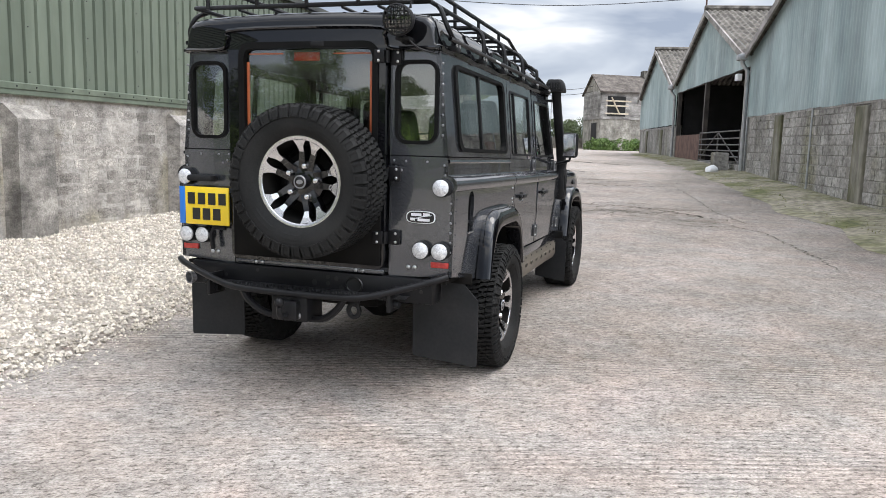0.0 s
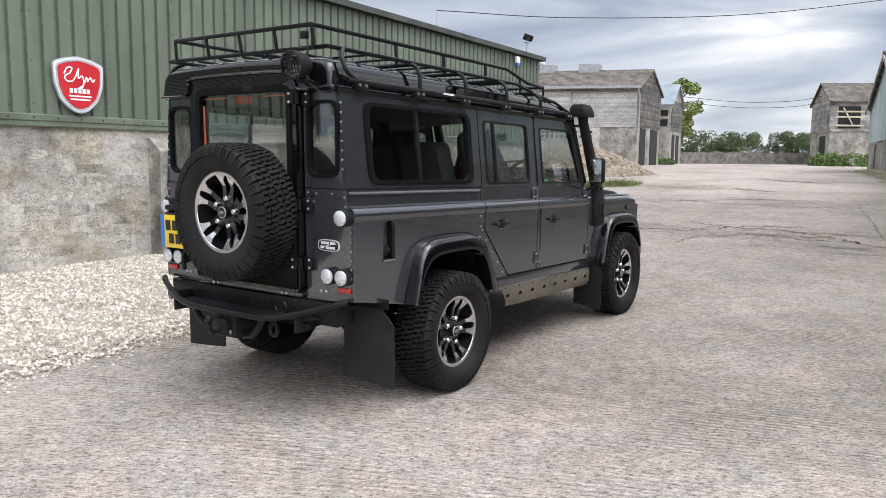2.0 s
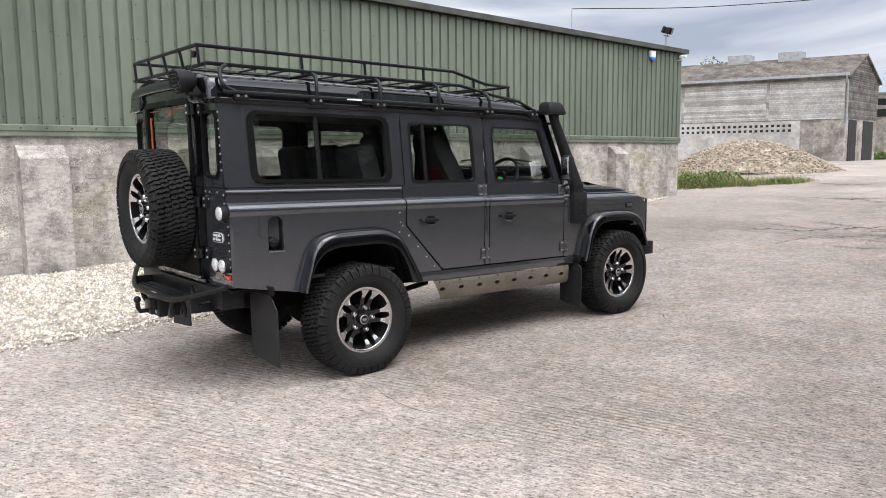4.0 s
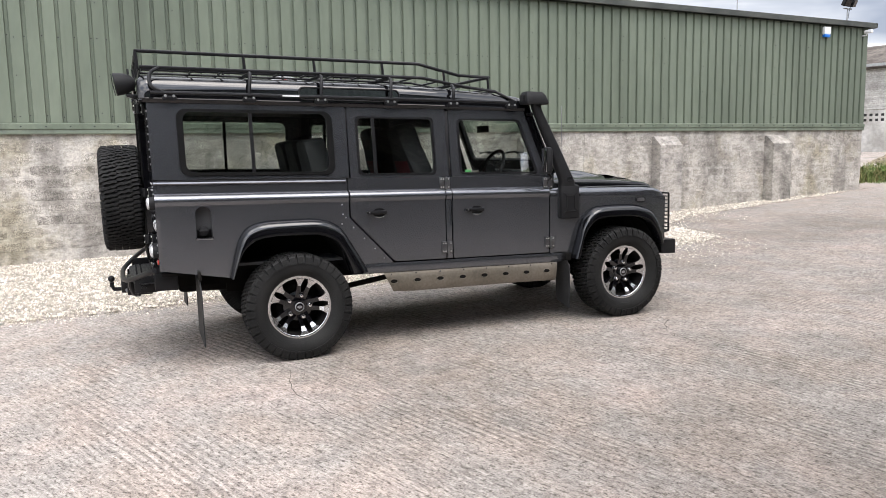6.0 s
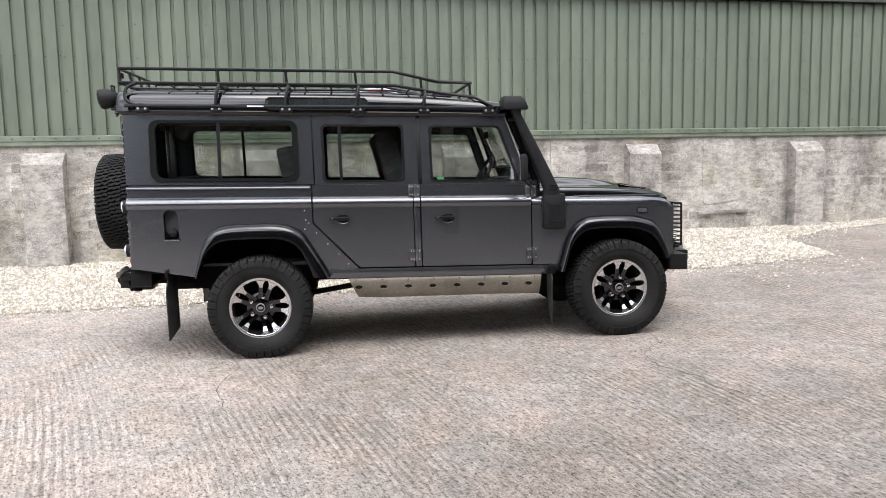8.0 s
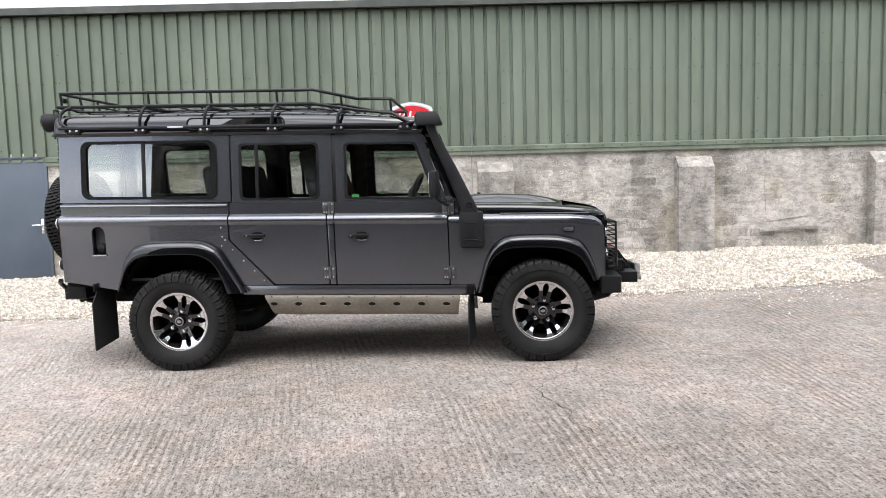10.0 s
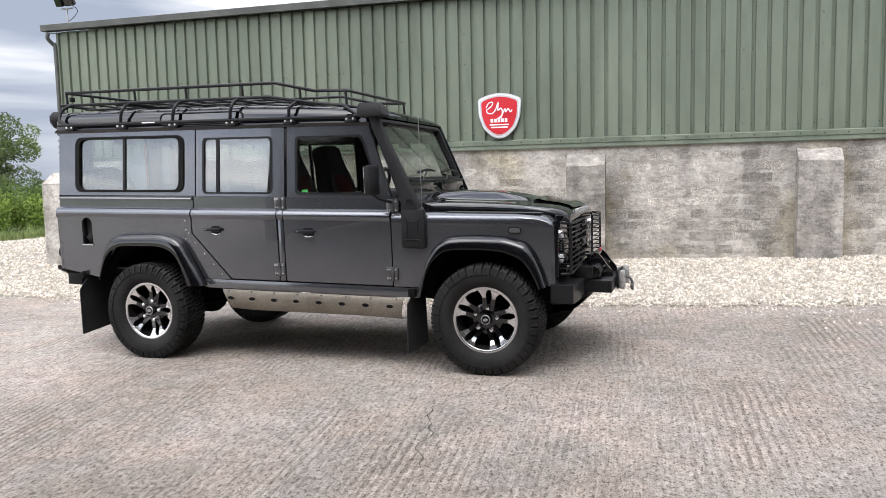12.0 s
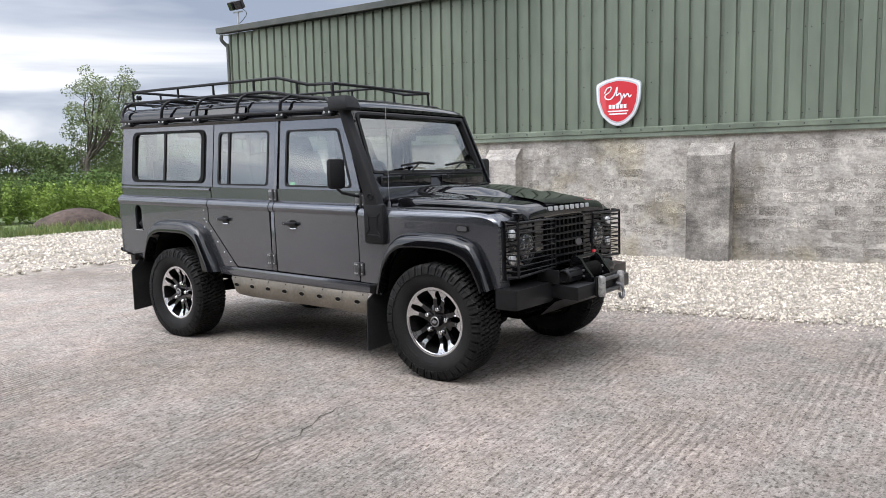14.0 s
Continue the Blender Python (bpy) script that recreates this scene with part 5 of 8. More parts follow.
def make_bonnet():
    prof = [(0.0, 1.0), (0.12, 1.0), (0.2, 0.97), (0.27, 0.78), (0.32, 0.25), (0.36, 0.0), (0.50, 0.0), (0.60, 0.0), (0.628, 0.0), (0.64, 0.0), (0.642, 0.0)]
    drop = [0.0, 0.0, 0.002, 0.004, 0.006, 0.008, 0.016, 0.024, 0.032, 0.05, 0.085]
    rails = []
    for y, z, b in ((2.215, 1.272, 0.04), (2.30, 1.275, 0.05), (2.5, 1.274, 0.056), (2.75, 1.270, 0.052), (2.9, 1.264, 0.034), (3.0, 1.258, 0.016), (3.12, 1.248, 0.004), (3.22, 1.236, 0.0), (3.285, 1.220, 0.0), (3.318, 1.198, 0.0), (3.33, 1.165, 0.0), (3.325, 1.135, 0.0)):
        right = [(x * (1 if y < 3.2 else 1 - 0.35 * (y - 3.2) / 0.13 * 0.35), y, z + b * k - d) for (x, k), d in zip(prof, drop)]
        rails.append([(-x, yy, zz) for x, yy, zz in right[:0:-1]] + right)
    b = cp("bonnet", Shape().loft(rails), gloss_black, None, "gloss black bonnet with raised centre bulge", 35)
    cp("bonnet_gap", Shape().box(-0.636, 0.636, 2.2, 3.13, 1.165, 1.186), under_m, b, smooth=0)
    cp("bonnet_plate", Shape().loft([[(x, y, z) for x in (-0.30, -0.1, 0.1, 0.30)] for y, z in ((3.02, 1.2765), (3.12, 1.257), (3.22, 1.2435), (3.285, 1.2275), (3.316, 1.207))]), gloss_black, b, "black panel on the bonnet nose")
    # eight raised blocks where the model lettering stands
    for k in range(8):
        x = 0.27 - 0.077 * k
        cp("badge_block", Shape().box(x - 0.019, x + 0.019, 3.322, 3.336, 1.168, 1.197, r=0.003), silver_m, b)
    cp("washer_jet", Shape().box(-0.2, -0.17, 2.32, 2.35, 1.32, 1.335, r=0.004), plastic, b)


make_bonnet()


def disc(x, y, z, r, depth, axis="Y", back=0.0, n=24, dome=0.3):
    """A round lamp that faces along -Y or +Y."""
    m = Matrix.Translation((x, y, z)) @ Matrix.Rotation(radians(90 if axis == "+Y" else -90), 4, "Z")
    prof = [(0.0, depth), (r * 0.5, depth * (1 - 0.25 * dome)), (r * 0.85, depth * (1 - dome)), (r, depth * (1 - 1.6 * dome)), (r, -back)]
    return Shape().lathe(prof, n, m)


def make_nose():
    plate = [(-0.76, 0.76), (0.76, 0.76), (0.765, 1.13), (-0.765, 1.13)]
    head = [[(s * 0.52 + 0.098 * math.cos(a), 0.945 + 0.098 * math.sin(a)) for a in (2 * math.pi * k / 24 for k in range(24))] for s in (1, -1)]
    n = cp("front_panel", Shape().panel(plate, head, lambda u, w: (u, 3.285, w), lambda u, w: (u, 3.25, w)), gloss_black, None, "black front panel round grille and lamps", 0)
    cp("engine_bay_wall", Shape().box(-0.6, 0.6, 3.0, 3.1, 0.6, 1.17), under_m, n, smooth=0)
    for s in (1, -1):
        h = cp("headlamp", disc(s * 0.52, 3.275, 0.945, 0.092, 0.035, "+Y", 0.03), lamp_glass_m, n, "round clear headlamp")
        ring = [(s * 0.52 + 0.097 * math.cos(a), 3.29, 0.945 + 0.097 * math.sin(a)) for a in (2 * math.pi * k / 28 for k in range(28))]
        cp("headlamp_ring", Shape().tube(ring, 0.008, 6, True), satin_black, h)
        for z in (1.04, 0.885):
            cp("indicator", disc(s * 0.70, 3.285, z, 0.036, 0.026, "+Y", 0.0, 18), lens_clear, n, "small round clear front lamp")
        for k in range(4):
            cp("louvre", Shape().box(s * 0.675, s * 0.725, 3.285, 3.293, 0.935 + 0.016 * k, 0.944 + 0.016 * k), satin_black, n, smooth=0)
        g = Shape().tube([(s * x, y, z) for x, y, z in ((0.76, 3.30, 1.125), (0.745, 3.365, 1.12), (0.29, 3.365, 1.12), (0.275, 3.36, 0.80), (0.745, 3.365, 0.785), (0.765, 3.30, 0.78))], 0.009, 8)
        g.tube([(s * 0.748, 3.365, 1.12), (s * 0.748, 3.365, 0.785)], 0.009, 8)
        lg = cp("lamp_guard", g, satin_black, None, "black tube and mesh headlamp guard")
        for k in range(9):
            z = 0.82 + 0.034 * k
            cp("guard_bar", Shape().tube([(s * 0.765, 3.29, z), (s * 0.748, 3.367, z), (s * 0.28, 3.366, z)], 0.0045, 6), satin_black, lg)
    gr = cp("grille", Shape().box(-0.265, 0.265, 3.286, 3.296, 0.775, 1.13), satin_black, None, "black slatted radiator grille")
    for k in range(7):
        z = 0.80 + 0.05 * k
        cp("grille_slat", Shape().box(-0.262, 0.262, 3.296, 3.322, z, z + 0.013, r=0.003), satin_black, gr)
    for k in range(9):
        x = -0.24 + 0.06 * k
        cp("grille_upright", Shape().box(x - 0.004, x + 0.004, 3.296, 3.314, 0.79, 1.12), satin_black, gr, smooth=0)
    cp("emblem", Shape().panel([(-0.14 + 0.045 * math.cos(a), 0.93 + 0.024 * math.sin(a)) for a in (2 * math.pi * k / 20 for k in range(20))], [], lambda u, w: (u, 3.329, w), lambda u, w: (u, 3.318, w)), hinge_dark, gr, "plain oval grille emblem")
    cp("slam_panel", Shape().box(-0.62, 0.62, 3.24, 3.30, 1.125, 1.17, r=0.006), gloss_black, n)


make_nose()


roller_m = material("worn_roller_steel", (0.26, 0.255, 0.245), (0.42, 0.41, 0.4), 30, 0.5, 0.4, grain=0.2, grain_scale=120)


def make_front_bumper():
    out = [(-0.83, 3.23), (-0.83, 3.39), (-0.55, 3.40), (-0.45, 3.40), (0.45, 3.40), (0.55, 3.40), (0.83, 3.39), (0.83, 3.23)]
    b = cp("front_bumper", Shape().panel(rounded(out, 0.03, 3), [], lambda u, w: (u, w, 0.715), lambda u, w: (u, w, 0.592)), satin_black, None, "black steel winch bumper", 30)
    cp("winch_tray", Shape().box(-0.40, 0.40, 3.38, 3.59, 0.612, 0.70, r=0.008), satin_black, b, "black winch tray between the bumper ends")
    cp("chassis_plate", Shape().loft([[(x, 3.45, 0.60), (x, 3.34, 0.50), (x, 3.05, 0.42)] for x in (-0.45, 0.45)]), satin_black, b)
    for s in (1, -1):
        cp("bumper_arm", Shape().tube([(s * 0.45, 3.30, 0.60), (s * 0.42, 3.05, 0.52), (s * 0.40, 2.85, 0.50)], 0.03, 8), under_m, b)
    w = empty_part("winch", None)
    m = Matrix.Translation((0.0, 3.46, 0.748))
    cp("drum", Shape().lathe([(0.0, -0.13), (0.045, -0.13), (0.045, 0.13), (0.0, 0.13)], 18, m), satin_black, w, "winch drum wound with wire rope")
    for k in range(11):
        a = [(-0.11 + 0.022 * k, 3.46 + 0.05 * math.cos(t), 0.752 + 0.05 * math.sin(t)) for t in (2 * math.pi * j / 16 for j in range(16))]
        cp("rope_turn", Shape().tube(a, 0.0095, 6, True), under_m, w)
    mot = cp("motor", Shape().lathe([(0.0, 0.15), (0.044, 0.15), (0.048, 0.17), (0.048, 0.335), (0.044, 0.35), (0.03, 0.352), (0.028, 0.345), (0, 0.345)], 20, m), satin_black, w, "black winch motor with ribbed end")
    for k in range(8):
        a = 2 * math.pi * k / 8
        cp("motor_fin", Shape().box(0.17, 0.33, -0.004, 0.004, 0.044, 0.054, m @ Matrix.Rotation(a, 4, "X")), gloss_black, mot, smooth=0)
    ring = [(0.352, 3.46 + 0.037 * math.cos(a), 0.748 + 0.037 * math.sin(a)) for a in (2 * math.pi * k / 20 for k in range(20))]
    cp("motor_rim", Shape().tube(ring, 0.005, 6, True), under_m, mot)
    cp("gearbox", Shape().lathe([(0.0, -0.33), (0.048, -0.33), (0.058, -0.3), (0.058, -0.15), (0, -0.15)], 18, m), satin_black, w)
    arm = rounded([(3.40, 0.69), (3.575, 0.69), (3.565, 0.745), (3.53, 0.78), (3.485, 0.85), (3.44, 0.875), (3.41, 0.84)], 0.025, 4)
    for x0, x1 in ((0.128, 0.158), (-0.158, -0.128)):
        g = cp("side_plate", Shape().panel(arm, [], lambda u, q: (x1, u, q), lambda u, q: (x0, u, q)), gloss_black, w, "curved black winch arm", 30)
        for q in (0.735, 0.775):
            cp("bolt", Shape().lathe([(0, x1 + 0.006), (0.008, x1 + 0.005), (0.009, x1)], 8, Matrix.Translation((0, 3.51, q))), zinc, g, smooth=0)
    cp("tie_bar", Shape().tube([(-0.14, 3.445, 0.847), (0.14, 3.445, 0.847)], 0.02, 10), gloss_black, w)
    cp("solenoid_box", Shape().box(-0.10, 0.10, 3.38, 3.44, 0.78, 0.855, r=0.02), satin_black, w, "black solenoid cover")
    cp("red_tag", Shape().box(-0.15, -0.11, 3.44, 3.455, 0.845, 0.882, r=0.006), sign_red, w, "red strap tag")
    f = cp("fairlead", Shape().box(-0.17, 0.17, 3.595, 3.610, 0.61, 0.74, r=0.004), satin_black, b, "roller fairlead")
    for x in (-0.15, 0.15):
        cp("roller", Shape().lathe([(0.0, 0.0), (0.019, 0.0), (0.0245, 0.012), (0.0245, 0.123), (0.019, 0.135), (0.0, 0.135)], 14, Matrix.Translation((x, 3.635, 0.61)) @ Matrix.Rotation(radians(-90), 4, "Y")), roller_m, f, "pale worn fairlead roller")
    for z in (0.635, 0.715):
        cp("roller", Shape().tube([(-0.125, 3.625, z), (0.125, 3.625, z)], 0.014, 12), hinge_steel, f)
    hook = smooth_line([(-0.06, 3.640, 0.675), (-0.07, 3.675, 0.66), (-0.07, 3.690, 0.62), (-0.05, 3.695, 0.585), (-0.02, 3.690, 0.59), (-0.015, 3.685, 0.62)])
    cp("hook", Shape().tube(hook, 0.010, 8), hinge_steel, f, "grey steel winch hook")
    for s in (1, -1):
        cp("wing_bracket", Shape().box(s * 0.40, s * 0.415, 3.30, 3.46, 0.71, 0.80, r=0.006), satin_black, b)


def empty_part(name, parent):
    ob = new(name)
    ob.empty_display_size = 0.1
    ob.parent = parent or CAR
    return ob


make_front_bumper()


# ---- rear end
def rear_map(off):
    return lambda x, z: (x, -0.915 - off, z)


def make_rear():
    for s in (1, -1):
        outer = [(s * 0.465, 1.296), (s * 0.779, 1.296), (s * 0.727, 1.815), (s * 0.465, 1.815)]
        win = rrect(0.505, 0.712, 1.362, 1.757, 0.05)
        win = [(s * x, z) for x, z in win]
        sh = Shape().panel(outer, [win], rear_map(0), rear_map(-0.025))
        low = [(s * 0.465, 0.665), (s * 0.812, 0.68), (s * 0.8195, 1.12), (s * 0.829, 1.15), (s * 0.81, 1.19), (s * 0.779, 1.203), (s * 0.779, 1.29), (s * 0.465, 1.29)]
        sh.panel(low, [], rear_map(0), rear_map(-0.02))
        c = cp("rear_corner", sh, paint, None, "graphite rear corner panel with narrow window", 30)
        g = cp("window", Shape().panel(win, [], rear_map(-0.006), rear_map(-0.008)), glass_dark, c, smooth=0)
        g.visible_shadow = False
        big = [(s * x, z) for x, z in rrect(0.492, 0.723, 1.352, 1.768, 0.065)]
        small = [(s * x, z) for x, z in rrect(0.512, 0.705, 1.37, 1.749, 0.045)]
        cp("seal", Shape().panel(big, [small], rear_map(0.012), rear_map(-0.02)), seal_m, g, "black rubber seal", 30)
        cp("seam", Shape().box(s * 0.466, s * 0.782, -0.914, -0.90, 1.287, 1.299), under_m, c, smooth=0)
        cp("capping_strip", Shape().box(s * 0.467, s * 0.778, -0.9185, -0.914, 1.248, 1.287), paint, c, smooth=0)
        for x, z in [(0.49, 1.268), (0.555, 1.266), (0.67, 1.266), (0.76, 1.25), (0.765, 1.2), (0.50, 1.235), (0.53, 1.22)] + [(0.80, 1.06 - 0.05 * k) for k in range(6)] + [(0.748 - 0.001 * k, 1.40 + 0.05 * k) for k in range(8)]:
            cp("rivet", Shape().lathe([(0, 0.006), (0.0055, 0.004), (0.007, 0.0)], 8, Matrix.Translation((s * x, -0.917, z)) @ Matrix.Rotation(radians(-90), 4, "Z")), steel_dull, c, smooth=0)
        for x, z in ((0.755, 1.138), (0.755, 0.815), (0.652, 0.815)):
            l = cp("tail_lamp", disc(s * x, -0.945, z, 0.042, 0.024, "Y", 0.0, 24), lens_clear, c, "round clear rear lamp")
            cp("lamp_base", Shape().lathe([(0.047, 0.0), (0.047, 0.033), (0.04, 0.035)], 24, Matrix.Translation((s * x, -0.915, z)) @ Matrix.Rotation(radians(-90), 4, "Z")), plastic, l)
        cp("reflector", Shape().box(s * 0.70, s * 0.795, -0.926, -0.914, 0.727, 0.757, r=0.003), lens_red, c, "red rear reflector")
        for k in range(2):
            cp("bolt", disc(s * (0.575 + 0.035 * k), -0.915, 0.72, 0.011, 0.009, "Y", 0.0, 10), zinc, c)
    # badge
    oval = [(0.64 + 0.078 * math.copysign(abs(math.cos(a)) ** 0.6, math.cos(a)), 0.983 + 0.032 * math.copysign(abs(math.sin(a)) ** 0.6, math.sin(a))) for a in (2 * math.pi * k / 40 for k in range(40))]
    b = cp("badge", Shape().panel(oval, [], rear_map(0.006), rear_map(0)), white_m, None, "black oval badge with white rim")
    cp("badge_field", Shape().panel([(0.64 + (x - 0.64) * 0.93, 0.983 + (z - 0.983) * 0.88) for x, z in oval], [], rear_map(0.0085), rear_map(0.005)), ink, b)
    marks = Shape()
    for x0, x1, z in ((0.59, 0.645, 0.996), (0.625, 0.69, 0.97), (0.655, 0.69, 0.998), (0.585, 0.61, 0.972)):
        marks.box(x0, x1, -0.926, -0.9225, z - 0.007, z + 0.007)
    marks.tube([(0.585, -0.925, 0.972), (0.63, -0.925, 0.98), (0.65, -0.925, 0.987), (0.70, -0.925, 0.995)], 0.002, 5)
    cp("badge_marks", marks, white_m, b, smooth=0)
    # rear door
    door = rounded([(-0.452, 0.70), (0.455, 0.70), (0.455, 1.86), (0.40, 1.912), (-0.40, 1.912), (-0.452, 1.86)], 0.05, 4)
    win = rounded([(-0.365, 1.25), (0.395, 1.25), (0.395, 1.835), (-0.365, 1.835)], 0.06, 5)
    d = cp("tailgate_door", Shape().panel(door, [win], rear_map(0.048), rear_map(-0.02)), gloss_black, None, "black rear door carrying the spare wheel", 30)
    g = cp("window", Shape().panel(win, [], rear_map(0.03), rear_map(0.028)), glass_dark, d, smooth=0)
    g.visible_shadow = False
    big = rounded([(-0.388, 1.225), (0.418, 1.225), (0.418, 1.858), (-0.388, 1.858)], 0.08, 5)
    small = rounded([(-0.355, 1.26), (0.385, 1.26), (0.385, 1.825), (-0.355, 1.825)], 0.055, 5)
    cp("seal", Shape().panel(big, [small], rear_map(0.056), rear_map(0.02)), seal_m, g, "black rubber seal", 30)
    for x in (-0.342, 0.372):
        cp("trim_strip", Shape().box(x - 0.008, x + 0.008, -0.95, -0.942, 1.30, 1.76, r=0.003), amber_m, g, "orange strip at the window edge")
    for x0, x1 in ((-0.335, -0.13), (0.16, 0.365)):
        cp("trim_strip", Shape().box(x0, x1, -0.95, -0.944, 1.797, 1.803, r=0.002), amber_m, g, "orange strip at the window edge")
    cp("rear_wiper_motor", Shape().box(0.04, 0.12, -0.975, -0.945, 1.83, 1.86, r=0.008), plastic, d)
    cp("door_lower_skin", Shape().box(-0.43, 0.44, -0.975, -0.963, 0.72, 1.20, r=0.004), under_m, d)
    cp("roof_drip_rail", Shape().tube(smooth_line([(-0.715, -0.962, 1.822), (-0.49, -0.972, 1.824), (-0.45, -0.975, 1.88), (-0.38, -0.978, 1.925), (0.38, -0.978, 1.925), (0.45, -0.975, 1.88), (0.49, -0.972, 1.824), (0.715, -0.962, 1.822)], 5), 0.009, 6), gloss_black, d)
    hs = cp("high_stop_lamp", Shape().box(-0.15, 0.15, -0.93, -0.87, 1.745, 1.825, r=0.02), trim_m, d, "high brake lamp behind the rear glass")
    cp("stop_lens", Shape().box(-0.075, 0.075, -0.936, -0.93, 1.765, 1.81, r=0.003), lens_red, hs)
    for z in (1.78, 1.20, 0.87):
        h = cp("hinge", Shape().box(0.40, 0.455, -0.985, -0.96, z - 0.032, z + 0.032, r=0.004).box(0.468, 0.53, -0.94, -0.915, z - 0.038, z + 0.038, r=0.006).tube([(0.462, -0.96, z - 0.03), (0.462, -0.96, z + 0.03)], 0.014, 8), satin_black, d, "black door hinge with bright bolts")
        for x, y in ((0.425, -0.985), (0.51, -0.94)):
            for dz in (-0.022, 0.022):
                cp("bolt", disc(x, y, z + dz, 0.0075, 0.007, "Y", 0.0, 10), zinc, h)
    sill = cp("door_sill_strip", Shape().box(-0.44, 0.45, -0.945, -0.93, 0.672, 0.698, r=0.004), paint, None, "grey strip under the rear door")
    for x in (-0.31, -0.27, 0.29, 0.33):
        cp("bolt", disc(x, -0.945, 0.685, 0.011, 0.009, "Y", 0.0, 10), zinc, sill)
    # number plate with plain bars
    m = rear_map(0.06)
    p = cp("number_plate", Shape().box(-0.735, -0.455, -0.985, -0.972, 0.875, 1.085, r=0.004), plate_yellow, None, "yellow rear number plate with plain dark bars")
    cp("plate_band", Shape().box(-0.772, -0.735, -0.985, -0.972, 0.876, 1.084, r=0.003), plate_blue, p, "blue band at the plate edge")
    for z in (1.02, 0.935):
        for k in range(4 if z > 1 else 3):
            x = -0.715 + 0.066 * k + (0.03 if z < 1 else 0)
            cp("plate_bar", Shape().box(x, x + 0.046, -0.9885, -0.985, z - 0.032, z + 0.032), ink, p, smooth=0)
    cp("plate_bracket", Shape().box(-0.76, -0.46, -0.972, -0.915, 0.90, 1.06, r=0.01), satin_black, p)
    cp("plate_lamp", Shape().box(-0.72, -0.56, -0.99, -0.93, 1.115, 1.15, r=0.012), plastic, None, "black number plate lamp")
    cp("towing_socket", Shape().tube([(-0.50, -0.95, 0.86), (-0.57, -0.955, 0.86), (-0.585, -0.96, 0.82), (-0.575, -0.96, 0.74)], 0.014, 8), satin_black, None, "bent black cable conduit below the plate")


make_rear()


def make_rear_bumper():
    b = cp("rear_crossmember", Shape().box(-0.72, 0.72, -0.95, -0.80, 0.535, 0.665, r=0.006), satin_black, None, "black drilled steel rear crossmember")
    for x, z, r in ((0.13, 0.635, 0.012), (0.13, 0.60, 0.012), (0.18, 0.63, 0.012), (0.05, 0.60, 0.016), (0.21, 0.58, 0.016), (0.55, 0.60, 0.012), (0.66, 0.60, 0.01), (-0.3, 0.64, 0.01), (-0.5, 0.6, 0.01)):
        cp("drilled_hole", Shape().lathe([(0, 0.0015), (r, 0.0015), (r, -0.002)], 12, Matrix.Translation((x, -0.95, z)) @ Matrix.Rotation(radians(-90), 4, "Z")), ink, b, smooth=0)
    ring = [(0.285 + 0.045 * math.cos(a), -0.953, 0.603 + 0.04 * math.sin(a)) for a in (2 * math.pi * k / 20 for k in range(20))]
    cp("jacking_hole", Shape().tube(ring, 0.007, 6, True).lathe([(0, 0.0015), (0.038, 0.0015), (0.038, -0.002)], 16, Matrix.Translation((0.285, -0.951, 0.603)) @ Matrix.Rotation(radians(-90), 4, "Z")), ink, b)
    line = smooth_line([(-0.80, -0.95, 0.668), (-0.74, -0.99, 0.652), (-0.55, -1.07, 0.612), (-0.36, -1.13, 0.578), (-0.15, -1.15, 0.57), (0.2, -1.15, 0.57), (0.40, -1.13, 0.578), (0.58, -1.06, 0.62), (0.74, -0.99, 0.668), (0.80, -0.95, 0.69)], 5)
    t = cp("step_bar", Shape().tube(line, 0.018, 10), satin_black, b, "black tubular rear step bar")
    rows = [[(x, -0.945 - 0.16 * k * (1 if abs(x) < 0.4 else max(0.1, 1 - (abs(x) - 0.4) / 0.42)), 0.572 - 0.004 * k) for k in (0, 0.33, 0.66, 1)] for x in (-0.6, -0.4, 0.0, 0.4, 0.6)]
    cp("step_tread", Shape().loft(rows), tread_plate, b, "serrated black step tread")
    dots = Shape()
    for k in range(48):
        x = -0.5 + 0.0215 * k
        for j in range(2):
            dots.lathe([(0.0, 0.006), (0.005, 0.003), (0.007, 0)], 6, Matrix.Translation((x, -1.02 - 0.035 * j, 0.571)) @ Matrix.Rotation(radians(-90), 4, "Y"))
    tagged(cp("tread_studs", dots, satin_black, b, smooth=0), kind="stuff")
    for s in (1, -1):
        cp("bar_gusset", Shape().box(s * 0.52, s * 0.54, -1.08, -0.93, 0.50, 0.62, r=0.006).tube([(s * 0.50, -1.02, 0.535), (s * 0.57, -1.02, 0.535)], 0.018, 8), satin_black, b)
    h = cp("tow_hitch", Shape().box(-0.11, 0.10, -1.13, -0.95, 0.415, 0.55, r=0.01).box(-0.06, 0.06, -1.17, -1.12, 0.43, 0.53, r=0.01), satin_black, b, "black adjustable tow hitch")
    cp("tow_ball", Shape().tube([(0.0, -1.17, 0.455), (0, -1.22, 0.455), (0, -1.235, 0.48), (0, -1.235, 0.51)], 0.016, 8).ball((0, -1.235, 0.535), 0.025, 12), satin_black, h)
    for x in (-0.05, 0.05):
        cp("hitch_pin", disc(x, -1.13, 0.45 + 0.04 * (x < 0), 0.018, 0.016, "Y", 0, 10), steel_dull, h)
    for s in (1, -1):
        cp("hitch_brace", Shape().tube(smooth_line([(s * 0.30, -1.10, 0.56), (s * 0.26, -1.10, 0.50), (s * 0.18, -1.08, 0.44), (s * 0.08, -1.05, 0.42)]), 0.02, 8), satin_black, b)
    eye = [(0.33 + 0.03 * math.cos(a), -1.05, 0.49 + 0.035 * math.sin(a)) for a in (2 * math.pi * k / 16 for k in range(16))]
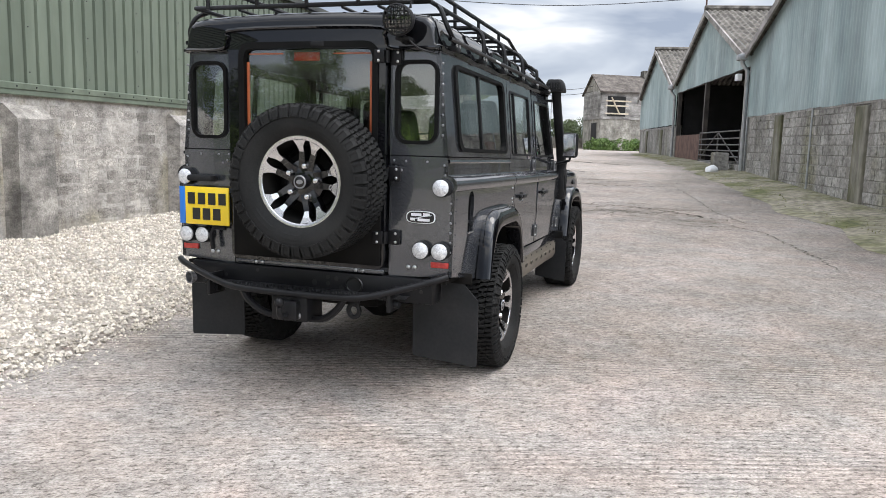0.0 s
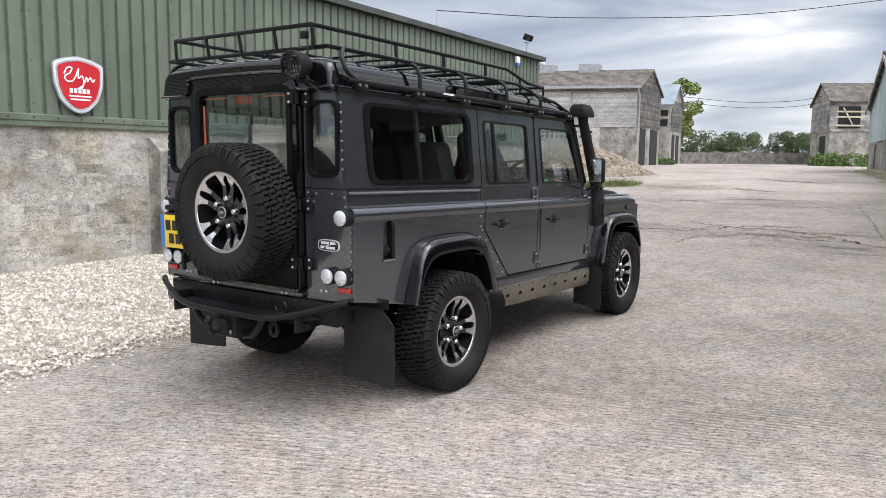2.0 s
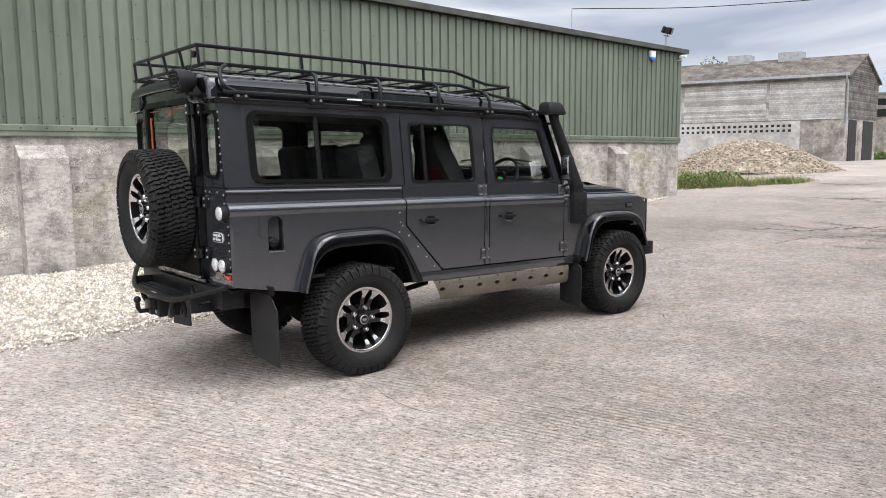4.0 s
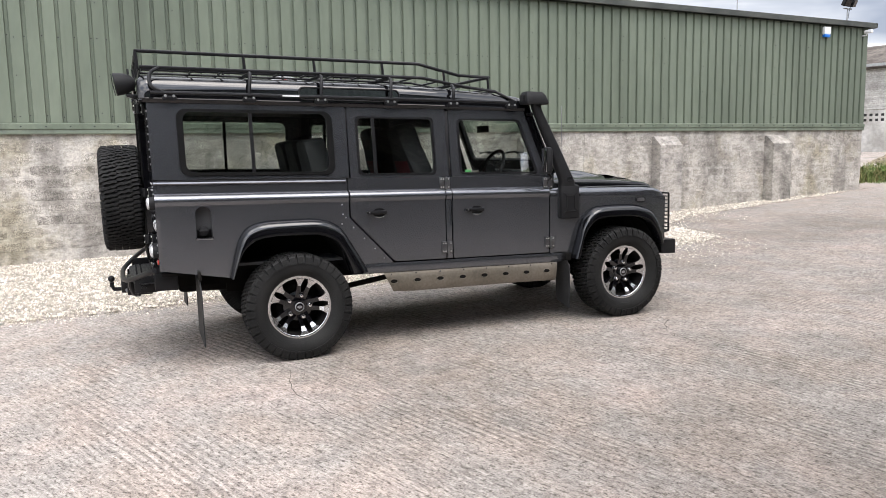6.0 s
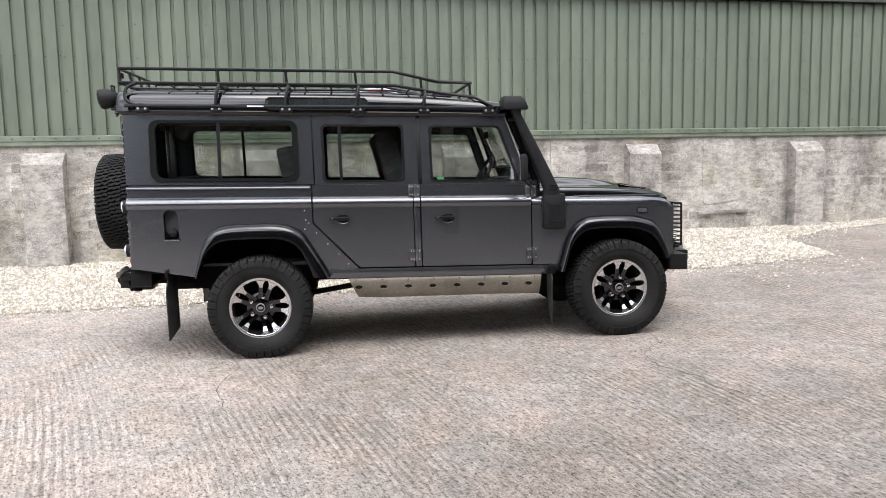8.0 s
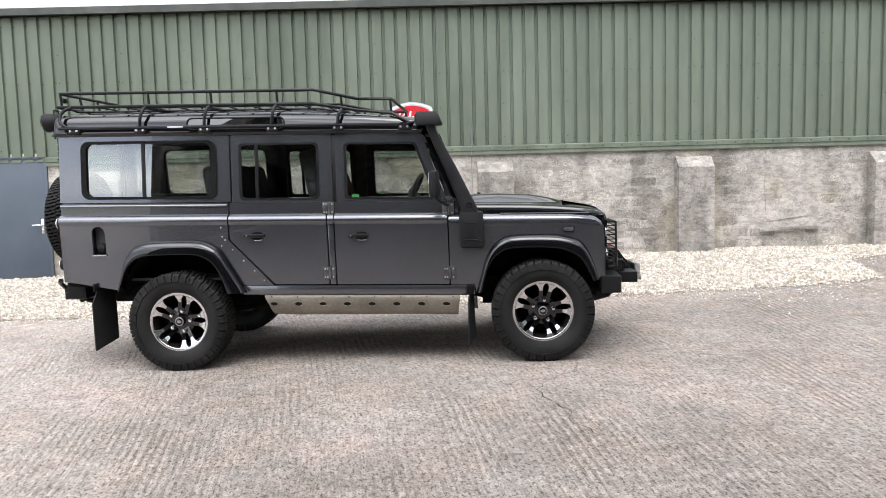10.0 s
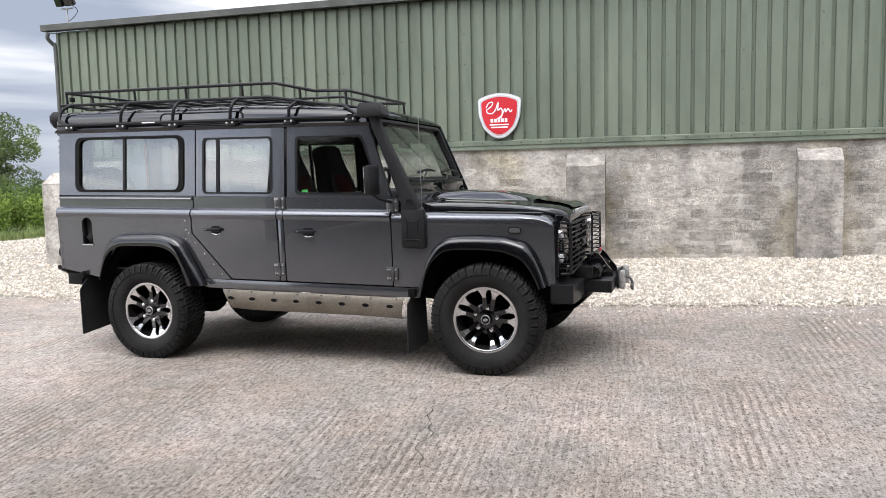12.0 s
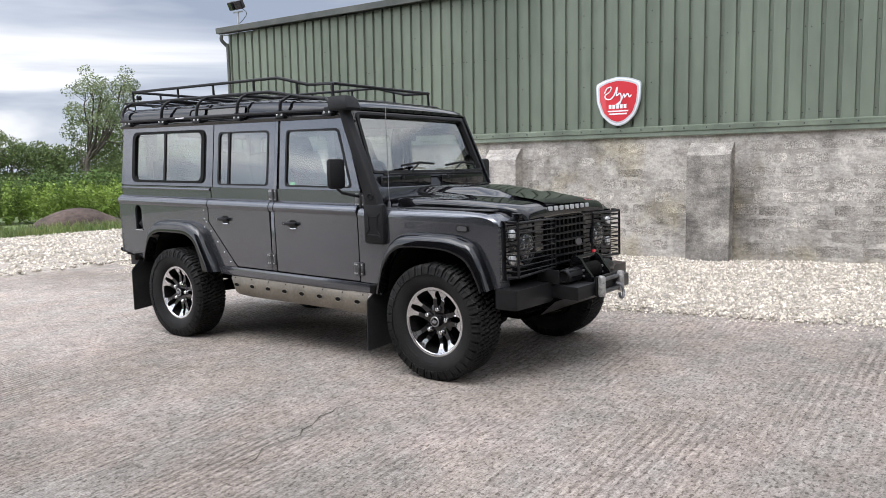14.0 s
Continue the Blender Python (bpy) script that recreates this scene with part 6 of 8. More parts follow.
    cp("recovery_eye", Shape().tube(eye, 0.013, 8, True).box(0.30, 0.36, -1.06, -1.04, 0.51, 0.56, r=0.005), satin_black, b, "black recovery eye")
    ex = cp("exhaust_pipe", Shape().lathe([(0.034, -0.02), (0.036, 0.0), (0.031, 0.0), (0.031, -0.3), (0.034, -0.3)], 20, Matrix.Translation((-0.735, -0.97, 0.565)) @ Matrix.Rotation(radians(-112), 4, "Z")), steel_dull, None, "plain steel exhaust tailpipe")


make_rear_bumper()


def flap(s, xi, xo, yi, yo, z0, z1, notch=0.0, twist=0.05):
    pts = [(0, z0), (1, z0 - 0.03), (1, z1 - notch), (1 - 0.25 * (notch > 0), z1), (0, z1)]

    def at(d):
        return lambda u, w: (s * (xi + (xo - xi) * u), yi + (yo - yi) * u + d + twist * (z1 - w) * (0.5 - u), w)

    f = cp("mudflap", Shape().panel(rounded(pts, 0.02, 2), [], at(0.004), at(-0.004)), flap_m, None, "plain black rubber mudflap", 30)
    cp("flap_bracket", Shape().box(s * (xi + 0.04), s * (xo - 0.04), min(yi, yo) - 0.01, max(yi, yo) + 0.01, z1 - 0.01, z1 + 0.05, r=0.005), under_m, f)


for s in (1, -1):
    flap(s, 0.515 if s > 0 else 0.57, 0.89 if s > 0 else 0.94, -0.665, -0.665, 0.18, 0.62, 0.1, 0.0)
    flap(s, 0.62, 0.90, 2.27, 2.24, 0.225, 0.60, 0.05)


# ---- chassis and running gear that show below the sills
def make_underside():
    u = cp("chassis", Shape().box(-0.46, -0.36, -0.85, 3.25, 0.52, 0.66).box(0.36, 0.46, -0.85, 3.25, 0.52, 0.66).box(-0.70, 0.70, -0.9, 2.2, 0.655, 0.675).box(-0.46, 0.46, 2.2, 3.2, 0.66, 0.68), under_m, None, "dark boxed chassis rails", 0)
    cp("fuel_tank", Shape().box(-0.35, 0.35, -0.78, -0.35, 0.45, 0.62, r=0.03), under_m, u)
    cp("exhaust_box", Shape().tube([(-0.5, 0.6, 0.5), (-0.5, 1.3, 0.5)], 0.09, 14), under_m, u)
    cp("gearbox_skid", Shape().box(-0.28, 0.28, 1.1, 1.9, 0.46, 0.6, r=0.05), under_m, u)
    for y in (0.0, 2.7935):
        z = 0.378 + RAKE * y
        ax = cp("axle", Shape().tube([(-0.70, y, z), (0.70, y, z)], 0.05, 12).ball((0.05 if y < 1 else 0.2, y, z), 0.15, 14), under_m, u)
        for s in (1, -1):
            coil = [(s * 0.50 + 0.06 * math.cos(t), y + 0.06 * math.sin(t), z + 0.05 + 0.21 * t / 30) for t in (0.5 * k for k in range(61))]
            cp("coil_spring", Shape().tube(coil, 0.009, 6), under_m, ax)
            cp("trailing_arm", Shape().tube([(s * 0.45, y, z - 0.02), (s * 0.42, y + (0.9 if y < 1 else -0.8), z + 0.12)], 0.022, 8), under_m, ax)


make_underside()


# ---- wheels
def make_wheel():
    w = empty_part("wheel", None)
    prof = [(0.222, 0.085), (0.236, 0.106), (0.262, 0.125), (0.30, 0.135), (0.332, 0.1315), (0.351, 0.119), (0.363, 0.106), (0.3655, 0.06), (0.366, 0.0)]
    prof = prof + [(r, -x) for r, x in prof[-2::-1]]
    tyre = part("tyre", Shape().lathe(prof, 64), rubber, w, "black all-terrain tyre", 40)
    blocks, lugs, n, pitch = Shape(), Shape(), 78, 2 * math.pi / 78
    vary = random.Random(12)
    for i in range(n):
        # five ribs of kinked blocks, interlocked
        for row, (x0, x1, da, skew) in enumerate(((-0.116, -0.073, 0.0, 0.28), (-0.070, -0.0255, 0.5, -0.42), (-0.0225, 0.0225, 0.2, 0.42), (0.0255, 0.070, 0.7, -0.42), (0.073, 0.116, 0.4, 0.28))):
            m = Matrix.Rotation((i + da + 0.06 * vary.uniform(-1, 1)) * pitch, 4, "X")
            half, top, xm = 0.0112, (0.386 if row in (1, 2, 3) else 0.3835), (x0 + x1) / 2
            v = [(x, half * sy * (0.8 if z > 0.38 else 1) + skew * (abs(x - xm) - 0.013) * (1 if (i + row) % 2 else -0.7) + 0.12 * (x - xm), z) for x in (x0, xm, x1) for sy in (-1, 1) for z in (0.358, top)]
            blocks.add(v, [(0, 1, 3, 2), (8, 10, 11, 9), (0, 4, 5, 1), (4, 8, 9, 5), (2, 3, 7, 6), (6, 7, 11, 10), (1, 5, 7, 3), (5, 9, 11, 7)], m)
    for i in range(38):
        for sx in (-1, 1):
            m = Matrix.Rotation((i + (0.5 if sx > 0 else 0)) * 2 * math.pi / 38, 4, "X")
            # a shoulder block with a raised U on it
            for y0, arm, out, low in ((0.0, 0.0225, 0.0, 0.318), (-0.0165, 0.0055, 0.004, 0.316), (0.0165, 0.0055, 0.004, 0.316)):
                if low < 0.317 and i % 2:
                    low = 0.328
                v = [(sx * (x + out), y0 + arm * sy, z) for x, z in ((0.108, 0.382), (0.129, 0.364), (0.1385, low), (0.098, 0.355), (0.112, 0.338), (0.126, low - 0.003)) for sy in (-1, 1)]
                lugs.add(v, [(0, 2, 3, 1), (2, 4, 5, 3), (0, 6, 8, 2), (2, 8, 10, 4), (1, 3, 9, 7), (3, 5, 11, 9), (4, 10, 11, 5)], m)
            v = [(sx * x, 0.016 * sy, z) for x, z in ((0.1395, 0.328), (0.1415, 0.318), (0.13, 0.328), (0.13, 0.316)) for sy in (-1, 1)]
            lugs.add(v, [(0, 2, 3, 1), (0, 1, 5, 4), (2, 6, 7, 3)], m)
    tagged(part("tread", blocks, rubber, tyre, smooth=0), kind="stuff")
    tagged(part("tyre_shoulder", lugs, rubber, tyre, smooth=0), kind="stuff")
    for a0, a1 in ((0.5, 0.95), (1.15, 1.5), (3.6, 4.1), (4.35, 4.7)):
        part("sidewall_band", Shape().lathe([(0.258, 0.1225), (0.264, 0.1285), (0.285, 0.1345), (0.29, 0.1345)], 8, None, a0, a1), rubber, tyre, smooth=0)
    part("rim_barrel", Shape().lathe([(0.222, 0.09), (0.205, 0.08), (0.198, 0.05), (0.19, -0.10), (0.222, -0.115)], 48), under_m, w, "dark wheel barrel")
    # brake disc widened and near-black, standing in for the shade behind the spokes
    part("brake_disc", Shape().lathe([(0.0, -0.02), (0.15, -0.02), (0.15, -0.04), (0.186, -0.05), (0.186, -0.07), (0.0, -0.07)], 32), under_m, w)
    ring = part("rim_ring", Shape().lathe([(0.2075, 0.089), (0.209, 0.0925), (0.2125, 0.0945), (0.2275, 0.0945), (0.2315, 0.088), (0.228, 0.078)], 72), alloy, w, "bright machined rim edge")
    for i in range(5):
        c = 2 * math.pi * i / 5
        for sg in (-1, 1):
            m = Matrix.Rotation(c + sg * radians(12.5), 4, "X")
            pad = [(x, r * math.cos(b), r * math.sin(b)) for r, hw in ((0.150, 4.2), (0.18, 5.6), (0.209, 9.4)) for b in (radians(-hw), radians(hw)) for x in (0.066 if r < 0.17 else 0.084 if r < 0.2 else 0.0925,)]
            back = [(x - 0.009, y, z) for x, y, z in pad]
            part("rim_pad", Shape().add(pad + back, [(0, 1, 3, 2), (2, 3, 5, 4), (0, 2, 8, 6), (2, 4, 10, 8), (1, 7, 9, 3), (3, 9, 11, 5), (0, 6, 7, 1), (6, 8, 9, 7), (8, 10, 11, 9)], m), alloy, ring, smooth=0)
            m2 = Matrix.Rotation(c, 4, "X")
            y0, z0 = 0.06, sg * 0.02
            y1, z1 = 0.174 * math.cos(radians(12.5)), sg * 0.174 * math.sin(radians(12.5))
            d = Vector((y1 - y0, z1 - z0)).normalized()
            pv = []
            for (y, z, hw, xf) in ((y0, z0, 0.02, 0.05), ((y0 + y1) / 2, (z0 + z1) / 2, 0.0155, 0.06), (y1, z1, 0.0145, 0.066)):
                pv += [(xf, y - d.y * hw, z + d.x * hw), (xf, y + d.y * hw, z - d.x * hw), (xf - 0.045, y - d.y * hw * 1.2, z + d.x * hw * 1.2), (xf - 0.045, y + d.y * hw * 1.2, z - d.x * hw * 1.2)]
            part("spoke", Shape().add(pv, [(0, 1, 5, 4), (4, 5, 9, 8), (0, 4, 6, 2), (4, 8, 10, 6), (1, 3, 7, 5), (5, 7, 11, 9), (2, 6, 7, 3), (6, 10, 11, 7)], m2), gloss_black, w, smooth=30)
        nut = Matrix.Rotation(c, 4, "X") @ Matrix.Translation((0, 0.08, 0))
        part("wheel_nut", Shape().lathe([(0, 0.08), (0.012, 0.078), (0.0175, 0.071), (0.0185, 0.046)], 8, nut), chrome, w, "chrome wheel nut")
        part("nut_boss", Shape().lathe([(0.016, 0.05), (0.025, 0.05), (0.029, 0.042), (0.031, 0.02)], 14, nut), gloss_black, w)
    part("hub", Shape().lathe([(0.0, 0.05), (0.07, 0.05), (0.085, 0.046), (0.108, 0.036), (0.112, 0.0), (0.0, 0.0)], 40), gloss_black, w)
    cap = part("hub_cap", Shape().lathe([(0, 0.088), (0.026, 0.087), (0.034, 0.083), (0.037, 0.05)], 28), gloss_black, w, "black hub cap with grey ring")
    part("hub_ring", Shape().lathe([(0.027, 0.088), (0.031, 0.0885), (0.0345, 0.0845)], 28), steel_dull, cap)
    part("hub_emblem", Shape().panel([(0.018 * math.cos(a), 0.011 * math.sin(a)) for a in (2 * math.pi * k / 18 for k in range(18))], [], lambda u, q: (0.0895, u, q), lambda u, q: (0.086, u, q)), steel_dull, cap, smooth=0)
    return w


def put_wheel(first, loc, rot, label):
    """A further wheel with the same meshes."""
    made = {}
    for o in (first, *first.children_recursive):
        made[o] = o.copy()
        scene.collection.objects.link(made[o])
        if o != first:
            made[o].parent = made[o.parent]
    made[first].location, made[first].rotation_euler = loc, rot
    made[first]["label"] = label
    return made[first]


wheel = make_wheel()
wheel.location, wheel.rotation_euler = (0.78, 0, 0.378), (radians(2), 0, 0)
wheel["label"] = "black and silver alloy wheel with all-terrain tyre"
put_wheel(wheel, (0.78, 2.7935, 0.378), (radians(9), 0, 0), "black and silver alloy wheel with all-terrain tyre")
put_wheel(wheel, (-0.78, 0, 0.378), (radians(8), 0, math.pi), "black and silver alloy wheel with all-terrain tyre")
put_wheel(wheel, (-0.78, 2.7935, 0.378), (radians(31), 0, math.pi), "black and silver alloy wheel with all-terrain tyre")
put_wheel(wheel, (0.10, -1.112, 1.15 + RAKE * 1.112), (radians(5), 0, -math.pi / 2), "spare alloy wheel mounted on the rear door")
cp("spare_carrier", Shape().tube([(0.10, -0.96, 1.15), (0.10, -1.06, 1.15)], 0.06, 14).box(-0.05, 0.25, -0.99, -0.96, 1.0, 1.3, r=0.01), satin_black, None, "black spare wheel carrier")


# ---- roof rack
def make_rack():
    r = empty_part("roof_rack", None)
    r["label"] = "full-length black tubular roof rack"
    top_z = lambda y: 2.16 if y < 1.08 else 2.16 - 0.075 * (y - 1.08) / 0.345 if y < 1.425 else 2.085 - 0.02 * (y - 1.425)
    low_z = lambda y: 2.045 if y < 1.08 else 2.045 - 0.055 * (y - 1.08) / 0.345 if y < 1.425 else 1.99 - 0.10 * (y - 1.425)
    ys = (-0.955, 0.2, 1.08, 1.425, 1.69)
    loop = [(0.58, y, top_z(y)) for y in ys] + [(-0.58, y, top_z(y)) for y in ys[::-1]]
    cp("top_rail", Shape().tube(loop, 0.0125, 8, True), satin_black, r)
    loop = [(0.67, y, low_z(y)) for y in (-0.93, 0.2, 1.08, 1.425, 1.70)] + [(-0.67, y, low_z(y)) for y in (1.70, 1.425, 1.08, 0.2, -0.93)]
    cp("basket_rail", Shape().tube(loop, 0.0125, 8, True), satin_black, r)
    for s in (1, -1):
        line = smooth_line([(s * 0.60, 1.90, 1.905), (s * 0.70, 1.87, 1.89), (s * 0.755, 1.78, 1.872), (s * 0.762, 1.4, 1.873), (s * 0.765, -0.7, 1.873), (s * 0.762, -0.80, 1.876), (s * 0.755, -0.87, 1.91), (s * 0.735, -0.885, 1.96), (s * 0.71, -0.87, 2.01), (s * 0.675, -0.82, 2.042)], 5)
        cp("side_rail", Shape().tube(line, 0.0125, 8), satin_black, r)
        for y in (-0.767, -0.244, 0.261, 0.787, 1.295, 1.798):
            f = cp("foot", Shape().box(s * 0.728, s * 0.772, y - 0.045, y + 0.045, 1.824, 1.85, r=0.004).add([(s * x, y + d, z) for x in (0.745, 0.768) for d, z in ((-0.045, 1.845), (0.045, 1.845), (0.022, 1.888), (-0.022, 1.888))], [(0, 1, 2, 3), (4, 7, 6, 5), (0, 4, 5, 1), (1, 5, 6, 2), (2, 6, 7, 3), (3, 7, 4, 0)]), satin_black, r, "black clamp foot with two bolts", 30)
            for d in (-0.026, 0.026):
                cp("bolt", Shape().lathe([(0, s * 0.775), (0.009, s * 0.774), (0.010, s * 0.765)], 8, Matrix.Translation((0, y + d, 1.852))), zinc, f, smooth=0)
        for y in (-0.955, -0.244, 0.261, 0.787, 1.295, 1.68):
            cp("upright", Shape().tube([(s * 0.58, y, top_z(y)), (s * 0.582, y + 0.008, low_z(y) - 0.012)], 0.0105, 7), satin_black, r)
        cp("front_stay", Shape().tube([(s * 0.67, 1.70, low_z(1.7)), (s * 0.735, 1.84, 1.885)], 0.0115, 8), satin_black, r)
    for y in (-0.244, 0.261, 0.787, 1.295):
        dz = low_z(y) - 2.045
        hoop = smooth_line([(0.763, y, 1.875), (0.757, y + 0.006, 1.95), (0.735, y + 0.015, 2.0 + dz), (0.69, y + 0.02, 2.028 + dz), (0.60, y + 0.02, 2.03 + dz), (0.0, y + 0.02, 2.03 + dz), (-0.60, y + 0.02, 2.03 + dz), (-0.69, y + 0.02, 2.028 + dz), (-0.735, y + 0.015, 2.0 + dz), (-0.757, y + 0.006, 1.95), (-0.763, y, 1.875)], 3)
        cp("hoop", Shape().tube(hoop, 0.0125, 8), satin_black, r)
    for x in (-0.29, 0.0, 0.29):
        cp("rear_upright", Shape().tube([(x, -0.955, top_z(-0.955)), (x, -0.932, low_z(-0.93))], 0.0105, 7), satin_black, r)
    for x in (-0.4, -0.2, 0.0, 0.2, 0.4):
        cp("floor_bar", Shape().tube([(x, y, low_z(y) - 0.014) for y in (-0.93, 0.2, 1.08, 1.425, 1.70)], 0.0085, 7), satin_black, r)
    for k in range(12):
        y = -0.6 + 0.2 * k
        cp("floor_slat", Shape().tube([(-0.66, y, low_z(y) - 0.004), (0.66, y, low_z(y) - 0.004)], 0.0075, 6), satin_black, r)
    cp("maker_plate", Shape().box(0.7755, 0.779, -0.02, 0.10, 1.868, 1.878), white_m, r, "small white maker's plate", 0)
    cp("rear_bracket", Shape().box(0.50, 0.545, -0.965, -0.94, 2.09, 2.13, r=0.005), satin_black, r)


make_rack()


def make_work_lamp():
    m = Matrix.Translation((0.565, -1.04, 1.94)) @ Matrix.Rotation(radians(-90), 4, "Z") @ Matrix.Rotation(radians(8), 4, "Y") @ Matrix.Diagonal((0.9, 0.84, 0.84, 1))
    b = cp("work_lamp", Shape().lathe([(0.0, -0.085), (0.03, -0.08), (0.06, -0.055), (0.078, -0.015), (0.086, 0.02), (0.09, 0.06), (0.084, 0.066)], 28, m), plastic, None, "round black rear work lamp with mesh guard")
    cp("lens", Shape().lathe([(0.0, 0.07), (0.05, 0.066), (0.084, 0.058)], 24, m), glass_dark, b)
    mesh_bars = Shape()
    for k in range(-3, 4):
        h = math.sqrt(0.085 ** 2 - (0.024 * k) ** 2)
        for pair in (((0.074, 0.024 * k, -h), (0.078, 0.024 * k, 0), (0.074, 0.024 * k, h)), ((0.074, -h, 0.024 * k), (0.078, 0, 0.024 * k), (0.074, h, 0.024 * k))):
            mesh_bars.tube([m @ Vector(p) for p in pair], 0.0022, 5)
    cp("mesh_guard", mesh_bars, satin_black, b)
    cp("bracket", Shape().box(0.53, 0.60, -1.03, -0.955, 1.85, 1.868, r=0.005).tube([(0.565, -1.03, 1.872), (0.565, -1.0, 1.86), (0.565, -0.96, 1.845)], 0.014, 8), satin_black, b)
    cp("grip", Shape().tube([(0.53, -1.01, 2.0), (0.53, -1.01, 2.03), (0.60, -1.01, 2.03), (0.60, -1.01, 2.0)], 0.007, 6), plastic, b)
    cp("cable", Shape().tube(smooth_line([(0.565, -1.0, 1.88), (0.63, -0.985, 1.82), (0.70, -0.96, 1.80), (0.71, -0.93, 1.835)]), 0.005, 6), satin_black, b)


make_work_lamp()


# ---- snorkel, mirrors, aerial
def make_snorkel():
    rails = []
    for y, z, x0, x1, d in ((2.268, 1.17, 0.79, 0.85, 0.075), (2.262, 1.248, 0.785, 0.86, 0.062), (2.201, 1.39, 0.78, 0.852, 0.055), (2.135, 1.543, 0.77, 0.842, 0.048), (2.062, 1.70, 0.763, 0.834, 0.041), (2.007, 1.82, 0.757, 0.83, 0.034), (1.998, 1.875, 0.752, 0.834, 0.037)):
        rails.append([(a, y + b, z) for a, b in rrect(x0, x1, -d, d, 0.02, 3)])
    sh = Shape().loft(rails, True)
    n = len(rails[0])
    sh.f.append(tuple(len(sh.v) - n + k for k in range(n)))
    sk = cp("snorkel", sh, plastic, None, "black raised air intake along the screen pillar", 50)
    hd = [[(a, b, z) for a, b in rrect(x0, x1, y0, y1, 0.02, 3)] for z, x0, x1, y0, y1 in ((1.858, 0.715, 0.86, 1.895, 2.085), (1.872, 0.71, 0.865, 1.89, 2.09), (1.93, 0.72, 0.855, 1.89, 2.066), (1.956, 0.735, 0.84, 1.90, 2.045))]
    h = Shape().loft(hd, True)
    n = len(hd[0])
    h.f += [tuple(range(n)), tuple(3 * n + k for k in range(n))]
    h = cp("intake_head", h, plastic, sk, "ribbed black intake head", 40)
    for k in range(5):
        cp("intake_slot", Shape().box(0.737 + 0.022 * k, 0.749 + 0.022 * k, 1.886, 1.9, 1.88, 1.93), ink, h, smooth=0)
    pad = cp("wing_intake", Shape().box(0.80, 0.858, 2.19, 2.372, 0.935, 1.215, r=0.022), plastic, sk, "moulded black intake cover")
    rib = [(0.859, y, z) for y, z in ((2.215, 1.15), (2.24, 1.125), (2.245, 1.03), (2.215, 1.0))]
    rib2 = [(0.859, y, z) for y, z in ((2.345, 1.15), (2.32, 1.125), (2.315, 1.03), (2.345, 1.0))]
    rib3 = [(0.859, y, z) for y, z in ((2.21, 0.985), (2.235, 0.998), (2.325, 0.998), (2.35, 0.985))]
    cp("pressed_rib", Shape().tube(rib, 0.005, 6).tube(rib2, 0.005, 6).tube(rib3, 0.005, 6).tube([(0.859, 2.245, 1.125), (0.859, 2.315, 1.125)], 0.004, 6), plastic, pad)
    cp("strap", Shape().box(0.70, 0.77, 1.96, 2.02, 1.775, 1.795, r=0.004), satin_black, sk)
    cp("clamp_ring", Shape().tube([(0.862, 2.268 + 0.024 * math.cos(a), 1.262 + 0.018 * math.sin(a)) for a in (2 * math.pi * k / 16 for k in range(16))], 0.004, 6, True), satin_black, sk)


make_snorkel()
for s in (1, -1):
    mm = Matrix.Translation((s * 0.93, 2.02, 1.415)) @ Matrix.Rotation(radians(-12 * s), 4, "Z")
    mr = cp("door_mirror", Shape().box(-0.068, 0.068, -0.025, 0.03, -0.105, 0.105, mm, 0.028), plastic, None, "black rectangular door mirror")
    cp("mirror_glass", Shape().box(-0.056, 0.056, -0.028, -0.024, -0.092, 0.092, mm, 0.0015), chrome, mr)
    cp("mirror_arm", Shape().tube([(s * 0.93, 2.03, 1.315), (s * 0.92, 2.06, 1.285), (s * 0.83, 2.10, 1.262), (s * 0.79, 2.11, 1.255)], 0.011, 8), satin_black, mr)
cp("aerial", Shape().tube([(0.70, 2.30, 1.19), (0.70, 2.295, 1.86)], 0.0026, 5).tube([(0.70, 2.30, 1.185), (0.70, 2.30, 1.22)], 0.011, 8), steel_dull, None, "thin whip aerial on the wing")


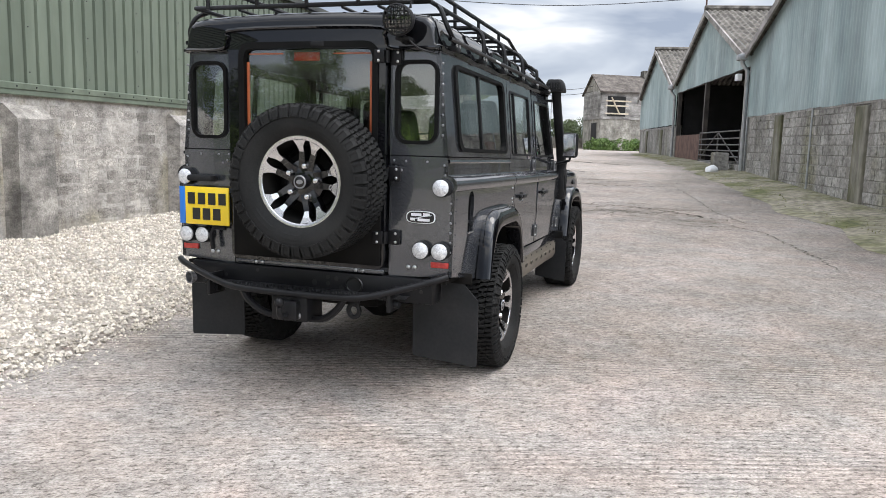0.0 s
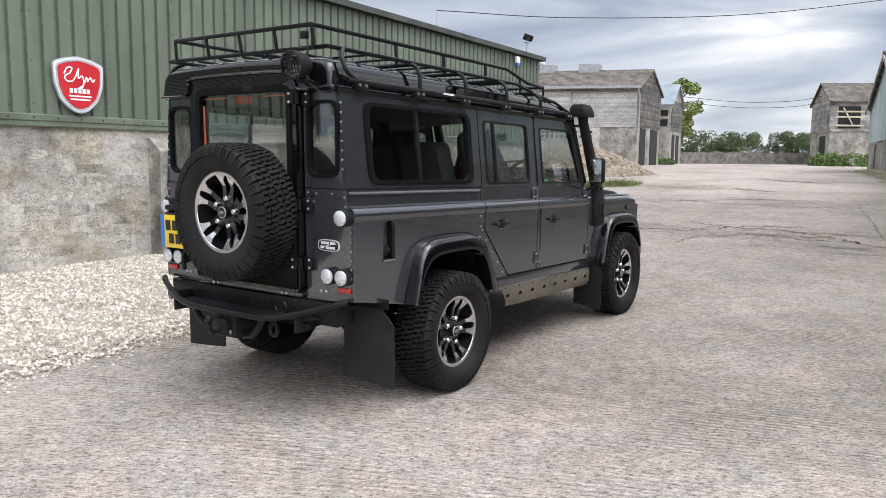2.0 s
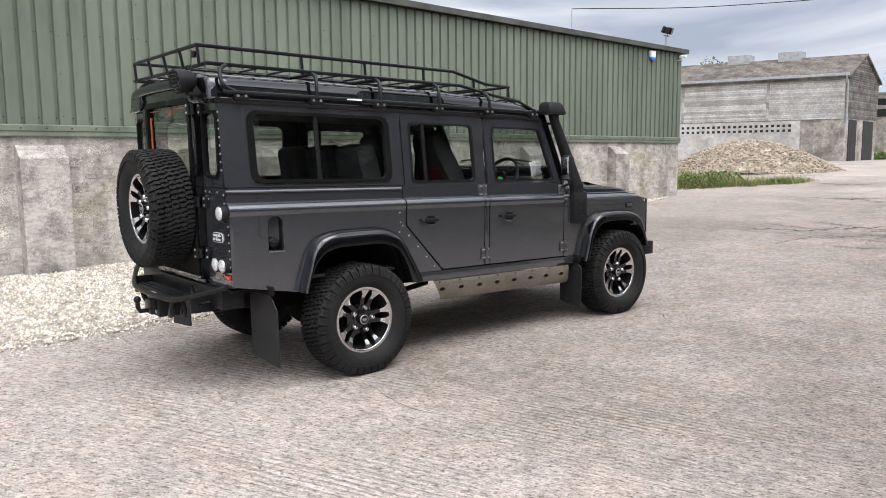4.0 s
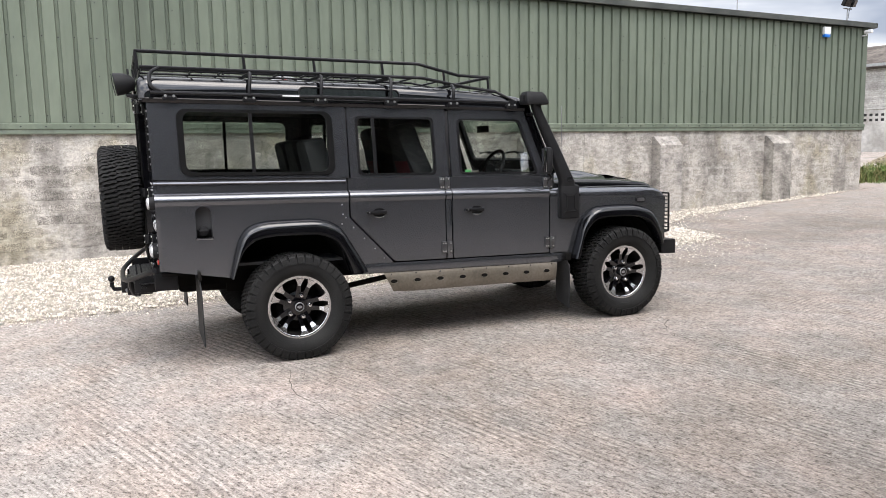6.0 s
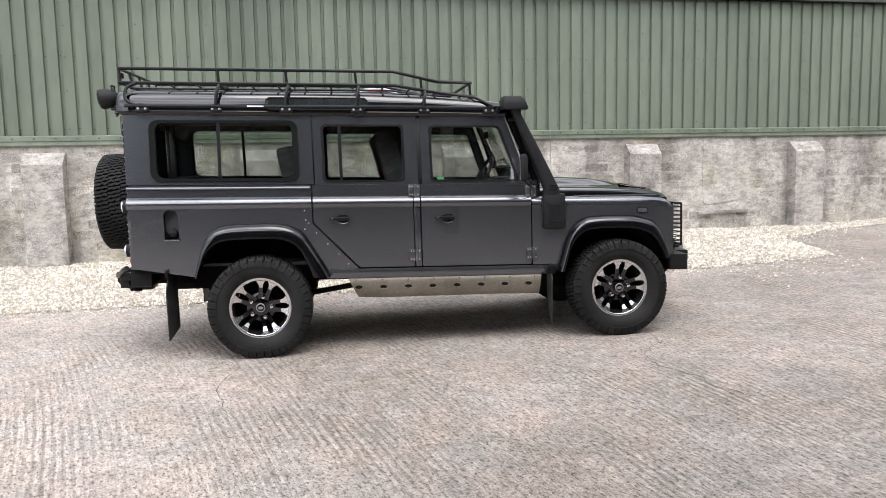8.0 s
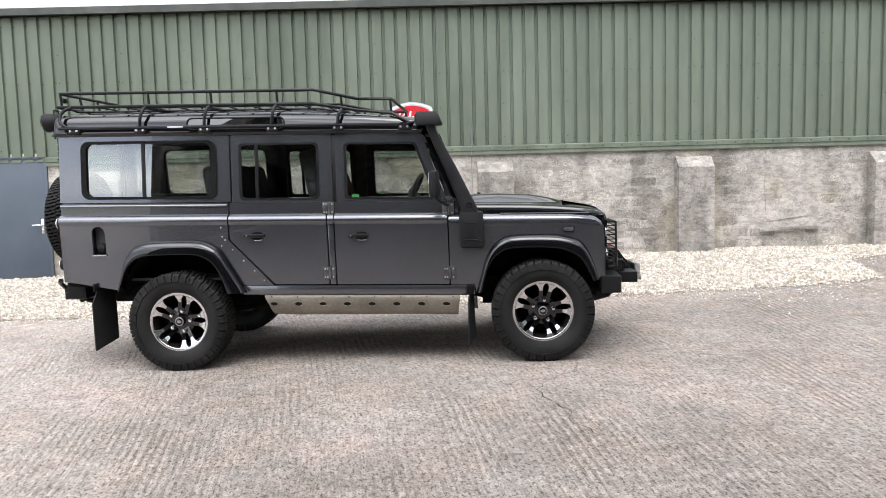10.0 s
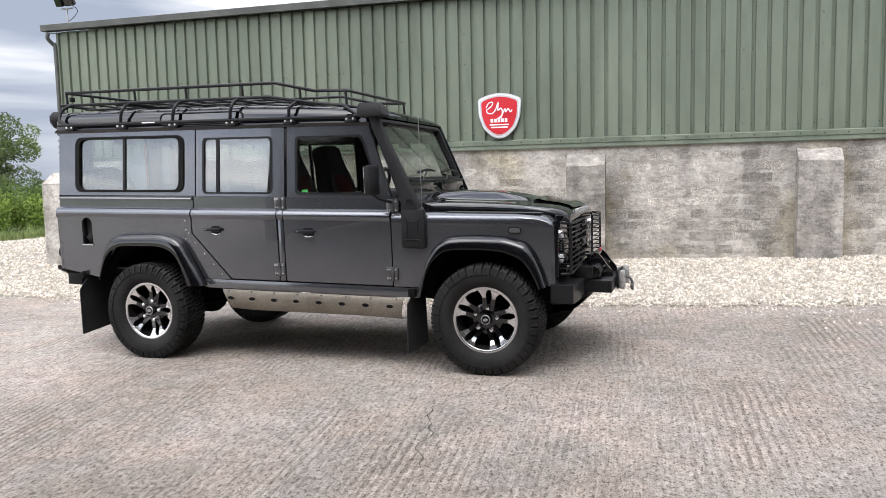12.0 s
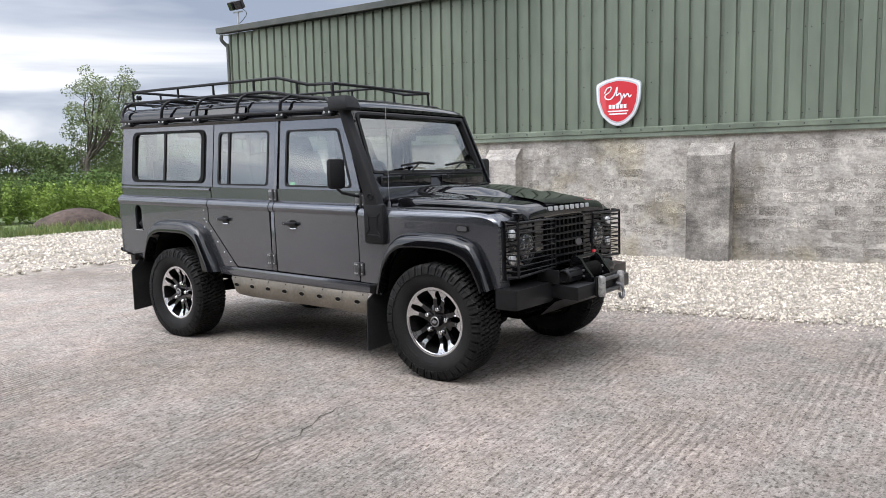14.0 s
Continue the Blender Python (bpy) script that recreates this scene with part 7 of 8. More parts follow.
# ---- interior
def make_seat(x, y, w, back_z, label):
    m = cp("seat", Shape().box(x - w / 2, x + w / 2, y - 0.02, y + 0.46, 0.90, 1.06, r=0.05), seat_m, None, label)
    lean = Matrix.Translation((x, y, 1.0)) @ Matrix.Rotation(radians(16 if "front" in label else 11), 4, "X")
    if "folding" in label:
        cp("seat_back", Shape().box(-w / 2, w / 2, -0.11, 0.03, 0.0, back_z, lean, 0.05), seat_m, m)
        return
    # shoulders drawn in to a head restraint in one piece with the back
    h, n = w / 2, 0.155 if "front" in label else 0.175
    out = rounded([(-h, 0.0), (-h, back_z - 0.12), (-h + 0.05, back_z), (-n, back_z + 0.07), (-n + 0.02, back_z + 0.24), (n - 0.02, back_z + 0.24), (n, back_z + 0.07), (h - 0.05, back_z), (h, back_z - 0.12), (h, 0.0)], 0.05, 4)
    rows = []
    for d, k in ((-0.115, 0.93), (-0.10, 0.985), (-0.06, 1.0), (-0.01, 1.0), (0.025, 0.985), (0.04, 0.93)):
        rows.append([tuple(lean @ Vector((u * k, d, 0.35 + (q - 0.35) * k))) for u, q in out])
    b = Shape().loft(rows, True)
    cp("seat_back", b.add(rows[0], [tuple(range(len(out)))]).add(rows[-1], [tuple(range(len(out)))[::-1]]), seat_m, m)
    if "front" in label:
        cp("seat_insert", Shape().box(-w / 2 + 0.09, w / 2 - 0.09, 0.02, 0.048, 0.06, back_z - 0.04, lean, 0.008), seat_red, m, "dark red centre panel")
        cp("seat_insert", Shape().box(-w / 2 + 0.09, w / 2 - 0.09, -0.122, -0.1, 0.06, back_z - 0.04, lean, 0.008), seat_red, m, "dark red centre panel")


for x in (-0.38, 0.38):
    make_seat(x, 1.22, 0.48, 0.50, "dark cloth front seat")
for x in (-0.45, 0.0, 0.45):
    make_seat(x, 0.38, 0.46, 0.36, "dark cloth middle-row seat")
for x in (-0.45, 0.45):
    make_seat(x, -0.48, 0.40, 0.24, "dark cloth folding rear seat")
dash = cp("dashboard", Shape().box(-0.70, 0.70, 1.95, 2.13, 1.05, 1.28, r=0.03).box(0.16, 0.56, 1.90, 2.05, 1.24, 1.34, r=0.03), trim_m, None, "dark moulded dashboard")
cen, tl = Vector((0.36, 1.80, 1.33)), radians(62)
ringp = [cen + Vector((0.185 * math.cos(a), 0.185 * math.sin(a) * math.cos(tl), 0.185 * math.sin(a) * math.sin(tl))) for a in (2 * math.pi * k / 32 for k in range(32))]
sw = cp("steering_wheel", Shape().tube(ringp, 0.015, 8, True), trim_m, None, "black four-spoke steering wheel")
cp("wheel_boss", Shape().ball(tuple(cen), 0.06, 12, (1, 0.6, 1)).tube([cen, (0.36, 1.97, 1.22)], 0.03, 8).tube([ringp[3], cen, ringp[13]], 0.012, 6).tube([ringp[19], cen, ringp[29]], 0.012, 6), trim_m, sw)
cp("cabin_floor", Shape().box(-0.72, 0.72, -0.9, 2.15, 0.68, 0.70).box(-0.72, 0.72, 2.13, 2.16, 0.68, 1.25), trim_m, None, smooth=0)
for s in (1, -1):
    for y0, y1 in ((1.17, 1.27), (0.42, 0.5), (-0.90, -0.85)):
        cp("cabin_pillar", Shape().box(s * 0.69, s * 0.72, y0, y1, 1.28, 1.80, r=0.01), trim_m, None)

# ---------------------------------------------------------------- row of old sheds opposite
ROW = Matrix.Translation((3.3, 20.0, 0)) @ Matrix.Rotation(math.atan(0.2), 4, "Z")
BAY, EAVE, RIDGE = 12.0, 4.22, 6.4


def gable_z(y):
    return EAVE + (RIDGE - EAVE) * (1 - abs((y % BAY) - BAY / 2) / (BAY / 2))


def row_part(name, shape, mat, parent=None, label="", smooth=0):
    ob = part(name, shape, mat, parent, label, smooth)
    if not parent:
        ob.matrix_world = ROW
    return ob


def sheets(root, k, z0):
    """Corrugated sheets of one gable, a metre wide each."""
    for i in range(12):
        a, rows = k * BAY + i, []
        for j in range(57):
            y = a + 1.03 * j / 56
            x = -0.03 - 0.004 * (i % 2) + 0.016 * math.sin(2 * math.pi * 7 * j / 56)
            top = gable_z(min(max(y, k * BAY + 0.01), (k + 1) * BAY - 0.01)) - 0.02
            rows.append([(x, y, z0 + 0.01 * math.sin(i * 2.3)), (x - 0.006, y, (z0 + top) / 2), (x, y, top)])
        row_part("corrugated_sheet", Shape().loft(rows), blue_sheet, root, smooth=50)


def roof_slope(root, k):
    for a, b in ((k * BAY - 0.1, k * BAY + BAY / 2), (k * BAY + BAY / 2, (k + 1) * BAY + 0.1)):
        za, zb = (EAVE - 0.04, RIDGE + 0.06) if a < k * BAY else (RIDGE + 0.06, EAVE - 0.04)
        rails = []
        for i in range(481):
            x = -0.25 + 16 * i / 480
            d = 0.03 * math.sin(2 * math.pi * x / 0.2)
            rails.append([(x, a, za + d), (x, (a + b) / 2, (za + zb) / 2 + d - 0.03), (x, b, zb + d)])
        row_part("roof_sheet", Shape().loft(rails), asbestos, root, "lichen-covered corrugated roof sheets", 60)
    row_part("ridge_capping", Shape().tube([(-0.3, (k + 0.5) * BAY, RIDGE + 0.1), (15.8, (k + 0.5) * BAY, RIDGE + 0.1)], 0.12, 8), asbestos, root, smooth=40)
    for s in (-1, 1):
        y0, y1 = (k + 0.5) * BAY, (k + 0.5) * BAY + s * BAY / 2
        row_part("barge_board", Shape().add([(-0.3, y0, RIDGE + 0.05), (-0.3, y1, EAVE - 0.05), (-0.3, y1, EAVE - 0.25), (-0.3, y0, RIDGE - 0.15), (-0.24, y0, RIDGE + 0.05), (-0.24, y1, EAVE - 0.05), (-0.24, y1, EAVE - 0.25), (-0.24, y0, RIDGE - 0.15)], [(0, 1, 2, 3), (7, 6, 5, 4), (0, 4, 5, 1), (3, 2, 6, 7), (1, 5, 6, 2), (0, 3, 7, 4)]), old_wood, root)


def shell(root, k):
    # back and side walls carry the interior's shade in their near-black colour
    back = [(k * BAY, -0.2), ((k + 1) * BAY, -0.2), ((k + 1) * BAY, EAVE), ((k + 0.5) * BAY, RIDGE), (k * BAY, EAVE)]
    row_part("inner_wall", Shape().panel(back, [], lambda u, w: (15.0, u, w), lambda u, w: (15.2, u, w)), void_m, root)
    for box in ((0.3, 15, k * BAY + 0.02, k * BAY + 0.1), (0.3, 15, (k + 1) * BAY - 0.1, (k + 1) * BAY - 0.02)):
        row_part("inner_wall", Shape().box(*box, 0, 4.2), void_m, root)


old_sheds, walls = {}, {}
for k, label in ((-2, "open-fronted farm shed with a dark interior"), (-1, "blue-grey corrugated farm shed on concrete block walls"), (0, "open-fronted farm shed with a galvanised gate"), (1, "blue-grey corrugated farm shed with lichened roof")):
    root = tagged(empty("farm_shed", ROW), label, "farm shed", "row of old farm sheds")
    old_sheds[k] = root
    roof_slope(root, k)
    shell(root, k)
    if k in (-2, 0):
        sheets(root, k, 3.85)
        if k < 0:
            for y in (0.12, 6.0, 11.88):
                row_part("post", Shape().box(-0.02, 0.14, k * BAY + y - 0.1, k * BAY + y + 0.1, -0.2, 3.95, r=0.01), dark_steel, root, "dark steel stanchion")
            row_part("lintel", Shape().box(0.0, 0.1, k * BAY + 0.1, (k + 1) * BAY - 0.1, 3.84, 3.95), dark_steel, root)
        continue
    sheets(root, k, 2.37 if k < 1 else 2.45)
    walls[k] = row_part("block_wall", Shape().box(0, 0.25, k * BAY, (k + 1) * BAY, -0.1, 2.42), barn_mortar if k == -1 else barn_block, root, "coursed concrete block wall")
    row_part("sheet_rail", Shape().box(-0.02, 0.02, k * BAY, (k + 1) * BAY, 2.33, 2.41), old_wood, root)
    if k == -1:
        row_part("conduit", Shape().tube([(-0.03, -5.42, 0.1), (-0.03, -5.42, 2.4)], 0.025, 8), galv, root, "thin pale conduit down the wall", 40)
    for y in (k * BAY + 3.85, k * BAY + 9.0):
        row_part("pier", Shape().box(-0.06, 0.05, y - 0.28, y + 0.28, 0.0, 2.3, r=0.02), pier_m, root, "dark moss-stained concrete pier")

g = old_sheds[0]
for y, w, m in ((0.12, 0.06, galv), (6.25, 0.1, dark_steel), (11.75, 0.09, dark_steel)):
    row_part("post", Shape().box(-0.02, 0.14, y - w, y + w, 0.3, 3.95, r=0.01), m, g, "dark steel stanchion")
row_part("lintel", Shape().box(0.0, 0.1, 0.1, 11.9, 3.84, 3.95), dark_steel, g)
row_part("rusty_panel", Shape().box(-0.04, 0.02, 6.4, 11.6, 0.72, 1.95, r=0.01), rust_m, g, "rust-red sheet panel across the opening")
row_part("concrete_kerb", Shape().box(-0.15, 0.2, 0.2, 6.2, 0.3, 0.95, r=0.03), barn_block, g)
# posts blackened like the walls, shade put into their colour
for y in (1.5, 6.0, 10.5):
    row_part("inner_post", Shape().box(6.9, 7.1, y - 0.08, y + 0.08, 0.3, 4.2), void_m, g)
fg = tagged(empty("farm_gate", ROW), "weathered dark tubular farm gate, shut across the opening", "gate")
for z in (0.98, 1.17, 1.36, 1.55, 1.75, 1.98):
    row_part("rail", Shape().tube([(-0.12, 0.3, z), (-0.12, 6.1, z)], 0.024, 8), gate_m, fg, smooth=40)
for y in (0.3, 3.2, 6.1):
    row_part("stile", Shape().tube([(-0.12, y, 0.95), (-0.12, y, 2.0)], 0.026, 8), gate_m, fg, smooth=40)
for a, b in ((0.3, 3.2), (6.1, 3.2)):
    row_part("brace", Shape().tube([(-0.12, a, 0.98), (-0.12, b, 1.96)], 0.02, 8), gate_m, fg, smooth=40)
cb = row_part("concrete_block", Shape().box(-0.75, -0.3, 0.7, 1.2, 0.55, 1.3, r=0.04), barn_block)
tagged(cb, "upright pale concrete block beside the gate", "concrete block")
sk = Shape().ball((-0.85, 0.45, 0.74), 0.26, 18, (0.75, 1.05, 0.55))
sk.v = [(x + 0.07 * noise.noise(Vector((x, y, z)) * 7), y + 0.07 * noise.noise(Vector((y, z, x)) * 7), z + 0.09 * noise.noise(Vector((z, x, y)) * 6)) for x, y, z in sk.v]
sk = row_part("feed_sack", sk, white_m, smooth=40)
tagged(sk, "slumped white plastic feed sack", "sack")
for y in (0.0, 12.0):
    dp = row_part("downpipe", Shape().tube([(-0.32, y, 4.05), (-0.3, y, 3.9), (-0.14, y, 3.7), (-0.12, y, 0.55)], 0.06, 10).box(-0.45, -0.2, y - 0.2, y + 0.2, 4.0, 4.18, r=0.03), galv, smooth=40)
    tagged(dp, "grey rainwater pipe with hopper head", "downpipe", "downpipes between the sheds")
fl = row_part("wall_floodlight", Shape().box(-0.35, -0.2, 0.3, 0.6, 3.45, 3.65, r=0.02), white_m)
tagged(fl, "small white floodlight under the eaves", "floodlight")
pl = tagged(empty("wire_bracket", ROW @ Matrix.Translation((-0.25, 6.0, 6.2))), "rusty wire bracket on the gable peak", "bracket")
row_part("stem", Shape().tube([(0, 0, 0), (0, 0, 0.75)], 0.03, 8), rust_m, pl)
row_part("insulator", Shape().tube([(-0.12, -0.15, 0.62), (0.0, 0, 0.62)], 0.02, 8).ball((-0.14, -0.18, 0.62), 0.05, 10), white_m, pl)


# ---------------------------------------------------------------- far buildings
def house(name, label, p, u, w, length, width, base, eave, ridge, wall_mat, roof_mat):
    """A gabled building: corner p, long side along u, depth along w."""
    root = tagged(empty(name, Matrix.Identity(4)), label, "barn")
    u, w, p = Vector((*u, 0)).normalized(), Vector((*w, 0)).normalized(), Vector((*p, 0))

    def at(a, b, z):
        return tuple(p + u * a + w * b + Vector((0, 0, z)))

    L, D, z0 = length, width, base - 0.4
    v = [at(0, 0, z0), at(L, 0, z0), at(L, D, z0), at(0, D, z0), at(0, 0, eave), at(L, 0, eave), at(L, D, eave), at(0, D, eave), at(0, D / 2, ridge - 0.05), at(L, D / 2, ridge - 0.05)]
    part("wall", Shape().add(v, [(0, 1, 5, 4), (2, 3, 7, 6), (0, 4, 8, 7, 3), (1, 2, 6, 9, 5)]), wall_mat, root, smooth=0)
    for b, sgn in ((0, -1), (D, 1)):
        t = Shape().add([at(-0.2, b + sgn * 0.25, eave - 0.1), at(L + 0.2, b + sgn * 0.25, eave - 0.1), at(L + 0.2, D / 2, ridge), at(-0.2, D / 2, ridge), at(-0.2, b + sgn * 0.25, eave - 0.22), at(L + 0.2, b + sgn * 0.25, eave - 0.22), at(L + 0.2, D / 2, ridge - 0.12), at(-0.2, D / 2, ridge - 0.12)], [(0, 1, 2, 3), (7, 6, 5, 4), (0, 4, 5, 1), (1, 5, 6, 2), (3, 2, 6, 7), (0, 3, 7, 4)])
        part("roof", t, roof_mat, root, smooth=0)
    return root, at


def slab(root, at, name, a0, a1, b, z0, z1, mat, proud=0.05, gable=False, label=""):
    """A board, opening or panel on the front (b = 0 side) or on the gable end at a = 0."""
    f = (lambda q, d, z: at(-d, q, z)) if gable else (lambda q, d, z: at(q, -d, z))
    v = [f(q, d, z) for q in (a0, a1) for d in (-0.02 + b, proud + b) for z in (z0, z1)]
    return part(name, Shape().add(v, [(0, 1, 3, 2), (4, 6, 7, 5), (0, 4, 5, 1), (2, 3, 7, 6), (0, 2, 6, 4), (1, 5, 7, 3)]), mat, root, label, 0)


def left_barn():
    root, at = house("stone_barn", "weathered boarded barn on a stone and block base", (-14.95, 44.7), (-0.94, -0.34), (-0.122, 0.9925), 17.0, 6.6, 1.0, 6.1, 7.6, barn_stone, brown_roof)
    for k in range(22):
        for a0, a1 in ((0.05, 4.2), (4.3, 9.4), (9.5, 16.9)):
            slab(root, at, "board", a0, a1, 0.012 * (k % 2), 3.55 + 0.115 * k, 3.65 + 0.115 * k, pale_board, 0.06)
    for k in range(28):
        low = 3.6 + 0.135 * k
        e = max(0.0, (low + 0.115 - 6.1) / 1.5 * 3.3)
        slab(root, at, "gable_board", 0.05 + e, 6.55 - e, 0.006 * (k % 3), low, low + 0.115, gable_board_m, 0.06, True)
    for k in range(3):
        slab(root, at, "post", 4.2 + 5.15 * k, 4.34 + 5.15 * k, 0.03, 3.5, 6.2, old_wood, 0.08)
    slab(root, at, "block_base", 2.4, 16.9, 0, 0.7, 3.5, white_wash, 0.05, False, "pale blockwork base")
    for k in range(40):
        for j in range(2):
            slab(root, at, "vent_hole", 2.9 + 0.32 * k, 3.06 + 0.32 * k, 0.05, 2.84 + 0.3 * j, 2.99 + 0.3 * j, void_m, 0.012)
    for y0, y1 in ((0.7, 2.3), (3.7, 5.9)):
        slab(root, at, "doorway", y0, y1, 0, 0.8, 3.5, void_m, 0.03, True, "dark open doorway")
    slab(root, at, "eaves_gutter", -0.2, 17.0, 0.25, 6.05, 6.2, galv, 0.14)
    part("downpipe", Shape().tube([at(-0.05, -0.35, 6.1), at(-0.1, -0.1, 5.6), at(-0.1, -0.08, 3.2)], 0.06, 8), galv, root)
    for a in (3.45, 6.55):
        part("roof_vent", Shape().add([at(a + i, 3.3 + b, z) for i in (0, 1.35) for b in (-0.45, 0.45) for z in (7.4, 7.98)], [(0, 1, 3, 2), (4, 6, 7, 5), (0, 4, 5, 1), (2, 3, 7, 6), (1, 5, 7, 3)]), galv, root, "boxed metal ridge ventilator", 0)


# weathered boards, with the shade of the gable side put into their colour
gable_board_m = material("tarred_boards", (0.065, 0.06, 0.055), (0.15, 0.14, 0.125), 1.6, 0.9, grain=0.3, grain_scale=12, per_piece=0.35)
white_wash = material("limewashed_block", (0.34, 0.325, 0.30), (0.5, 0.485, 0.46), 1.0, 0.95, grain=0.15, grain_scale=5)
left_barn()


def second_barn():
    root, at = house("slate_barn", "narrow stone barn with a blue slate roof", (-16.5, 56.0), (-0.99, -0.12), (-0.13, 0.99), 6.0, 4.7, 1.0, 5.85, 7.5, barn_stone, slate_m)
    slab(root, at, "eaves_board", 0.05, 2.2, 0, 5.35, 5.78, white_wash, 0.05, False, "pale board under the eaves")
    slab(root, at, "loft_opening", 0.25, 2.0, 0, 4.85, 5.3, void_m, 0.03, False, "dark loft opening")
    slab(root, at, "loft_opening", 0.25, 2.0, 0, 4.05, 4.6, void_m, 0.03)
    slab(root, at, "doorway", 0.7, 1.7, 0, 0.9, 3.4, void_m, 0.03, True, "dark doorway")
    slab(root, at, "doorway", 2.3, 3.5, 0, 0.9, 3.4, void_m, 0.03, True)
    for k in range(8):
        slab(root, at, "gable_board", 0.05 + 0.2 * max(0, k - 4), 4.65 - 0.2 * max(0, k - 4), 0.004 * (k % 2), 3.7 + 0.3 * k, 3.97 + 0.3 * k, gable_board_m, 0.05, True)


second_barn()


def far_barn():
    root, at = house("ruined_barn", "derelict two-storey barn with a broken loft window", (-5.95, 61.3), (0.857, 0.515), (-0.36, 0.933), 9.0, 6.2, 1.0, 6.1, 7.65, barn_stone, brown_roof)
    for k in range(11):
        slab(root, at, "board", 0.0, 8.9, 0.004 * (k % 2), 3.7 + 0.218 * k, 3.9 + 0.218 * k, old_wood, 0.06)
        if k < 10:
            slab(root, at, "gable_board", 0.0, 6.1, 0.004 * (k % 2), 3.7 + 0.24 * k, 3.92 + 0.24 * k, old_wood, 0.06, True)
    slab(root, at, "loft_opening", 0.55, 2.2, 0.06, 3.95, 5.6, void_m, 0.02, False, "dark broken loft window")
    for z in (4.1, 4.75, 5.15):
        slab(root, at, "cross_board", 0.4, 2.5 + 0.2 * (z > 5), 0.09, z, z + 0.12, pale_wood, 0.03, False, "pale loose board")
    part("leaning_board", Shape().tube([at(0.9, -0.12, 5.5), at(1.7, -0.12, 4.1)], 0.06, 6), pale_wood, root, "pale leaning board")
    slab(root, at, "doorway", 1.2, 3.0, 0, 1.0, 3.4, void_m, 0.03, True, "dark doorway")
    for k in range(6):
        for j in range(2):
            slab(root, at, "vent_hole", 4.0 + 0.4 * k, 4.2 + 0.4 * k, 0.0, 3.0 + 0.34 * j, 3.2 + 0.34 * j, white_m, 0.03)
    part("ridge_vent", Shape().add([at(a, 3.1 + b, z) for a in (4.6, 6.6) for b in (-0.5, 0.5) for z in (7.4, 8.1)], [(0, 1, 3, 2), (4, 6, 7, 5), (0, 4, 5, 1), (2, 3, 7, 6), (1, 5, 7, 3)]), asbestos, root, smooth=0)


far_barn()


field_stone = material("field_wall_stone", (0.12, 0.11, 0.095), (0.24, 0.225, 0.195), 2.4, 0.95, grain=0.3, grain_scale=9, bump=0.7, bump_scale=9)


def far_wall():
    a, b = Vector((-34, 46.0, 0)), Vector((16, 90, 0))
    s, r, n = Shape(), random.Random(5), 120
    d = (b - a).normalized()
    nrm = Vector((-d.y, d.x, 0))
    rows = []
    for i in range(n + 1):
        p = a.lerp(b, i / n)
        h = 2.1 + 0.035 * r.uniform(-1, 1)
        rows.append([tuple(p - nrm * 0.2 + Vector((0, 0, 0.6))), tuple(p - nrm * 0.17 + Vector((0, 0, h))), tuple(p + nrm * 0.17 + Vector((0, 0, h))), tuple(p + nrm * 0.2 + Vector((0, 0, 0.6)))])
    ob = part("wall_field", s.loft(rows), field_stone, smooth=0)
    return tagged(ob, "low rough stone field wall across the yard end", "wall", kind="structure")


far_wall()


# ---------------------------------------------------------------- plants
def leaves(lobes, count, size, seed, droop=0.0):
    """Small leaf quads thrown over the skins of several lobes. lobes: centre, radii."""
    r = np.random.default_rng(seed)
    vol = np.array([a * b * c for _, (a, b, c) in lobes]) ** (2 / 3)
    pick = r.choice(len(lobes), count, p=vol / vol.sum())
    c, rad = np.array([l[0] for l in lobes], float)[pick], np.array([l[1] for l in lobes], float)[pick]
    d = r.normal(size=(count, 3))
    d /= np.linalg.norm(d, axis=1, keepdims=True)
    p = c + d * rad * (r.uniform(0.45, 1.05, (count, 1)) ** 0.6)
    a, b = r.normal(size=(count, 3)), r.normal(size=(count, 3))
    a /= np.linalg.norm(a, axis=1, keepdims=True)
    b -= a * (a * b).sum(1, keepdims=True)
    b /= np.linalg.norm(b, axis=1, keepdims=True)
    sz = size * r.uniform(0.5, 1.3, (count, 1))
    v = np.stack([p - a * sz, p + b * sz * 0.5, p + a * sz, p - b * sz * 0.5], 1)
    f = (np.arange(4)[None] + 4 * np.arange(count)[:, None]).tolist()
    s = Shape()
    s.v, s.f = v.reshape(-1, 3).tolist(), f
    return s


def leaf_mesh(name, shape, mat, parent=None):
    me = bpy.data.meshes.new(name)
    me.from_pydata(shape.v, [], shape.f)
    me.materials.append(mat)
    ob = new(name, me)
    if parent:
        ob.parent = parent
    return ob


def limb(s, a, b, ra, rb, r, bend=0.12, n=5):
    """A tapered, slightly crooked limb."""
    a, b = Vector(a), Vector(b)
    rows = []
    for i in range(n + 1):
        t = i / n
        p = a.lerp(b, t) + Vector((r.uniform(-1, 1), r.uniform(-1, 1), r.uniform(-1, 1))) * bend * (b - a).length * 0.3 * math.sin(math.pi * t)
        d, q = (b - a).normalized(), ra + (rb - ra) * t
        x = d.orthogonal().normalized()
        y = d.cross(x)
        rows.append([tuple(p + q * (math.cos(k) * x + math.sin(k) * y)) for k in (2 * math.pi * j / 7 for j in range(7))])
    s.loft(rows, True)


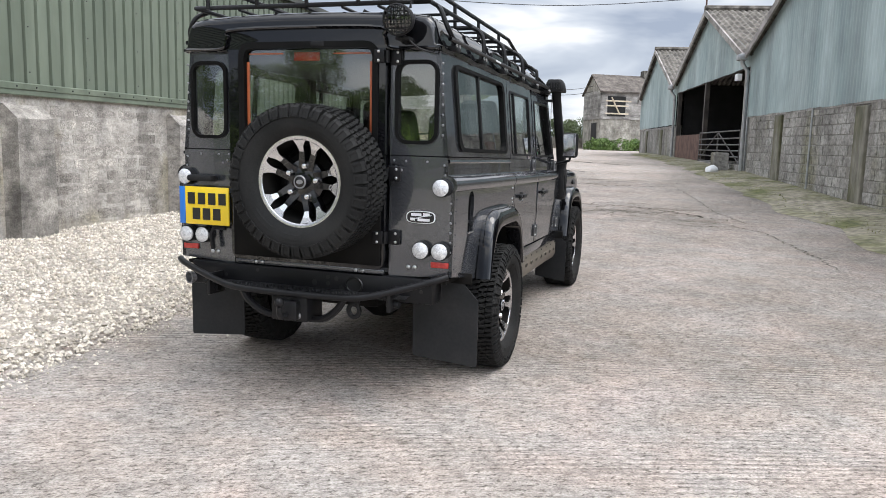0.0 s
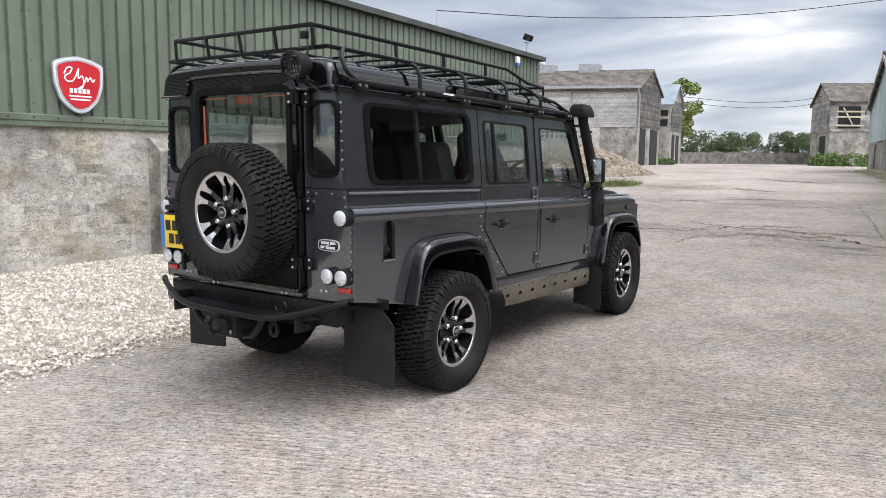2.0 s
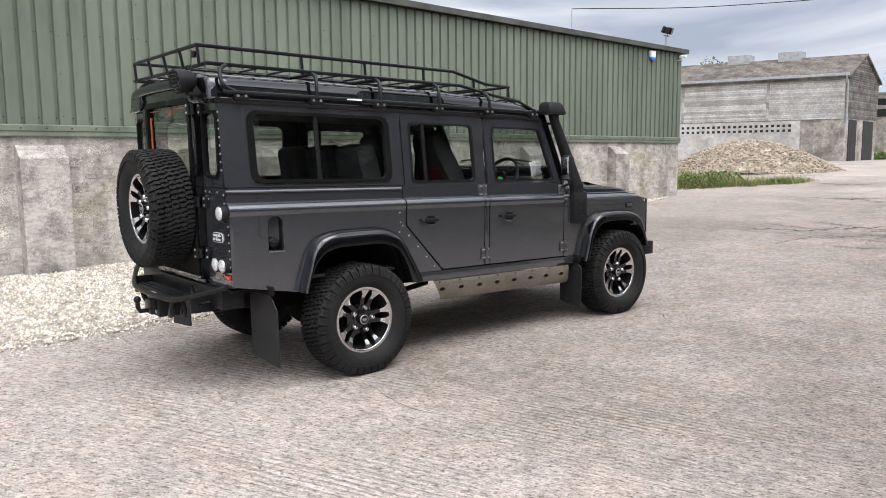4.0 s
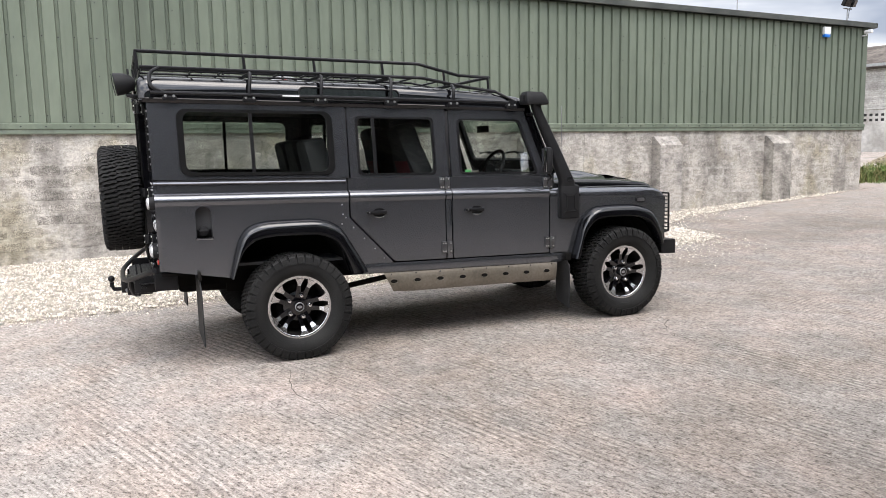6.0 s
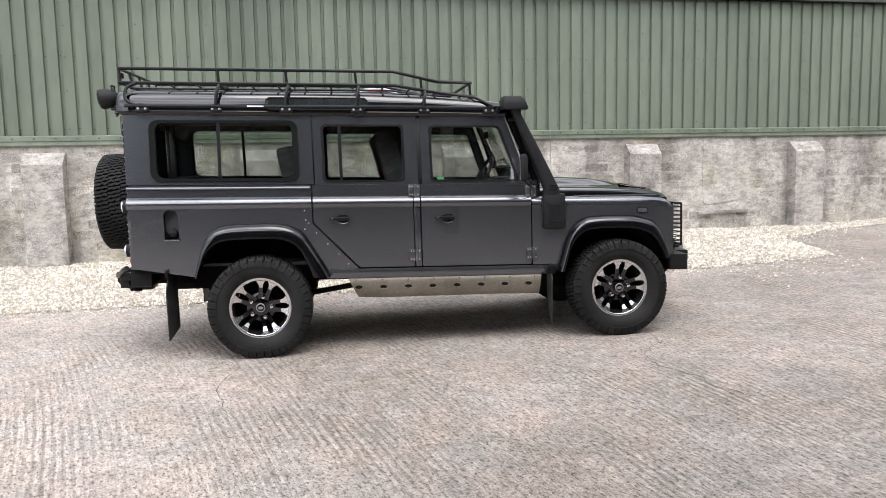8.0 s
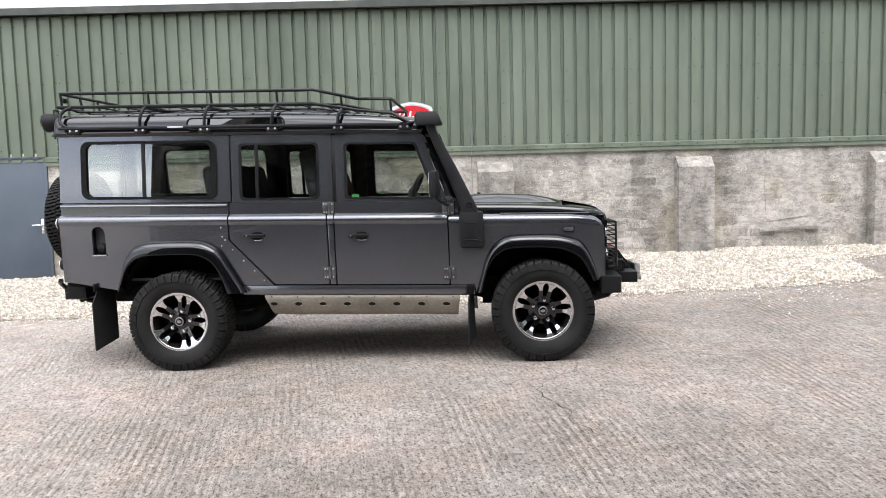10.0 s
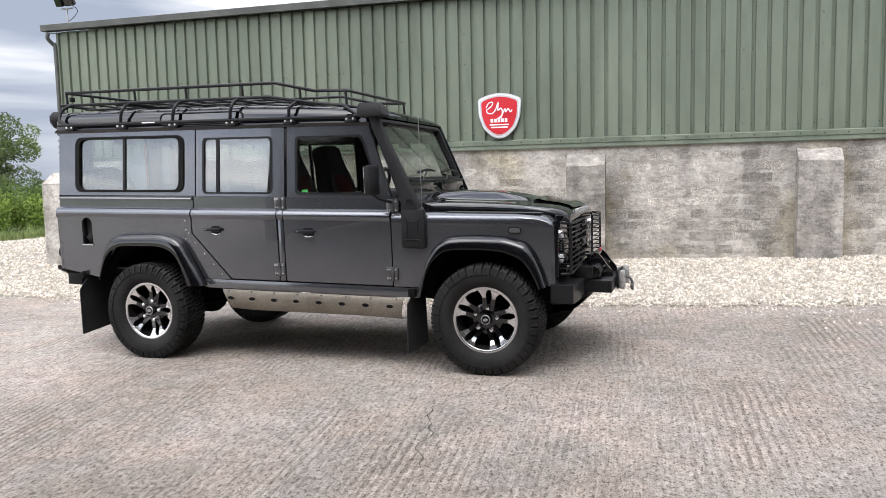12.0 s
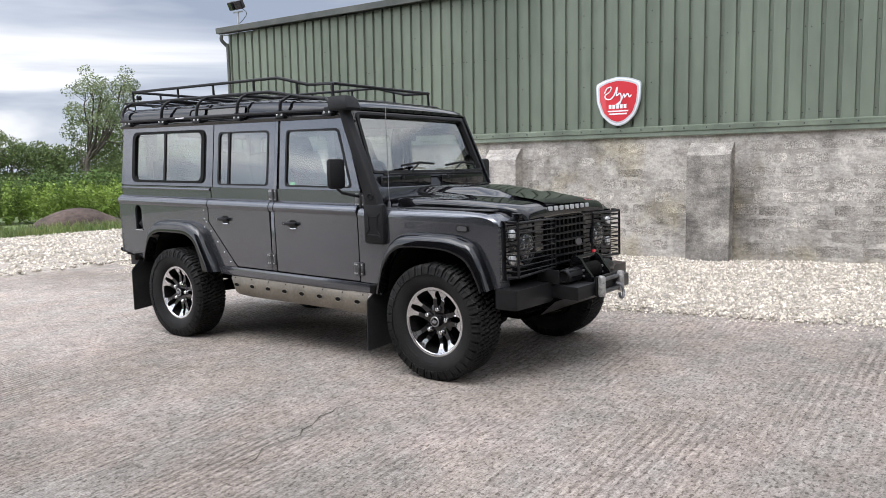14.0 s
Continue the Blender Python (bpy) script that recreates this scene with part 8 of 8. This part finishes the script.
def tree(name, label, base, height, spread, seed, mat, count, size, lean=(0, 0), group="", bare=0.35):
    r = random.Random(seed)
    root = tagged(empty(name, Matrix.Translation(base)), label, "tree", group)
    s = Shape()
    top = Vector((lean[0], lean[1], height * 0.8))
    limb(s, (0, 0, -0.2), top, 0.035 * height, 0.006 * height, r)
    lobes = []
    for k in range(9):
        t = bare + (0.95 - bare) * k / 8
        a = 2.4 * k + r.uniform(-0.4, 0.4)
        st = top * t
        end = st + Vector((math.cos(a) * spread * r.uniform(0.45, 0.95), math.sin(a) * spread * r.uniform(0.45, 0.95), height * r.uniform(0.05, 0.2)))
        limb(s, st, end, 0.012 * height, 0.003 * height, r)
        q = spread * r.uniform(0.28, 0.5)
        lobes.append((tuple(end), (q, q, q * r.uniform(0.6, 0.95))))
        for _ in range(2):
            e2 = end + Vector((r.uniform(-1, 1), r.uniform(-1, 1), r.uniform(-0.1, 0.9))) * spread * 0.4
            limb(s, st.lerp(end, 0.6), e2, 0.006 * height, 0.002 * height, r)
            q = spread * r.uniform(0.16, 0.3)
            lobes.append((tuple(e2), (q, q, q * 0.8)))
    q = spread * 0.4
    lobes.append(((top.x, top.y, height - q * 0.8), (q, q, q)))
    part("trunk", s, bark_m, root, "bare grey-brown trunk and limbs", 60)
    leaf_mesh("crown", leaves(lobes, count, size, seed), mat, root)


def willow():
    """A leaning young tree: bare crooked limbs under one broad, thin crown."""
    r = random.Random(12)
    root = tagged(empty("young_willow", Matrix.Translation((-12.2, -25.8, -0.35))), "leaning young willow with thin pale foliage", "tree")
    s, lobes = Shape(), []
    fork = Vector((-0.1, 0.35, 2.3))
    limb(s, (0, 0, -0.2), fork, 0.16, 0.10, r)
    for k in range(11):
        a = 2.4 * k
        q = r.uniform(0.3, 1.0)
        end = Vector((-0.35 + 1.0 * q * math.cos(a), 1.75 + 1.0 * q * math.sin(a), 4.65 + 0.75 * math.sin(1.7 * k)))
        mid_p = fork.lerp(end, 0.45) + Vector((0, 0.15, -0.2))
        limb(s, fork, mid_p, 0.06, 0.04, r)
        limb(s, mid_p, end, 0.04, 0.012, r)
        lobes.append((tuple(end), (0.5, 0.55, 0.42)))
        for _ in range(3):
            e = end + Vector((r.uniform(-0.6, 0.6), r.uniform(-0.6, 0.6), r.uniform(-0.2, 0.6)))
            limb(s, mid_p.lerp(end, 0.7), e, 0.014, 0.005, r)
            lobes.append((tuple(e), (0.33, 0.36, 0.28)))
    for k in range(8):
        e = fork + Vector((r.uniform(-0.8, 0.4), r.uniform(-1.5, -0.2), r.uniform(0.4, 1.6)))
        limb(s, fork * r.uniform(0.6, 1.0), e, 0.02, 0.005, r)
        lobes.append((tuple(e), (0.1, 0.1, 0.1)))
    part("trunk", s, bark_m, root, "bare grey-brown trunk and limbs", 60)
    leaf_mesh("crown", leaves(lobes, 9500, 0.042, 5), leaf_pale, root)


willow()
for k, (x, y, h, w) in enumerate(((-13.0, -33.5, 3.3, 2.4), (-17.5, -31.0, 4.3, 2.7), (-8.5, -37.5, 1.3, 1.6), (-21.0, -27.0, 4.6, 2.6), (-4.0, -39.0, 1.2, 1.5), (-10.6, -35.2, 1.4, 1.8), (-15.4, -32.0, 2.6, 2.5))):
    tree("hawthorn_bush", "dense green hawthorn bush", (x, y, -0.5), h, w, 30 + k, leaf_olive, 22000, 0.065, (0.2, 0), "bushes behind the hedge", 0.1)
tree("lime_tree", "yellow-green lime tree behind the barns", (-19.9, 66.0, 1.1), 7.3, 1.9, 51, leaf_lime, 7000, 0.12, (0.6, 0), bare=0.3)
tree("ash_tree", "thin ash crown above the barn roof", (-34.5, 62.0, 1.0), 9.4, 2.6, 53, leaf_pale, 1500, 0.16, (0, 0), bare=0.5)
r = random.Random(9)
for k in range(22):
    t = k / 21
    x, y = -62 + 66 * t + r.uniform(-2, 2), 98 + 20 * t + r.uniform(-5, 7)
    h = r.uniform(2.6, 5.4) + 0.6
    tree("field_tree", "dark green broadleaf tree beyond the field wall", (x, y, 0.4), h, h * r.uniform(0.45, 0.65), 100 + k, leaf_far, 5200, 0.14, (0, 0), "trees beyond the wall", 0.15)


def hedge():
    lobes, shoots, rr = [], [], random.Random(21)
    for k in range(90):
        t = rr.random()
        x, y = -4.5 - 13.5 * t, -24.0 + 3.4 * t + rr.uniform(-0.7, 0.6)
        h = rr.uniform(0.6, 0.95)
        lobes.append(((x, y, 0.05 + h * 0.8), (0.75, 0.65, h)))
    for k in range(520):
        t = rr.random()
        x, y = -3.5 - 14.5 * t, -23.2 + 3.4 * t + rr.uniform(-0.4, 0.9)
        h = rr.uniform(0.45, 0.8) * (0.75 if rr.random() < 0.3 else 1)
        shoots.append(((x, y, -0.25 + h), (0.16, 0.16, h)))
    ob = leaf_mesh("hedge", leaves(lobes, 45000, 0.05, 4), leaf_m)
    tagged(ob, "overgrown dark green hedge behind the nettles", "hedge", kind="stuff")
    ob = leaf_mesh("nettles", leaves(shoots, 60000, 0.05, 6), leaf_shoot)
    tagged(ob, "bright green leafy shoots and nettles before the hedge", "nettles", kind="stuff")


hedge()
sp = []
for _ in range(14000):
    x = float(rng.uniform(-16, 4))
    y = -14.4 - abs(float(rng.normal(0, 1.9))) + 0.022 * (x + 5)
    sp.append((x, y, ground_z(y), float(rng.uniform(0.08, 0.3))))
blades("grass_strip", sp, grass_m, "rough grass strip beyond the gravel track", 0.5, 0.012)
sheet("grass_bank", [[(-30 + 36 * k / 20, y, ground_z(y) + 0.03 + 0.03 * noise.noise(Vector((k, y, 0)))) for k in range(21)] for y in (-14.5, -16, -18, -20, -23, -27)], field_m, "rough grass bank below the hedge", "grass")


def mound(name, cx, cy, rx, ry, h, mat, label, category, seed, base=0.0, n=28):
    rows = []
    for i in range(13):
        t = i / 12
        ring = []
        for k in range(n):
            a = 2 * math.pi * k / n
            q = 1 + 0.12 * noise.noise(Vector((math.cos(a) * 1.5 + seed, math.sin(a) * 1.5, t * 2)))
            x, y = cx + rx * t * q * math.cos(a), cy + ry * t * q * math.sin(a)
            z = h * (math.cos(math.pi * t / 2) ** 1.15 if t < 1 else 0) + 0.06 * h * noise.noise(Vector((x * 2, y * 2, seed)))
            ring.append((x, y, base + max(z, -0.02)))
        rows.append(ring)
    return tagged(part(name, Shape().loft(rows, True), mat, smooth=60), label, category)


mound("soil_mound", -8.1, -18.6, 1.75, 1.2, 0.62, soil_m, "low heap of bare brown soil", "soil heap", 3, -0.28)
mound("soil_mound", -5.2, -20.6, 1.6, 1.0, 0.42, soil_m, "low heap of bare brown soil", "soil heap", 8, -0.3)
mound("soil_mound", -11.6, -17.9, 2.2, 1.0, 0.42, soil_m, "low heap of bare brown soil", "soil heap", 13, -0.28)
PZ = 0.78
mound("rubble_mound", -10.7, 26.0, 3.5, 3.0, 1.25, rubble_m, "heap of pale broken stone and rubble", "rubble heap", 5, PZ)
sp = []
for _ in range(6500):
    a, t = float(rng.uniform(0, 2 * np.pi)), float(rng.random()) ** 0.6
    z = 1.25 * math.cos(math.pi * min(t, 1) / 2) ** 1.15
    rr_ = 0.022 + 0.055 * float(rng.random()) ** 2
    sp.append((-10.7 + 3.7 * t * math.cos(a), 26.0 + 3.2 * t * math.sin(a), PZ + z + 0.01, rr_))
stones("rubble_stones", sp, rubble_m, "loose broken stones on the heap", 0.8)
green, dry, weeds = [], [], []
for k in range(230):
    u, q, tall = float(rng.random()) ** 1.2, float(rng.normal(0, 1)), 0.15 + 0.85 * float(rng.random()) ** 1.6
    cx, cy = -9.2 + 3.7 * u, 15.8 + 3.8 * u + 0.85 * q * (1.1 - 0.65 * u)
    for _ in range(80):
        d = rng.normal(0, 0.13, 2)
        h = float(rng.uniform(0.08, 0.8)) * tall * (1.1 - 0.75 * u)
        (dry if (k % 5 < 3) != (u < 0.35 and k % 3 > 0) else green).append((cx + float(d[0]), cy + float(d[1]), ground_z(cy) - 0.01, h))
    if k % 6 == 0 and u < 0.6:
        weeds.append(((cx, cy, ground_z(cy) + 0.12), (0.3, 0.3, 0.2 + 0.16 * tall)))
blades("rough_grass", green, grass_m, "tussocks of rough green grass beside the rubble", 1.3, 0.008)
blades("straw_grass", dry, straw_m, "dry straw-coloured grass tufts beside the rubble", 1.5, 0.008)
tagged(leaf_mesh("dock_weeds", leaves(weeds, 3200, 0.05, 79), leaf_m), "low leafy green weeds among the rough grass", "weeds", kind="stuff")
sp = []
for _ in range(9000):
    u = float(rng.random())
    y = 8 + 30 * u
    front = 3.3 - 0.2 * (y - 20)
    sp.append((front - abs(float(rng.normal(0, 0.5))), y, ground_z(y) + 0.03, float(rng.uniform(0.015, 0.06))))
blades("verge_grass", sp, straw_m, "short mossy grass along the old shed walls", 1.2, 0.012)
lob = [((-4.3 + 2.2 * random.Random(k).uniform(-1, 1), 58.5 + 1.2 * random.Random(k + 50).uniform(-1, 1), 1.3), (0.9, 0.7, 0.75)) for k in range(8)]
tagged(leaf_mesh("weed_bank", leaves(lob, 4500, 0.11, 77), leaf_m), "green weeds banked against the ruined barn", "weeds", kind="stuff")
lob = [((-16.4 + 1.0 * random.Random(k).uniform(-1, 1), 52.5 + 1.6 * random.Random(k + 9).uniform(-1, 1), 1.2), (0.7, 0.7, 0.4)) for k in range(5)]
tagged(leaf_mesh("barn_weeds", leaves(lob, 1500, 0.1, 78), leaf_m), "green weeds at the barn foot", "weeds", kind="stuff")


# ---------------------------------------------------------------- overhead wires
def wire(points, r, label):
    ob = part("overhead_cable", Shape().tube(smooth_line(points, 8), r, 5), wire_m, smooth=60)
    return tagged(ob, label, "cable", "overhead cables")


pole = tagged(empty("wire_pole", Matrix.Translation((-8.43, 12.73, 4.6))), "thin grey pole on the shed roof holding a cable", "pole")
part("pole", Shape().tube([(0, 0, -0.3), (0, 0, 0.7)], 0.012, 6), galv, pole)
peak = ROW @ Vector((-0.4, 5.85, 6.82))
wire([(-8.43, 12.73, 5.28), (-6.0, 16.0, 5.36), (-2.5, 21.0, 5.9), tuple(peak)], 0.012, "sagging black cable from the shed to the old sheds")
for dz in (0, 0.45):
    wire([(-17.8, 60.0, 6.3 + dz), (-13, 62.0, 5.75 + dz), (-9.0, 63.5, 5.8 + dz), (-6.4, 64.5, 6.3 + dz)], 0.02, "sagging cable between the far barns")
make_blocks()


def make_row_blocks():
    """Blocks of the nearest old shed's wall, set in recessed mortar."""
    variants = []
    for k in range(3):
        variants.append(Shape().box(-0.010 - 0.003 * k, 0.02, -0.216 + 0.003 * k, 0.213, -0.102, 0.1 - 0.003 * k, r=0.009).mesh("block", barn_block, 0))
    r = random.Random(8)
    for c in range(11):
        for k in range(27):
            y = -11.8 + 0.447 * k + (0.2 if c % 2 else 0)
            if y > -0.22 or any(abs(y + 12 - p) < 0.42 for p in (3.85, 9.0)):
                continue
            ob = new("block", r.choice(variants))
            ob.parent = walls[-1]
            ob.location = (0, y, 0.12 + 0.2185 * c)
            ob.rotation_euler = (0.014 * r.uniform(-1, 1), 0.02 * r.uniform(-1, 1), 0.02 * r.uniform(-1, 1))


make_row_blocks()
